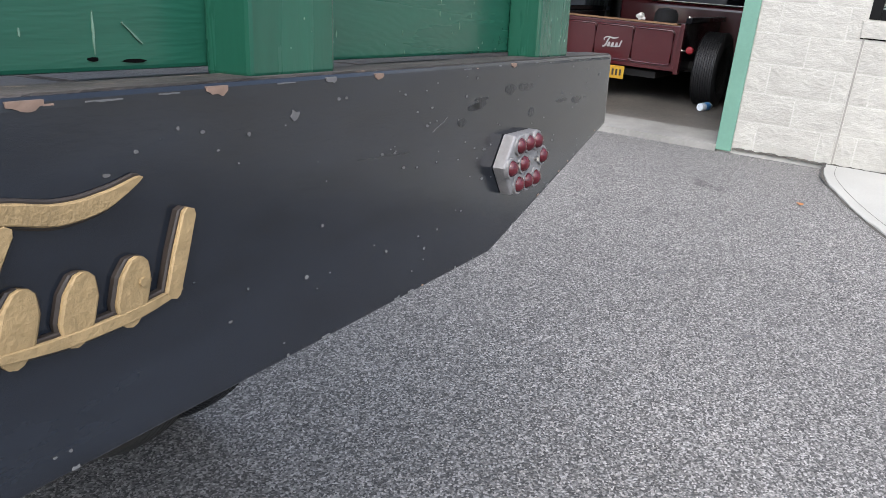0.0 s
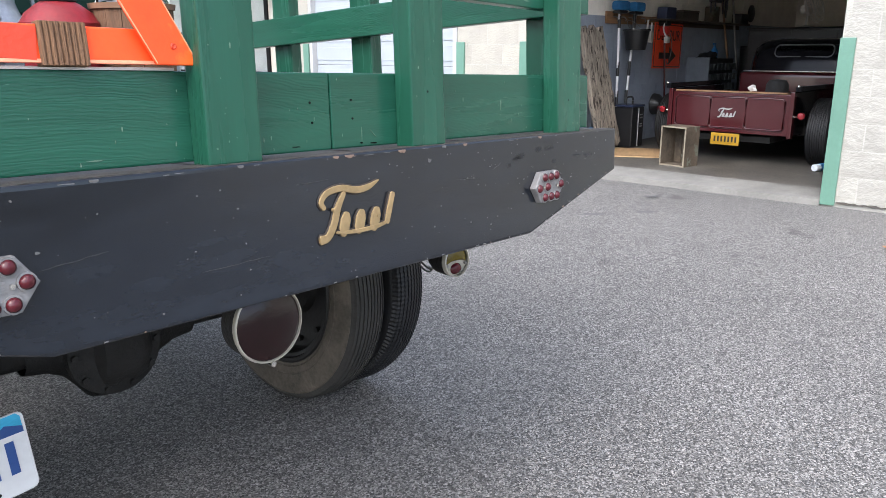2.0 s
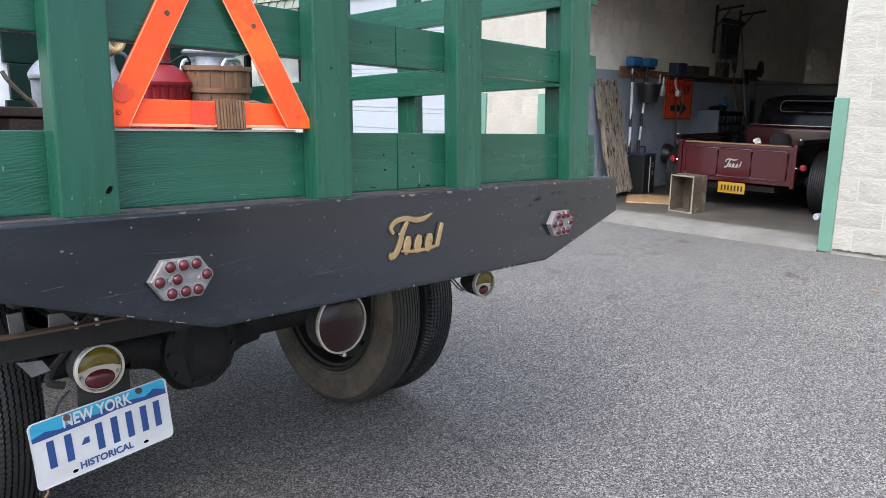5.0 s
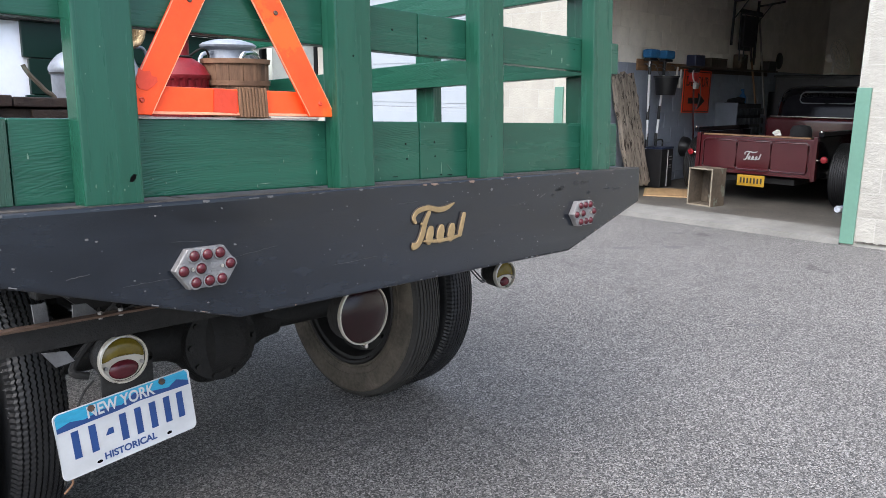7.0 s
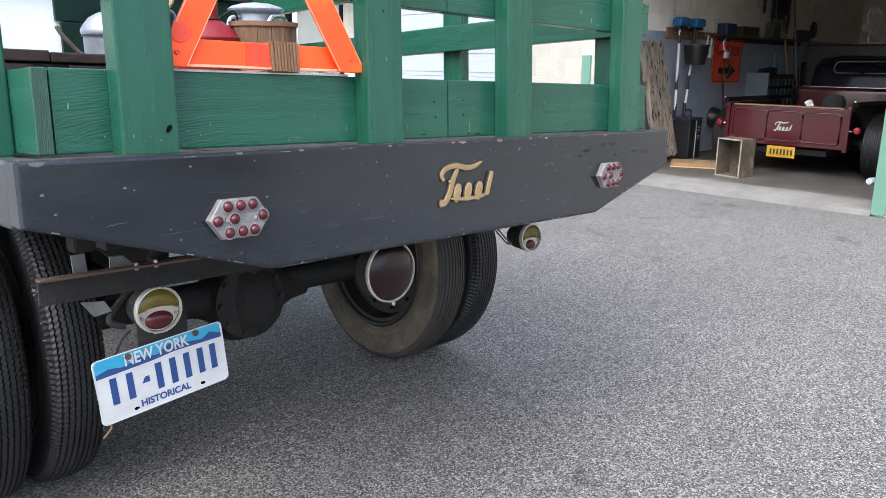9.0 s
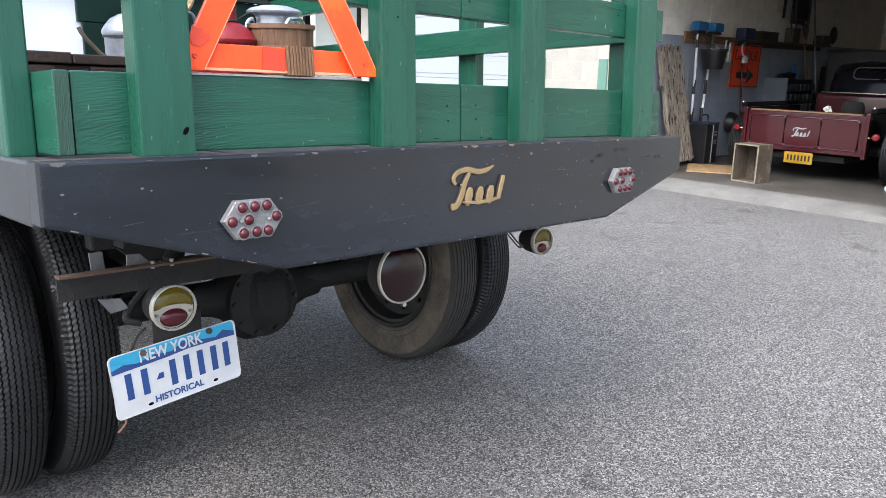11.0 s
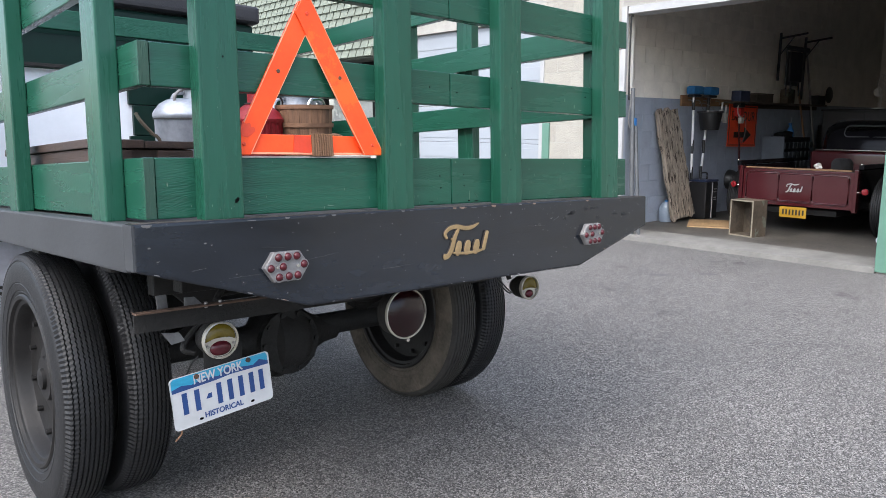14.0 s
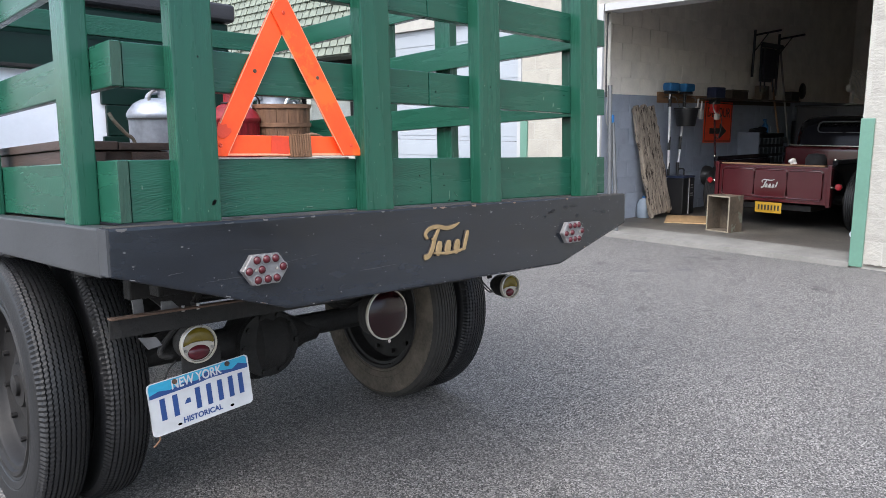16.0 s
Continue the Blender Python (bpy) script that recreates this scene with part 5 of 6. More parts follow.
def bucket_can(x, y, r, h, material, label):
    """A tin pail with a domed lid and a strap handle on top."""
    t = thing("tin_pail", label, "pail", pose(x, y, lean(x, y)))
    part("body", lathe([(0, 0), (r * 0.95, 0), (r * 0.98, 0.01), (r, h - 0.012), (r * 1.02, h - 0.008), (r * 1.02, h)], 44), material, t, smooth=True)
    part("lid", lathe([(r * 1.03, h - 0.012), (r * 1.06, h - 0.004), (r * 1.05, h + 0.006), (r * 0.98, h + 0.022), (r * 0.82, h + 0.048), (r * 0.58, h + 0.066), (r * 0.3, h + 0.072), (0, h + 0.073)], 44), material, t, smooth=True)
    # Dark ring paints the shade in the crease under the lid
    part("seam", lathe([(r * 1.022, h - 0.020), (r * 1.040, h - 0.020), (r * 1.040, h - 0.013), (r * 1.022, h - 0.012)], 44, close=True), wire_mat, t, "dark lid seam, shade of the crease", smooth=True)
    part("hoop", lathe([(r * 0.985, h * 0.30), (r * 1.002, h * 0.31), (r * 1.002, h * 0.325), (r * 0.985, h * 0.335)], 44, close=True), material, t, smooth=True)
    part("handle", tube(smooth_line([(-r * 0.50, -0.05, h + 0.045), (-r * 0.46, -0.05, h + 0.085), (-r * 0.2, -0.05, h + 0.110), (r * 0.2, -0.05, h + 0.110), (r * 0.46, -0.05, h + 0.085), (r * 0.50, -0.05, h + 0.045)]), 0.007), steel, t, smooth=True)
    return t


bucket_can(-0.065, 1.72, 0.132, 0.368, milk_metal, "dented tinned steel pail with a domed lid on the truck bed")
milk_can(0.16, 2.06, 0.14, 0.56, milk_metal, "tall tinned milk can with a wide lid on the truck bed", group="milk cans")
red_can = thing("fuel_can", "red painted ribbed can with a narrow neck on the truck bed", "can", pose(0.18, 1.52, lean(0.18, 1.52)))
bm = lathe([(0, 0), (0.108, 0), (0.11, 0.012), (0.11, 0.12), (0.11, 0.24), (0.11, 0.328), (0.116, 0.336), (0.116, 0.348), (0.110, 0.354), (0.096, 0.378), (0.062, 0.404), (0.046, 0.412), (0.042, 0.42), (0.042, 0.47), (0.046, 0.474), (0.0, 0.476)], 96)
for v in bm.verts:
    if 0.005 < v.co.z < 0.33:
        k_ = 1 + 0.022 * math.cos(24 * math.atan2(v.co.y, v.co.x))
        v.co.x *= k_
        v.co.y *= k_
part("body", bm, red_paint, red_can, smooth=True)
part("handle", tube(smooth_line([(0.03, -0.03, 0.415), (0.07, -0.06, 0.445), (0.10, -0.05, 0.42), (0.10, -0.02, 0.375)]), 0.004), black_iron, red_can, "dark wire bail", smooth=True)
part("wire_clasp", tube([(0.05 * math.cos(a), 0.05 * math.sin(a), 0.414) for a in [i * math.pi / 12 for i in range(25)]], 0.004), black_iron, red_can, smooth=True)
milk_can(0.59, 1.86, 0.15, 0.535, milk_metal, "white milk can behind the stave basket", 12, group="milk cans")


def stave_basket(x, y, r, h):
    t = thing("stave_basket", "brown wooden stave basket with bent hoops on the truck bed", "basket", pose(x, y, lean(x, y)))
    n = 15
    for i in range(n):
        a = 2 * math.pi * i / n
        bm = bmesh.new()
        w = math.pi * r / n * 0.97
        rows_ = []
        for k in range(5):
            f = k / 4
            rr = r * (0.90 + 0.10 * f)
            rows_.append([bm.verts.new((rr + dx, s * w * (0.9 + 0.1 * f), 0.002 + h * f)) for dx in (0, -0.008) for s in (-1, 1)])
        for p, q in zip(rows_, rows_[1:]):
            for u, v in ((0, 1), (1, 3), (3, 2), (2, 0)):
                bm.faces.new((p[u], p[v], q[v], q[u]))
        bm.faces.new([rows_[-1][i_] for i_ in (0, 1, 3, 2)])
        if i == 0:
            one = part("stave", bm, stave, t, m=Matrix.Rotation(a, 4, "Z"))
        else:
            bm.free()
            again(one, t, Matrix.Rotation(a, 4, "Z"))
    for z, th in ((h - 0.016, 0.017), (h - 0.098, 0.018), (h * 0.42, 0.02)):
        rr = r * (0.90 + 0.10 * (z / h))
        part("hoop", lathe([(rr + 0.001, z), (rr + 0.008, z), (rr + 0.010, z + th), (rr + 0.002, z + th)], 44, close=True), hoop, t, smooth=True)
    part("lid", lathe([(0, h - 0.02), (r * 0.985, h - 0.02), (r * 0.985, h - 0.006), (0, h)], 40), stave, t)
    return t


stave_basket(0.392, 1.47, 0.124, 0.412)
bm = bmesh.new()
for k in range(2):
    tube([(0.43 + (0.175 - 0.006 * k) * math.cos(a), 1.45 + 0.155 * math.sin(a), lean(0.4) + 0.25 + 0.012 * k + 0.02 * math.sin(3 * a)) for a in [i * 2 * math.pi / 40 for i in range(41)]], 0.0065, 8, bm)
tagged(part("rope_coil", bm, hoop, smooth=True), "thin brown rope slung round the stave basket", "rope")
bm = bmesh.new()
for k in range(5):
    tube([(0.085 + 0.036 * math.cos(a) + 0.006 * k, 1.80 - 0.02 * k, lean(0.1) + 0.495 + 0.060 * math.sin(a) + 0.006 * k) for a in [i * 2 * math.pi / 24 for i in range(25)]], 0.012, 8, bm)
tagged(part("rope_hank", bm, rope_mat, smooth=True), "yellowed hemp rope hank hanging among the cans", "rope")
tagged(part("wooden_stick", tube(smooth_line([(-0.347, 1.5, 1.365), (-0.33, 1.5, 1.335), (-0.285, 1.5, 1.285), (-0.25, 1.5, 1.24), (-0.22, 1.5, DECK)], 4), 0.0075), crate_wood, m=truck.matrix_basis, smooth=True), "bare wooden stick leaning beside the pail", "stick")

chest = thing("wooden_box", "dark stained wooden box with a plank lid on the bed", "box", truck.matrix_basis @ pose(-0.69, 0.95, DECK))
for x0, x1 in ((-0.138, -0.115), (0.115, 0.138)):
    part("side_panel", box(x0, x1, -0.44, 0.44, 0.0, 0.172, 0.003), box_wood, chest)
for y0 in (-0.44, 0.417):
    part("end_panel", box(-0.114, 0.114, y0, y0 + 0.023, 0.0, 0.171, 0.003), box_wood, chest)
for i in range(2):
    part("lid_plank", box(-0.146 + i * 0.147, -0.001 + i * 0.147, -0.455, 0.455, 0.174, 0.197 - 0.003 * (i % 2), 0.003), box_wood, chest)
for i in range(2):
    part("end_cleat", box(-0.135 + i * 0.17, -0.035 + i * 0.17, -0.455, -0.441, 0.01, 0.168, 0.002), box_wood, chest)

panel = tagged(part("white_panel", box(-0.83, -0.055, BED - 0.018, BED - 0.004, DECK, DECK + 0.605, 0.004), white_panel, m=truck.matrix_basis), "white painted sheet panel standing against the headboard", "panel")


# ---- closed door, storefront beyond ----
door = tagged(thing("door_1", "closed white sectional garage door", "garage door"), kind="structure")
for i in range(5):
    z0 = 0.10 + i * 0.464
    bm = box(FX + 0.06, FX + 0.10, 4.19, 6.44, z0, z0 + 0.459, 0.004)
    box(FX + 0.055, FX + 0.061, 4.19, 6.44, z0 + 0.05, z0 + 0.20, 0.005, bm)
    box(FX + 0.055, FX + 0.061, 4.19, 6.44, z0 + 0.26, z0 + 0.41, 0.005, bm)
    part("door_panel", bm, door_white, door)
for y in (4.133, 6.443):
    part("door_frame", box(FX - 0.01, FX + 0.1, y, y + 0.054, 0.09, 2.42, 0.004), trim_white, door)

shop = tagged(thing("wall_storefront", "cream storefront with black-framed window under a pale tiled roof band", "storefront"), kind="structure")
part("wall", box(FX + 0.01, FX + 0.2, 7.2, 16, 0, 0.85), cream_wall, shop)
part("wall", box(FX + 0.01, FX + 0.2, 7.2, 7.32, 0.85, 2.15), cream_wall, shop)
part("wall", box(FX + 0.01, FX + 0.2, 7.2, 16, 2.15, TOP), cream_wall, shop)
for y in (7.32, 8.67, 10.02, 11.37, 12.72, 14.07):
    part("window_post", box(FX - 0.01, FX + 0.08, y, y + 0.07, 0.852, 2.148, 0.004), frame_black, shop)
    part("window_pane", box(FX + 0.03, FX + 0.036, y + 0.072, y + 1.278, 0.92, 2.075), glass, shop)
    part("blind", box(FX + 0.12, FX + 0.124, y + 0.072, y + 1.278, 0.92, 2.075), blind_mat, shop)
for z in (0.852, 2.08):
    part("window_rail", box(FX - 0.008, FX + 0.078, 7.392, 16, z, z + 0.068, 0.004), frame_black, shop)
roof_bm = bmesh.new()
def roof_point(s, y, out):
    """s: metres up the slope of the roof band."""
    return Vector((FX - 0.42 + 0.10 * s - 0.98 * out, y, 2.165 + 0.98 * s + 0.10 * out))
tile_rng = random.Random(9)
for r_ in range(17):
    y = 6.8 - 0.09 * (r_ % 2)
    while y < 16:
        w = 0.182
        j = 0.008 * tile_rng.random()
        pts = [roof_point(0.115 * r_ + a, y + b, o_) for a, b, o_ in ((0.0, 0.008, 0.040 + j), (0.0, w - 0.014, 0.040 + j), (0.135, w - 0.014, 0.010), (0.135, 0.008, 0.010))]
        low_ = [roof_point(0.115 * r_, y + b, 0.0) for b in (0.008, w - 0.014)]
        v = [roof_bm.verts.new(p) for p in pts + low_]
        roof_bm.faces.new((v[0], v[1], v[2], v[3]))
        roof_bm.faces.new((v[4], v[5], v[1], v[0]))
        roof_bm.faces.new((v[4], v[0], v[3]))
        roof_bm.faces.new((v[1], v[5], v[2]))
        y += w
part("roof_tiles", roof_bm, tile_mat, shop, "rows of pale green roof tiles", kind="stuff")
# Underlay coloured dark to stand for the shade between the tiles
bm = bmesh.new()
for y0, y1 in ((6.8, 16.1),):
    q = [roof_point(s, y, -0.004) for s, y in ((-0.02, y0), (-0.02, y1), (1.85, y1), (1.85, y0))]
    v = [bm.verts.new(p) for p in q] + [bm.verts.new((FX + 0.004, p.y, p.z)) for p in q]
    for f in ((0, 1, 2, 3), (4, 5, 6, 7), (0, 1, 5, 4), (1, 2, 6, 5), (2, 3, 7, 6), (3, 0, 4, 7)):
        bm.faces.new([v[i] for i in f])
part("roof_underlay", bm, tile_gap, shop)


# ---- window with blind in the near wall ----
win = tagged(thing("window_1", "black-framed window with a lowered pale slatted blind", "window"), kind="structure")
y0, y1, z0, z1 = WIN
for a, b, c, d in ((y0, y0 + 0.06, z0, z1), (y1 - 0.06, y1, z0, z1), (y0 + 0.061, y1 - 0.061, z0, z0 + 0.06), (y0 + 0.061, y1 - 0.061, z1 - 0.06, z1)):
    part("window_frame", box(FX - 0.006, FX + 0.10, a, b, c, d, 0.004), frame_black, win)
pane = part("window_pane", box(FX + 0.03, FX + 0.036, y0 + 0.061, y1 - 0.061, z0 + 0.061, z1 - 0.061), glass, win)
pane.visible_shadow = False
first = None
for i in range(46):
    z = z0 + 0.06 + i * 0.0245
    if z > z1 - 0.06:
        break
    mm = pose(FX + 0.075, (y0 + y1) / 2, z, 0, 62, 0)
    if first is None:
        first = part("blind_slat", box(-0.0112, 0.0112, -(y1 - y0) / 2 + 0.05, (y1 - y0) / 2 - 0.05, -0.0008, 0.0008), blind_mat, win, m=mm)
    else:
        again(first, win, mm)
# Added black sheet stands for the dim room seen between the slats
part("window_back", box(FX + 0.11, FX + 0.115, y0 + 0.01, y1 - 0.01, z0 + 0.01, z1 - 0.01), black_plastic, win)
sill = tagged(part("trim_window_sill", box(FX + 0.004, FX + 0.10, y0 - 0.1, y1 + 0.02, z0 - 0.112, z0 - 0.004), mortar), "cream painted split-block window sill", "sill", kind="structure")
for i in range(7):
    b_ = new("block", block_mesh(40 + i % 4, 0.2375, True, block_paint, 0.098))
    b_.parent = sill
    b_.matrix_basis = Matrix.Translation((FX - 0.014, y1 - 0.10 - 0.24 * i, z0 - 0.058))


# ---- inside the garage ----
SW = WALL_Y      # face of the side wall
shelf = thing("wall_shelf", "long narrow wooden wall shelf with hooks", "shelf")
part("backboard", box(6.76, 7.44, SW - 0.03, SW - 0.004, 1.475, 1.605, 0.004), shelf_wood, shelf)
part("backboard", box(7.445, 8.0, SW - 0.028, SW - 0.004, 1.485, 1.575, 0.004), shelf_wood, shelf)
# The shelf is darker from here on, and so is its plank
part("backboard", box(8.005, 10.6, SW - 0.028, SW - 0.004, 1.475, 1.53, 0.004), dark_shelf, shelf)
part("plank", box(7.75, 10.6, SW - 0.18, SW - 0.029, 1.531, 1.551, 0.003), dark_shelf, shelf)
for x in (6.9, 7.08, 7.25, 7.55):
    part("hook", tube(smooth_line([(x, SW - 0.03, 1.55), (x, SW - 0.07, 1.545), (x, SW - 0.09, 1.52), (x, SW - 0.08, 1.505)], 4), 0.006), steel, shelf, "steel hook", smooth=True)

slabm = pose(6.50, SW - 0.25, FLOOR + 0.003, -8.5, -5.5, 0)
bm = bmesh.new()
rngs = random.Random(12)
sl = []
for k in range(27):
    z = 1.30 * k / 26
    w = 0.205 + 0.012 * math.sin(k * 0.7) + 0.008 * rngs.random()
    row = []
    for i in range(9):
        x = -w + 2 * w * i / 8 + 0.05 * (1 - k / 26) + 0.008 * rngs.random()
        zz = z + (0.03 * rngs.random() if k in (0, 26) else 0) + (0.03 * math.sin(i * 1.9) if k == 26 else 0) + (0.05 * abs(math.sin(i * 1.3)) if k == 0 else 0)
        row.append((bm.verts.new((x, -0.028 - 0.014 * rngs.random(), zz)), bm.verts.new((x, 0.02, zz))))
    sl.append(row)
for a, b in zip(sl, sl[1:]):
    for i in range(8):
        bm.faces.new((a[i][0], a[i + 1][0], b[i + 1][0], b[i][0]))
        bm.faces.new((a[i][1], a[i + 1][1], b[i + 1][1], b[i][1]))
    for i in (0, 8):
        bm.faces.new((a[i][0], a[i][1], b[i][1], b[i][0]))
for row in (sl[0], sl[-1]):
    for i in range(8):
        bm.faces.new((row[i][0], row[i + 1][0], row[i + 1][1], row[i][1]))
tagged(part("weathered_plank", bm, weathered, m=slabm, smooth=True), "grey weathered rough wood slab leaning on the wall", "wood slab")

for x, lean_x in ((6.92, 0.02), (7.28, -0.03)):
    br = thing("push_broom", "push broom hung head up, blue bristles, white and black handle", "broom", pose(x - 0.05, SW - 0.12, 0.045), "brooms on the wall")
    part("handle", rod((lean_x * 3 - 0.02, 0, 0.50), (0, 0, 1.53), 0.014, seg=12), broom_white, br, "white metal handle", smooth=True)
    for za in (0.54, 0.86, 1.38):
        f = (za - 0.50) / 1.03
        part("grip", rod((lean_x * 3 * (1 - f) - 0.02 * (1 - f), 0, za), (lean_x * 3 * (1 - f) - 0.02 * (1 - f), 0, za + 0.16), 0.0175, seg=12), black_plastic, br, "black foam grip", smooth=True)
    part("head", box(-0.095, 0.095, -0.05, 0.03, 1.535, 1.565, 0.008), black_plastic, br)
    bm = box(-0.11, 0.11, -0.075, 0.045, 1.566, 1.665, 0.03)
    part("bristles", bm, blue_bristle, br, "blue bristles")
pail = thing("black_bucket", "black plastic bucket hanging on the wall shelf", "bucket", pose(7.10, SW - 0.22, 1.19) @ Matrix.Scale(0.85, 4))
part("body", lathe([(0, 0), (0.125, 0), (0.13, 0.01), (0.165, 0.24), (0.18, 0.245), (0.18, 0.262), (0.16, 0.262), (0.122, 0.02), (0, 0.018)], 32), black_plastic, pail, smooth=True)
part("handle", tube(smooth_line([(-0.165, 0, 0.25), (-0.12, 0.08, 0.34), (0, 0.12, 0.38), (0.12, 0.08, 0.34), (0.165, 0, 0.25)]), 0.004), steel, pail, smooth=True)

case = thing("equipment_case", "black upright equipment case standing against the wall", "case", pose(7.03, SW - 0.22, FLOOR) @ Matrix.Scale(0.86, 4))
part("body", box(-0.16, 0.16, -0.14, 0.13, 0.012, 0.53, 0.012), black_plastic, case)
part("lid", box(-0.165, 0.165, -0.145, 0.135, 0.532, 0.56, 0.01), navy_plastic, case)
part("handle", tube(smooth_line([(-0.09, 0, 0.56), (-0.085, 0, 0.64), (0, 0, 0.655), (0.085, 0, 0.64), (0.09, 0, 0.56)]), 0.012), black_plastic, case, smooth=True)
part("trim_strip", box(-0.005, 0.01, -0.148, -0.141, 0.02, 0.52), trim_white, case, "pale edge strip")
for z in (0.42, 0.38, 0.30, 0.27):
    part("bar", box(0.05, 0.12, -0.1415, -0.1402, z, z + 0.015), script_white, case)
for x in (-0.12, 0.12):
    part("foot", box(x - 0.02, x + 0.02, -0.1, 0.1, 0.0, 0.011), black_plastic, case)
jug = thing("plastic_jug", "translucent white plastic jug behind the slab", "jug", pose(6.42, SW - 0.10, FLOOR) @ Matrix.Scale(0.85, 4))
part("body", lathe([(0, 0), (0.085, 0), (0.095, 0.015), (0.095, 0.19), (0.07, 0.25), (0.03, 0.28), (0, 0.285)], 24), clear_plastic, jug, smooth=True)
part("cap", rod((0, 0, 0.28), (0, 0, 0.30), 0.024, seg=14), blue_plastic, jug)
tagged(part("plywood_sheet", box(-0.35, 0.35, -0.28, 0.28, 0, 0.012, 0.001), ply, m=pose(6.6, 2.80, FLOOR + 0.001, 0, 0, 28)), "thin plywood sheet lying on the concrete floor", "plywood")

crate = thing("wooden_crate", "open old wooden crate standing on end on the floor", "crate", pose(6.042, 2.125, FLOOR, 0, 0, -10) @ Matrix.Diagonal((0.78, 0.84, 0.93, 1)))
# standing on end: open side towards the street
for y0 in (-0.165, 0.147):
    part("side_board", box(-0.13, 0.155, y0, y0 + 0.018, 0.0, 0.405, 0.002), crate_wood, crate)
for z0 in (0.0, 0.39):
    part("end_board", box(-0.13, 0.155, -0.146, 0.146, z0, z0 + 0.015, 0.002), crate_wood, crate)
for i in range(3):
    part("back_board", box(0.14, 0.155, -0.146 + i * 0.098, -0.051 + i * 0.098, 0.016, 0.389, 0.002), crate_wood, crate)

# Front edges are paler than the boards
for y0 in (-0.165, 0.147):
    part("edge_strip", box(-0.1325, -0.1303, y0, y0 + 0.018, 0.0, 0.405), crate_edge, crate, "pale front edge")
for z0 in (0.0, 0.39):
    part("edge_strip", box(-0.1325, -0.1303, -0.146, 0.146, z0, z0 + 0.015), crate_edge, crate, "pale front edge")

sign = thing("detour_sign", "orange traffic sign with black lettering and arrow on the wall", "traffic sign", pose(8.28, SW - 0.035, 1.237, 0, 1.0, 0) @ Matrix.Diagonal((1.05, 1, 0.94, 1)))
part("panel", box(-0.37, 0.37, -0.004, 0.004, -0.29, 0.29, 0.002), sign_orange, sign)
for a, b, c, d in ((-0.352, 0.352, 0.262, 0.274), (-0.352, 0.352, -0.274, -0.262), (-0.352, -0.340, -0.261, 0.261), (0.340, 0.352, -0.261, 0.261)):
    part("border", box(a, b, -0.0062, -0.0045, c, d), sign_black, sign)
lettering("lettering", "DETOUR", 0.19, sign_black, sign, Matrix.Translation((0, -0.0055, 0.13)), 0.0006, 0.60)
part("arrow", prism([(-0.22, -0.165), (-0.22, -0.085), (0.04, -0.085), (0.04, -0.01), (0.23, -0.125), (0.04, -0.24), (0.04, -0.165)], -0.0062, -0.0045), sign_black, sign)

# things on and under the shelf
tagged(part("navy_tin", box(7.92, 8.18, SW - 0.17, SW - 0.04, 1.552, 1.69, 0.012), navy_plastic), "dark navy tin standing on the wall shelf", "tin")
wb = thing("ammunition_box", "small old wooden box standing on the wall shelf", "box", pose(8.60, SW - 0.1, 1.552) @ Matrix.Diagonal((1.15, 1, 0.9, 1)))
part("body", box(-0.2, 0.2, -0.07, 0.06, 0.0, 0.11, 0.003), crate_wood, wb)
part("lid", box(-0.205, 0.205, -0.075, 0.065, 0.112, 0.13, 0.003), crate_wood, wb)
for x, dz in ((7.66, 0.0), (7.76, 0.03)):
    br2 = thing("hand_brush", "pale hand brush hanging under the shelf", "brush", pose(x, SW - 0.06, 1.335 - dz), "brushes on the wall")
    part("handle", rod((0, 0, 0.09), (0.01, 0, 0.20), 0.012, seg=10), cloth_white, br2, smooth=True)
    part("head", box(-0.035, 0.035, -0.02, 0.02, -0.03, 0.10, 0.014), cloth_white, br2)
gr = thing("hedge_trimmer", "red-handled cordless trimmer hanging in front of the sign", "trimmer", pose(8.0, SW - 0.12, 0))
part("body", box(-0.06, 0.06, -0.05, 0.05, 1.36, 1.47, 0.03, seg=3), red_tool, gr, "red motor housing", smooth=True)
part("battery", box(-0.07, 0.05, -0.055, 0.055, 1.472, 1.545, 0.015), black_plastic, gr)
part("handle", tube(smooth_line([(-0.06, -0.02, 1.50), (-0.10, -0.03, 1.44), (-0.07, -0.04, 1.37), (0.02, -0.05, 1.33)]), 0.009), cloth_white, gr, "white loop handle", smooth=True)
part("collar", box(-0.02, 0.06, -0.05, 0.0, 1.27, 1.35, 0.015), cloth_white, gr)
part("shaft", rod((0.0, 0, 1.36), (0.05, -0.03, 0.62), 0.012, seg=10), maroon, gr, "thin dark red shaft", smooth=True)
part("strap", tube(smooth_line([(0.03, -0.05, 1.40), (0.09, -0.06, 1.25), (0.06, -0.06, 1.10), (0.0, -0.06, 1.02), (-0.03, -0.06, 1.06)]), 0.005), grey_pipe, gr, "pale hanging strap", smooth=True)
part("guard", lathe([(0, 0.06), (0.08, 0.05), (0.12, 0.0), (0.13, -0.06), (0.11, -0.06), (0.10, 0.0), (0, 0.02)], 28, Matrix.Translation((-0.12, -0.04, 0.545)) @ Matrix.Rotation(radians(90), 4, "X")), black_plastic, gr, "black round guard", smooth=True)
part("spool", rod((-0.17, -0.17, 0.50), (-0.17, -0.08, 0.51), 0.042, seg=18), red_glow, gr, "red spool", smooth=True)

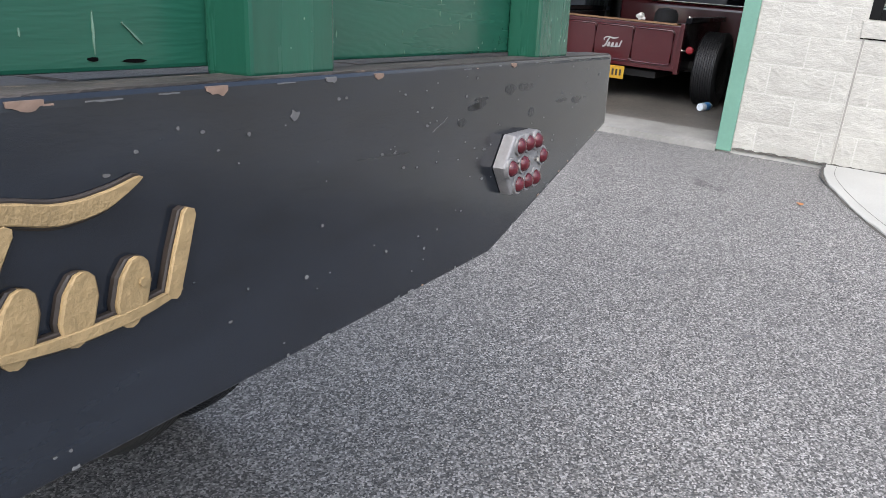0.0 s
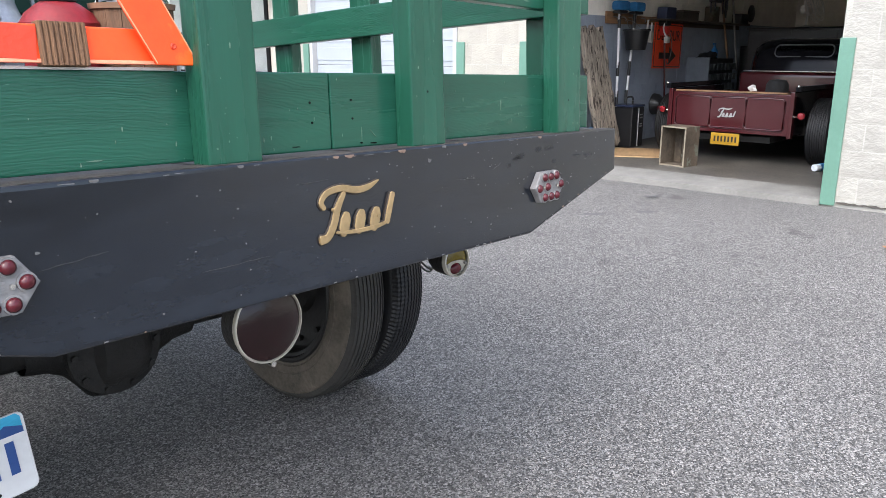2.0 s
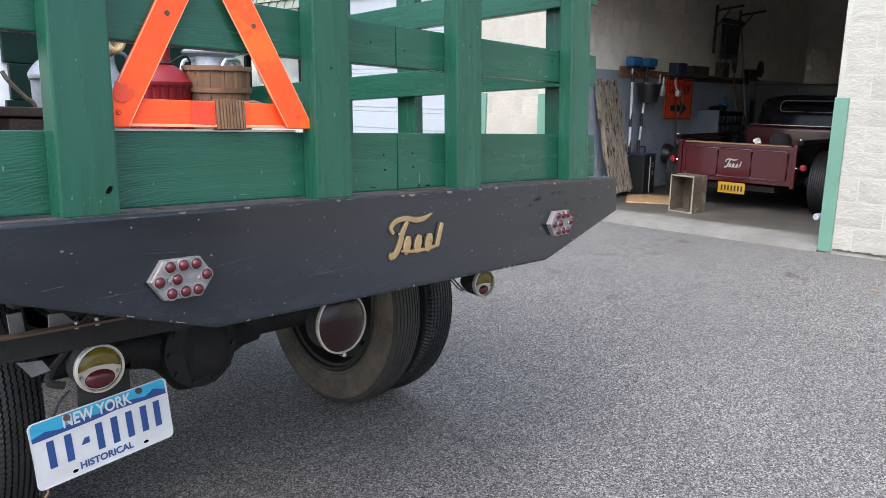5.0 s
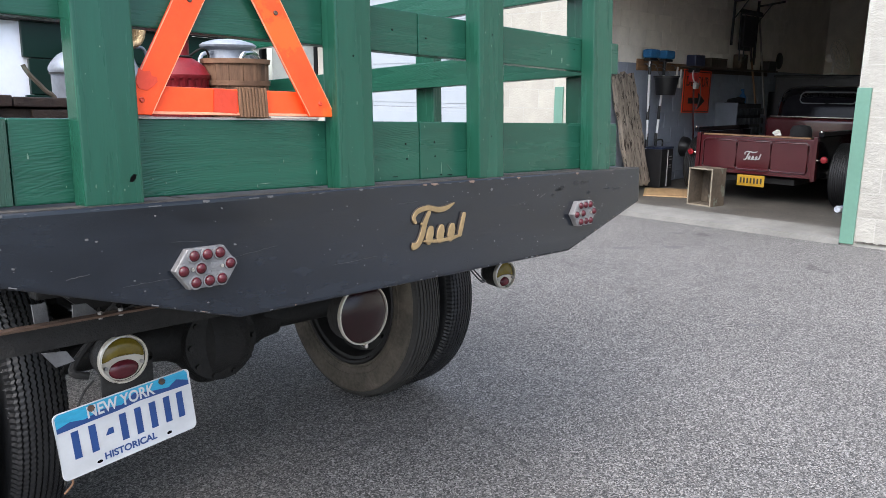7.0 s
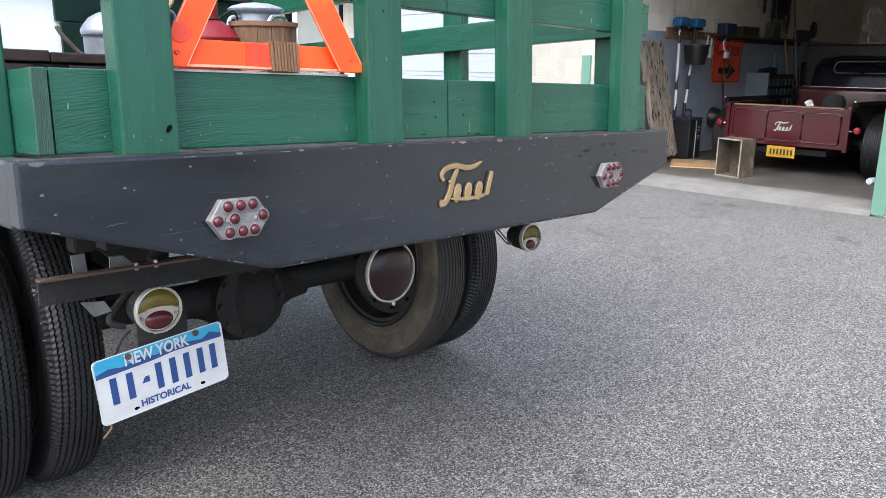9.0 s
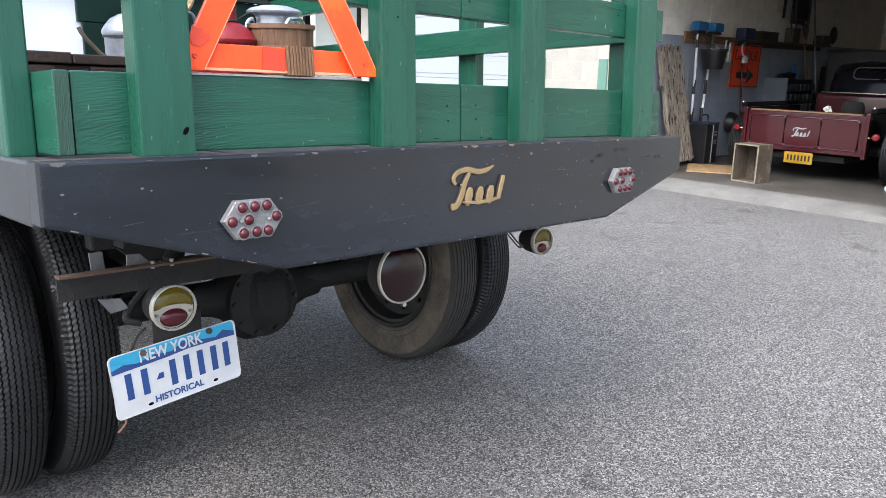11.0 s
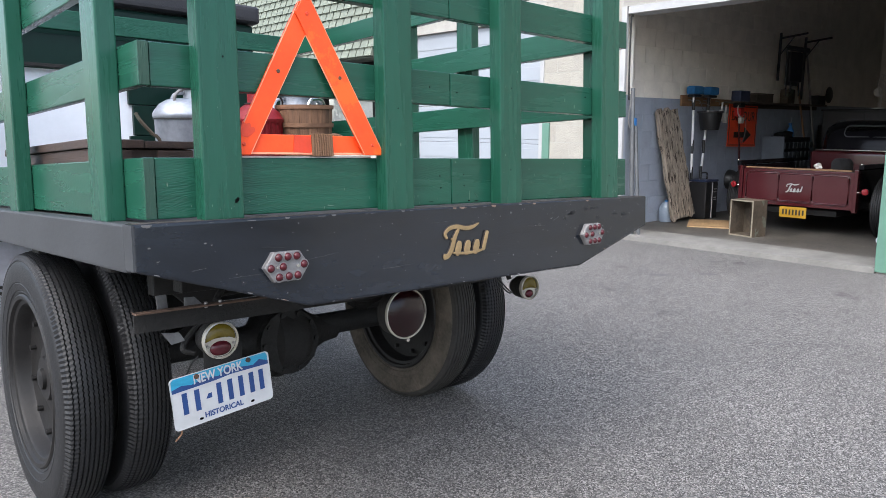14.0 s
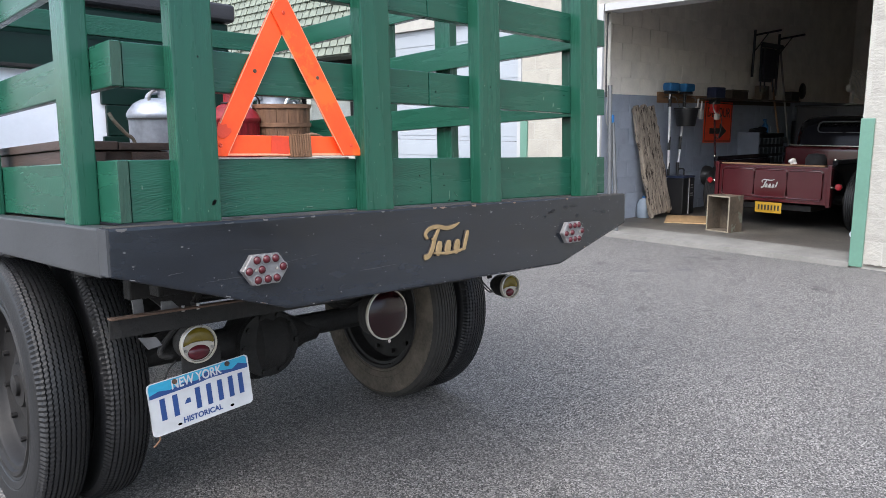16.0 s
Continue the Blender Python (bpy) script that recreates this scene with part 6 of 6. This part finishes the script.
# pipe and hose by the opening
pipe = thing("downpipe", "grey conduit pipes beside the door opening", "pipe")
part("pipe", rod((FX + 0.10, 2.965, FLOOR), (FX + 0.11, 3.022, 1.62), 0.022, seg=14), grey_pipe, pipe, smooth=True)
part("pipe", rod((FX + 0.13, 2.895, FLOOR), (FX + 0.15, 3.000, 1.24), 0.019, seg=14), grey_pipe, pipe, smooth=True)
tagged(part("cord", tube(smooth_line([(FX + 0.05, 3.035, 2.335), (FX + 0.05, 3.036, 2.0), (FX + 0.06, 3.04, 1.7), (FX + 0.08, 3.045, 1.5)]), 0.009), wire_mat, smooth=True), "black cord hanging beside the door opening", "cord")
tagged(part("cord", tube(smooth_line([(FX + 0.10, 3.045, 1.56), (FX + 0.12, 3.04, 1.4), (FX + 0.13, 3.00, 1.27), (FX + 0.13, 3.03, 1.21), (FX + 0.13, 3.07, 1.26), (FX + 0.12, 3.06, 1.45)]), 0.006), trim_white, smooth=True), "white cord looped beside the door", "cord")
tagged(part("cord_plug", box(FX + 0.105, FX + 0.155, 2.985, 3.03, 1.235, 1.32, 0.01), blue_plastic), "blue plug on the hanging cord", "plug")

# ladder rack and tools deep in the bay
rack = thing("chair_rack", "dark wall rack with two arms and folded chairs hanging on it", "rack", pose(9.45, SW - 0.13, 0))
for x, low in ((-0.41, 1.86), (0.38, 1.62)):
    part("rail", rod((x, 0.02, low), (x + 0.02, 0.02, 2.50), 0.018, seg=10), rack_dark, rack, smooth=True)
    part("arm", rod((x + 0.01, 0.0, 2.43), (x + 0.05, -0.33, 2.47), 0.014, seg=10), rack_dark, rack, smooth=True)
    part("arm_brace", rod((x + 0.01, 0.0, 2.22), (x + 0.03, -0.16, 2.44), 0.008, seg=8), rack_dark, rack, smooth=True)
for k in range(2):
    y = -0.02 - 0.035 * k
    part("chair_seat", box(-0.26 + 0.03 * k, 0.12 + 0.03 * k, y - 0.014, y + 0.014, 1.80 + 0.05 * k, 2.26, 0.012), rack_dark, rack, "folded dark chair seat")
    for x in (-0.27, 0.13):
        part("chair_leg", rod((x + 0.05 * k + 0.06, y, 1.66 + 0.05 * k), (x + 0.05 * k, y, 2.32), 0.010, seg=8), rack_dark, rack, smooth=True)
part("chair_back", box(-0.33, 0.36, -0.075, -0.045, 2.27, 2.335, 0.02), rack_dark, rack)
for x, x1, z0, z1, mt in ((9.88, 9.64, 0.95, 2.25, shelf_wood), (10.20, 10.05, 0.9, 2.3, steel)):
    tagged(part("tool_handle", rod((x, SW - 0.20, z0), (x1, SW - 0.05, z1), 0.014, seg=10), mt, smooth=True), "long tool handle leaning on the wall", "tool")
tagged(part("wall_disc", lathe([(0, 0.03), (0.10, 0.025), (0.125, 0.012), (0.125, 0.0), (0, 0.0)], 32, Matrix.Translation((11.05, SW - 0.01, 1.72)) @ Matrix.Rotation(radians(90), 4, "X")), black_plastic, smooth=True), "dark round disc hanging on the garage wall", "disc")
tagged(part("parts_box", box(10.28, 10.56, SW - 0.17, SW - 0.03, 1.552, 1.69, 0.01), black_plastic), "dark parts box standing on the wall shelf", "box")
tagged(part("speaker_pair", box(9.30, 9.52, SW - 0.16, SW - 0.04, 1.552, 1.75, 0.012), crate_wood), "small brown box standing upright on the wall shelf", "box")
cabinet = thing("parts_cabinet", "grey steel cabinet with rows of small slate bins against the wall", "cabinet", pose(8.53, 3.10, FLOOR))
part("end_panel", box(0.395, 0.422, 0.0, 0.31, 0.0, 0.985, 0.004), cabinet_grey, cabinet, "grey steel end panel")
part("bin_rack", box(0.425, 1.36, 0.06, 0.31, 0.02, 0.965, 0.004), black_plastic, cabinet, "black rack for the bins")
part("foot", box(0.44, 1.34, 0.08, 0.29, 0.0, 0.019), black_plastic, cabinet)
for r_ in range(5):
    for c_ in range(7):
        x, z = 0.445 + c_ * 0.131, 0.29 + r_ * 0.132
        bm = prism([(x, z), (x + 0.100, z), (x + 0.100, z + 0.05), (x + 0.088, z + 0.085), (x + 0.012, z + 0.085), (x, z + 0.05)], 0.0, 0.058, bevel=0.004)
        part("bin", bm, bin_grey, cabinet)
bm = bmesh.new()
bmesh.ops.create_icosphere(bm, subdivisions=4, radius=1.0)
for v in bm.verts:
    d = 1 + 0.35 * noise.noise(v.co * 1.9 + Vector((3, 1, 7)))
    v.co = Vector((9.19 + 0.24 * v.co.x * d, 3.24 + 0.11 * v.co.y * d, FLOOR + 0.967 + 0.085 * max(0.0, v.co.z * d)))
tagged(part("crumpled_jacket", bm, felt, smooth=True), "crumpled black cloth lying on the parts cabinet", "cloth")
bt = thing("spray_bottle", "blue spray bottle standing on the parts cabinet", "bottle", pose(9.52, 3.29, FLOOR + 0.966))
part("body", lathe([(0, 0), (0.045, 0), (0.048, 0.01), (0.048, 0.10), (0.018, 0.15), (0.018, 0.175), (0, 0.175)], 18), blue_plastic, bt, smooth=True)
part("trigger", box(-0.05, 0.02, -0.012, 0.012, 0.176, 0.205, 0.004), blue_plastic, bt)
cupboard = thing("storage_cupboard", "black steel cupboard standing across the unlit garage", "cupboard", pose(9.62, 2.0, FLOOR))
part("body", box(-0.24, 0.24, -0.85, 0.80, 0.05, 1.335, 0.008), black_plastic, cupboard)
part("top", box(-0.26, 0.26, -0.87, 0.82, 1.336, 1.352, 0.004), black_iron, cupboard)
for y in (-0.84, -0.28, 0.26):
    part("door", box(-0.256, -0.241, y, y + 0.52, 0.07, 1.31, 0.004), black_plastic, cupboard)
for x in (-0.20, 0.16):
    for y in (-0.82, 0.73):
        part("foot", box(x, x + 0.04, y, y + 0.04, 0.0, 0.049), black_iron, cupboard)
fan = thing("table_fan", "round wire table fan standing on the black cupboard", "fan", pose(9.66, 2.13, FLOOR + 1.353, 0, 0, 86))
tilt = Matrix.Translation((-0.05, 0, 0.27)) @ Matrix.Rotation(radians(-72), 4, "Y")
for rr, hh in ((0.06, 0.035), (0.11, 0.03), (0.16, 0.02), (0.20, 0.0), (0.205, -0.05), (0.16, -0.09), (0.10, -0.105)):
    part("ring", lathe([(rr, hh), (rr + 0.006, hh + 0.004), (rr, hh + 0.008)], 40, tilt, close=True), cloth_white, fan)
for i in range(12):
    a = i * math.pi / 6
    part("wire", tube([tilt @ Vector((r_ * math.cos(a), r_ * math.sin(a), h_)) for r_, h_ in ((0.05, 0.038), (0.13, 0.028), (0.20, 0.0), (0.205, -0.05), (0.15, -0.095), (0.08, -0.108))], 0.0025, 6), cloth_white, fan)
part("motor", lathe([(0, -0.20), (0.04, -0.195), (0.055, -0.17), (0.055, -0.12), (0, -0.11)], 20, tilt), cloth_white, fan, smooth=True)
part("pole", rod((0.06, 0, 0.02), (0.05, 0, 0.25), 0.014, seg=12), cloth_white, fan, smooth=True)
part("base", lathe([(0, 0.0), (0.10, 0.0), (0.10, 0.012), (0.03, 0.028), (0, 0.03)], 28, Matrix.Translation((0.06, 0, 0))), cloth_white, fan, smooth=True)
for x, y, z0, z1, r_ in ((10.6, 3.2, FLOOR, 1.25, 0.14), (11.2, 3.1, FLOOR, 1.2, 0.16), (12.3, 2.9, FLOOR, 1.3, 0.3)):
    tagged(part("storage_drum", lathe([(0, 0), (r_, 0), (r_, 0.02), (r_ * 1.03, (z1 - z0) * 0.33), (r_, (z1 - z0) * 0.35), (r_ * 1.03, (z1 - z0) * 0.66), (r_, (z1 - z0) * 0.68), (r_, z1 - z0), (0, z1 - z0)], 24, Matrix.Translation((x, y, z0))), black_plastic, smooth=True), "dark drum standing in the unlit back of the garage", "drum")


# ---- maroon hot rod pickup, tail towards the door ----
rod_x, rc = 6.56, 1.885
hot = thing("hot_rod_pickup", "maroon hot rod pickup with black cab parked in the garage", "pickup truck", pose(rod_x, rc, FLOOR, 0, 0, -1.5))
gate = part("tailgate", box(0.0, 0.035, -0.58, 0.58, 0.29, 0.675, 0.008), maroon, hot, "maroon tailgate with three pressed panels")
for y in (-0.535, -0.18, 0.175):
    part("pressed_panel", prism([(y + 0.02, 0.34), (y + 0.34, 0.34), (y + 0.36, 0.36), (y + 0.36, 0.61), (y + 0.34, 0.63), (y + 0.02, 0.63), (y, 0.61), (y, 0.36)], -0.004, 0.0, bevel=0.003), maroon, gate, m=Matrix.Rotation(radians(-90), 4, "Z"))
    part("bead", tube([(-0.003, -a, z) for a, z in ((y + 0.02, 0.34), (y + 0.34, 0.34), (y + 0.36, 0.36), (y + 0.36, 0.61), (y + 0.34, 0.63), (y + 0.02, 0.63), (y, 0.61), (y, 0.36), (y + 0.02, 0.34))], 0.0085, 10), maroon, gate, smooth=True)
    # Thin tubes in darker maroon paint the shade line round each panel
    part("groove", tube([(-0.001, -a, z) for a, z in ((y + 0.018, 0.328), (y + 0.342, 0.328), (y + 0.372, 0.358), (y + 0.372, 0.612), (y + 0.342, 0.642), (y + 0.018, 0.642), (y - 0.012, 0.612), (y - 0.012, 0.358), (y + 0.018, 0.328))], 0.0045, 6), maroon_dark, gate)
part("cap_rail", box(-0.012, 0.045, -0.55, 0.55, 0.677, 0.692, 0.003), shelf_wood, gate, "varnished wood cap")
emblem("emblem", script_white, gate, Matrix.Translation((-0.009, 0.0, 0.475)) @ Matrix.Rotation(radians(-90), 4, "Z"), 1.02, -0.003, 0.0, "white script flourish")
for s in (-1, 1):
    part("bed_side", box(0.036, 1.25, s * 0.605 - 0.015, s * 0.605 + 0.015, 0.29, 0.70, 0.008), car_black, hot)
    part("corner_post", box(-0.02, 0.045, s * 0.602 - 0.020, s * 0.602 + 0.020, 0.27, 0.70, 0.008), maroon, hot)
    part("latch_knob", lathe([(0, 0.012), (0.009, 0.009), (0.012, 0), (0.009, -0.009), (0, -0.012)], 12, Matrix.Translation((-0.01, s * 0.645, 0.752))), chrome, hot, smooth=True)
    part("bed_rail", box(0.0, 1.25, s * 0.64 - 0.025, s * 0.64 + 0.025, 0.70, 0.75, 0.01), car_black, hot)
    lamp = part("tail_light", lathe([(0, -0.05), (0.026, -0.045), (0.037, 0.0), (0.035, 0.006)], 20, Matrix.Translation((0.0, s * 0.69, 0.485)) @ Matrix.Rotation(radians(-90), 4, "Y")), chrome, hot, smooth=True)
    part("lens", lathe([(0.034, 0.004), (0.026, 0.014), (0, 0.019)], 20, Matrix.Translation((0.0, s * 0.69, 0.485)) @ Matrix.Rotation(radians(-90), 4, "Y")), red_glow, lamp, "red lens", smooth=True)
    part("lamp_stalk", rod((0.04, s * 0.62, 0.47), (0.03, s * 0.69, 0.485), 0.01, seg=8), chrome, hot)
    tw = Matrix.Translation((0.36, s * 0.76 - 0.06, 0.32))
    bm = bmesh.new()
    prof_ = [(0.20, -0.09), (0.23, -0.101), (0.28, -0.105), (0.31, -0.094)]
    for i in range(9):
        h = -0.081 + i * 0.0203
        prof_ += [(0.32, h - 0.007), (0.312, h - 0.0065), (0.312, h + 0.0035), (0.32, h + 0.004)]
    prof_ += [(0.31, 0.094), (0.28, 0.105), (0.23, 0.101), (0.20, 0.09)]
    wheel = part("tyre", lathe(prof_, 72, Matrix.Rotation(radians(90), 4, "X"), close=True), rubber, hot, "wide black tyre", tw, True)
    part("rim", lathe([(0.0, -0.05), (0.15, -0.05), (0.19, -0.08), (0.205, -0.09), (0.205, 0.09), (0.19, 0.08), (0.15, 0.06), (0, 0.06)], 36, Matrix.Rotation(radians(90), 4, "X")), black_iron, wheel, smooth=True)
part("bed_floor", box(0.04, 1.25, -0.588, 0.588, 0.30, 0.33), shelf_wood, hot)
part("rear_axle", rod((0.36, -0.7, 0.32), (0.36, 0.7, 0.32), 0.05, seg=14), black_iron, hot)
part("frame", box(0.1, 3.4, -0.4, 0.4, 0.20, 0.262, 0.01), black_iron, hot)
for s in (-1, 1):
    fw = part("tyre", lathe([(0.19, -0.08), (0.29, -0.09), (0.32, -0.07), (0.325, 0), (0.32, 0.07), (0.29, 0.09), (0.19, 0.08)], 40, Matrix.Rotation(radians(90), 4, "X"), close=True), rubber, hot, m=Matrix.Translation((3.2, s * 0.75, 0.325)), smooth=True)
    part("rim", lathe([(0, -0.05), (0.195, -0.08), (0.195, 0.08), (0, 0.05)], 28, Matrix.Rotation(radians(90), 4, "X")), black_iron, fw, smooth=True)
# cab: maroon lower body, black top with a low rear window
cab = part("cab_floor", box(1.32, 3.5, -0.55, 0.55, 0.262, 0.269), black_iron, hot, m=Matrix.Translation((0, -0.20, 0)))
bm = box(1.30, 2.6, -0.66, 0.66, 0.27, 0.85, 0.06, seg=4)
part("cab_body", bm, maroon, cab, smooth=True)
bm = bmesh.new()
rings = []
for z, x0, x1, hw in ((0.852, 1.31, 2.55, 0.64), (0.97, 1.325, 2.5, 0.63), (1.05, 1.352, 2.45, 0.615), (1.11, 1.395, 2.42, 0.60), (1.155, 1.455, 2.38, 0.57), (1.185, 1.54, 2.33, 0.51), (1.20, 1.66, 2.22, 0.42)):
    n_ = 32
    ring = []
    for i in range(n_):
        a = 2 * math.pi * i / n_
        c, s = math.cos(a), math.sin(a)
        e = 0.45
        ring.append(bm.verts.new(((x0 + x1) / 2 + (x1 - x0) / 2 * math.copysign(abs(c) ** e, c), hw * math.copysign(abs(s) ** e, s), z)))
    rings.append(ring)
for p, q in zip(rings, rings[1:]):
    for i in range(32):
        bm.faces.new((p[i], p[(i + 1) % 32], q[(i + 1) % 32], q[i]))
bm.faces.new(rings[-1])
bm.faces.new(rings[0][::-1])
part("cab_top", bm, car_black, cab, "black cab top", smooth=True)
wf = []
for cy_, cz_, a0 in ((0.245, 1.080, 0), (-0.245, 1.080, 90), (-0.245, 1.055, 180), (0.245, 1.055, 270)):
    wf += [(cy_ + 0.05 * math.cos(radians(a0 + d)), cz_ + 0.05 * math.sin(radians(a0 + d))) for d in (0, 18, 36, 54, 72, 90)]
part("rear_window", prism([(y, z - 1.07) for y, z in wf], -0.006, 0.004), glass, cab, m=Matrix.Translation((1.375, 0, 1.07)) @ Matrix.Rotation(radians(14), 4, "Y") @ Matrix.Rotation(radians(90), 4, "Z") @ Matrix.Rotation(radians(180), 4, "Z"))
part("window_trim", tube([Vector((1.345 + (z - 1.005) * 0.40, y * 1.02, z)) for y, z in wf + wf[:1]], 0.008), grey_pipe, cab, smooth=True)
part("belt_trim", box(1.285, 1.30, -0.60, 0.60, 0.845, 0.858, 0.004), chrome, cab)
part("bonnet", box(2.61, 3.6, -0.40, 0.40, 0.30, 0.80, 0.06, seg=3), maroon, cab)
np_ = part("number_plate", box(-0.03, -0.026, -0.15, 0.135, 0.172, 0.285, 0.002), plate_yellow, hot, "yellow number plate")
for i in range(7):
    part("bar", box(-0.0325, -0.0305, -0.125 + i * 0.035, -0.107 + i * 0.035, 0.200, 0.255), sign_black, np_)
part("plate_holder", box(-0.026, 0.1, -0.05, 0.05, 0.20, 0.26), black_iron, hot)
hat = thing("bowler_hat", "black felt hat lying on the pickup tailgate", "hat", pose(rod_x + 0.12, rc - 0.405, FLOOR + 0.588) @ Matrix.Diagonal((0.85, 0.85, 1, 1)))
part("crown", lathe([(0.115, 0.09), (0.12, 0.10), (0.118, 0.17), (0.09, 0.21), (0, 0.222)], 28), felt, hat, smooth=True)
part("brim", lathe([(0.10, 0.088), (0.16, 0.095), (0.165, 0.099), (0.10, 0.096)], 28, close=True), felt, hat, smooth=True)
part("bed_tray", box(-0.07, 0.14, -0.16, 0.16, 0.06, 0.0875), shelf_wood, hat)
rag = bmesh.new()
bmesh.ops.create_icosphere(rag, subdivisions=3, radius=0.025, matrix=Matrix.Translation((rod_x + 0.02, rc - 0.205, FLOOR + 0.716)) @ Matrix.Diagonal((0.8, 1.5, 1.0, 1)))
for v in rag.verts:
    v.co += v.normal * 0.05 * noise.noise(v.co * 26)
    v.co.z = max(v.co.z, FLOOR + 0.693)
tagged(part("rag", rag, cloth_white, smooth=True), "crumpled white rag lying on the tailgate cap", "rag")
bo = thing("water_bottle", "clear plastic bottle lying on the garage floor", "bottle", pose(6.56, 0.98, FLOOR + 0.036, 90, 0, 75))
part("body", lathe([(0, -0.1), (0.03, -0.1), (0.034, -0.09), (0.034, 0.05), (0.014, 0.09), (0.014, 0.105), (0, 0.105)], 20), bottle_clear, bo, smooth=True)
part("label_band", lathe([(0.0345, -0.04), (0.0348, -0.038), (0.0348, 0.03), (0.0345, 0.032)], 20, close=True), blue_plastic, bo, smooth=True)


# ---- stains, wall slot and small litter on the yard ----
tagged(part("trim_wall_slot", box(FX - 0.004, FX + 0.01, -0.529, -0.521, 0.115, 0.185), frame_black), "narrow dark slot at the foot of the wall", "slot", kind="structure")
tagged(part("trim_control_joint", box(FX - 0.0048, FX + 0.004, WIN[1] - 0.006, WIN[1] + 0.005, 0.105, 0.884), caulk), "grey caulked control joint in the block wall", "joint", kind="structure")
crack_rng = random.Random(5)
bm = bmesh.new()
edge = [(-1.75 + 0.02 * i, 0.8835 + 0.002 * (crack_rng.random() - 0.5), 0.0016 + 0.0028 * crack_rng.random()) for i in range(82)]
for (ya, za, wa), (yb, zb, wb_) in zip(edge, edge[1:]):
    bm.faces.new([bm.verts.new(p) for p in ((FX - 0.0046, ya, za - wa), (FX - 0.0046, yb, zb - wb_), (FX - 0.0046, yb, zb + wb_), (FX - 0.0046, ya, za + wa))])
bmesh.ops.remove_doubles(bm, verts=bm.verts, dist=0.00001)
tagged(part("trim_sill_crack", bm, frame_black), "dark open joint under the window sill", "joint", kind="structure")
stain_rng = random.Random(21)
for x, y, long_, wide in ((4.50, 1.63, 0.085, 0.04), (2.59, 0.235, 0.045, 0.016), (2.64, 0.205, 0.03, 0.010), (2.49, 0.385, 0.035, 0.010), (2.25, -0.17, 0.034, 0.014), (3.15, 0.43, 0.035, 0.012),
                        (3.38, 0.22, 0.03, 0.012), (3.72, 1.67, 0.12, 0.05), (4.01, 1.41, 0.10, 0.05), (2.96, -0.355, 0.04, 0.016), (3.03, -0.33, 0.03, 0.012)):
    # long across the slope of the yard
    pts = []
    for i in range(18):
        a = i * math.pi / 9
        u, v = long_ * (0.6 + 0.4 * stain_rng.random()) * math.cos(a), wide * (0.5 + 0.5 * stain_rng.random()) * math.sin(a)
        pts.append((x + 0.62 * u + 0.78 * v, y - 0.78 * u + 0.62 * v))
    bm = bmesh.new()
    bm.faces.new([bm.verts.new((px, py, ground_height(px) + 0.0012)) for px, py in pts])
    tagged(part("ground_stain", bm, stain_mat), "small dark oil stain on the asphalt", "stain", kind="structure")

for x, y, a in ((4.0, -0.10, 20),):
    bm = bmesh.new()
    pts = [(0.032 * math.cos(t) * (1 + 0.3 * math.cos(3 * t)), 0.022 * math.sin(t), 0.004 + 0.008 * abs(math.sin(t))) for t in [i * math.pi / 6 for i in range(12)]]
    v = [bm.verts.new(p) for p in pts]
    c = bm.verts.new((0, 0, 0.003))
    for i in range(12):
        bm.faces.new((v[i], v[(i + 1) % 12], c))
    tagged(part("fallen_leaf", bm, leaf_mat, m=pose(x, y, ground_height(x) + 0.001, 0, 0, a) @ Matrix.Scale(0.8, 4)), "small dry brown leaf lying on the ground", "leaf")


# ---- blocks, last ----
def outside(y, z):
    return Matrix.Translation((FX, y, z))


lay_blocks(wall_mid, WIN[1] + 0.005, 0.555, 0.102, TOP, True, block_paint, 0.102, 0.75, outside)
lay_blocks(wall_low, -1.75, WIN[1] - 0.005, 0.102, WIN[2] - 0.1, True, block_paint, 0.102, 0.1, outside)
lay_blocks(wall_right, -3.2, WIN[0] - 0.01, 0.102, TOP, True, block_paint, 0.102, 0.2, outside)
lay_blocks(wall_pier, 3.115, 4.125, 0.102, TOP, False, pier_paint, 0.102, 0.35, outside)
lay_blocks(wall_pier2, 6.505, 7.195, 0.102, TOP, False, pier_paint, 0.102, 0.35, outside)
lay_blocks(wall_head, 0.565, 3.105, DOOR_TOP + 0.002, TOP, True, block_paint, DOOR_TOP + 0.005, 0.35, outside)


def inside(x, z):
    return Matrix.Translation((x, WALL_Y, z)) @ Matrix.Rotation(radians(90), 4, "Z")


PAINT = 1.556
lay_blocks(wall_low_in, FX + 0.21, 11.3, FLOOR - 0.08, PAINT, False, in_grey, PAINT - 8 * COURSE, 0.2, inside)
lay_blocks(wall_in, FX + 0.21, 11.3, PAINT, TOP, False, in_white, PAINT, 0.2, inside)

# true size: a block with its joint is 0.406 m long and 0.203 m high
for ob in list(scene.objects):
    if ob.parent is None and ob.type in ("MESH", "EMPTY"):
        ob.matrix_basis = Matrix.Scale(1.065, 4) @ ob.matrix_basis
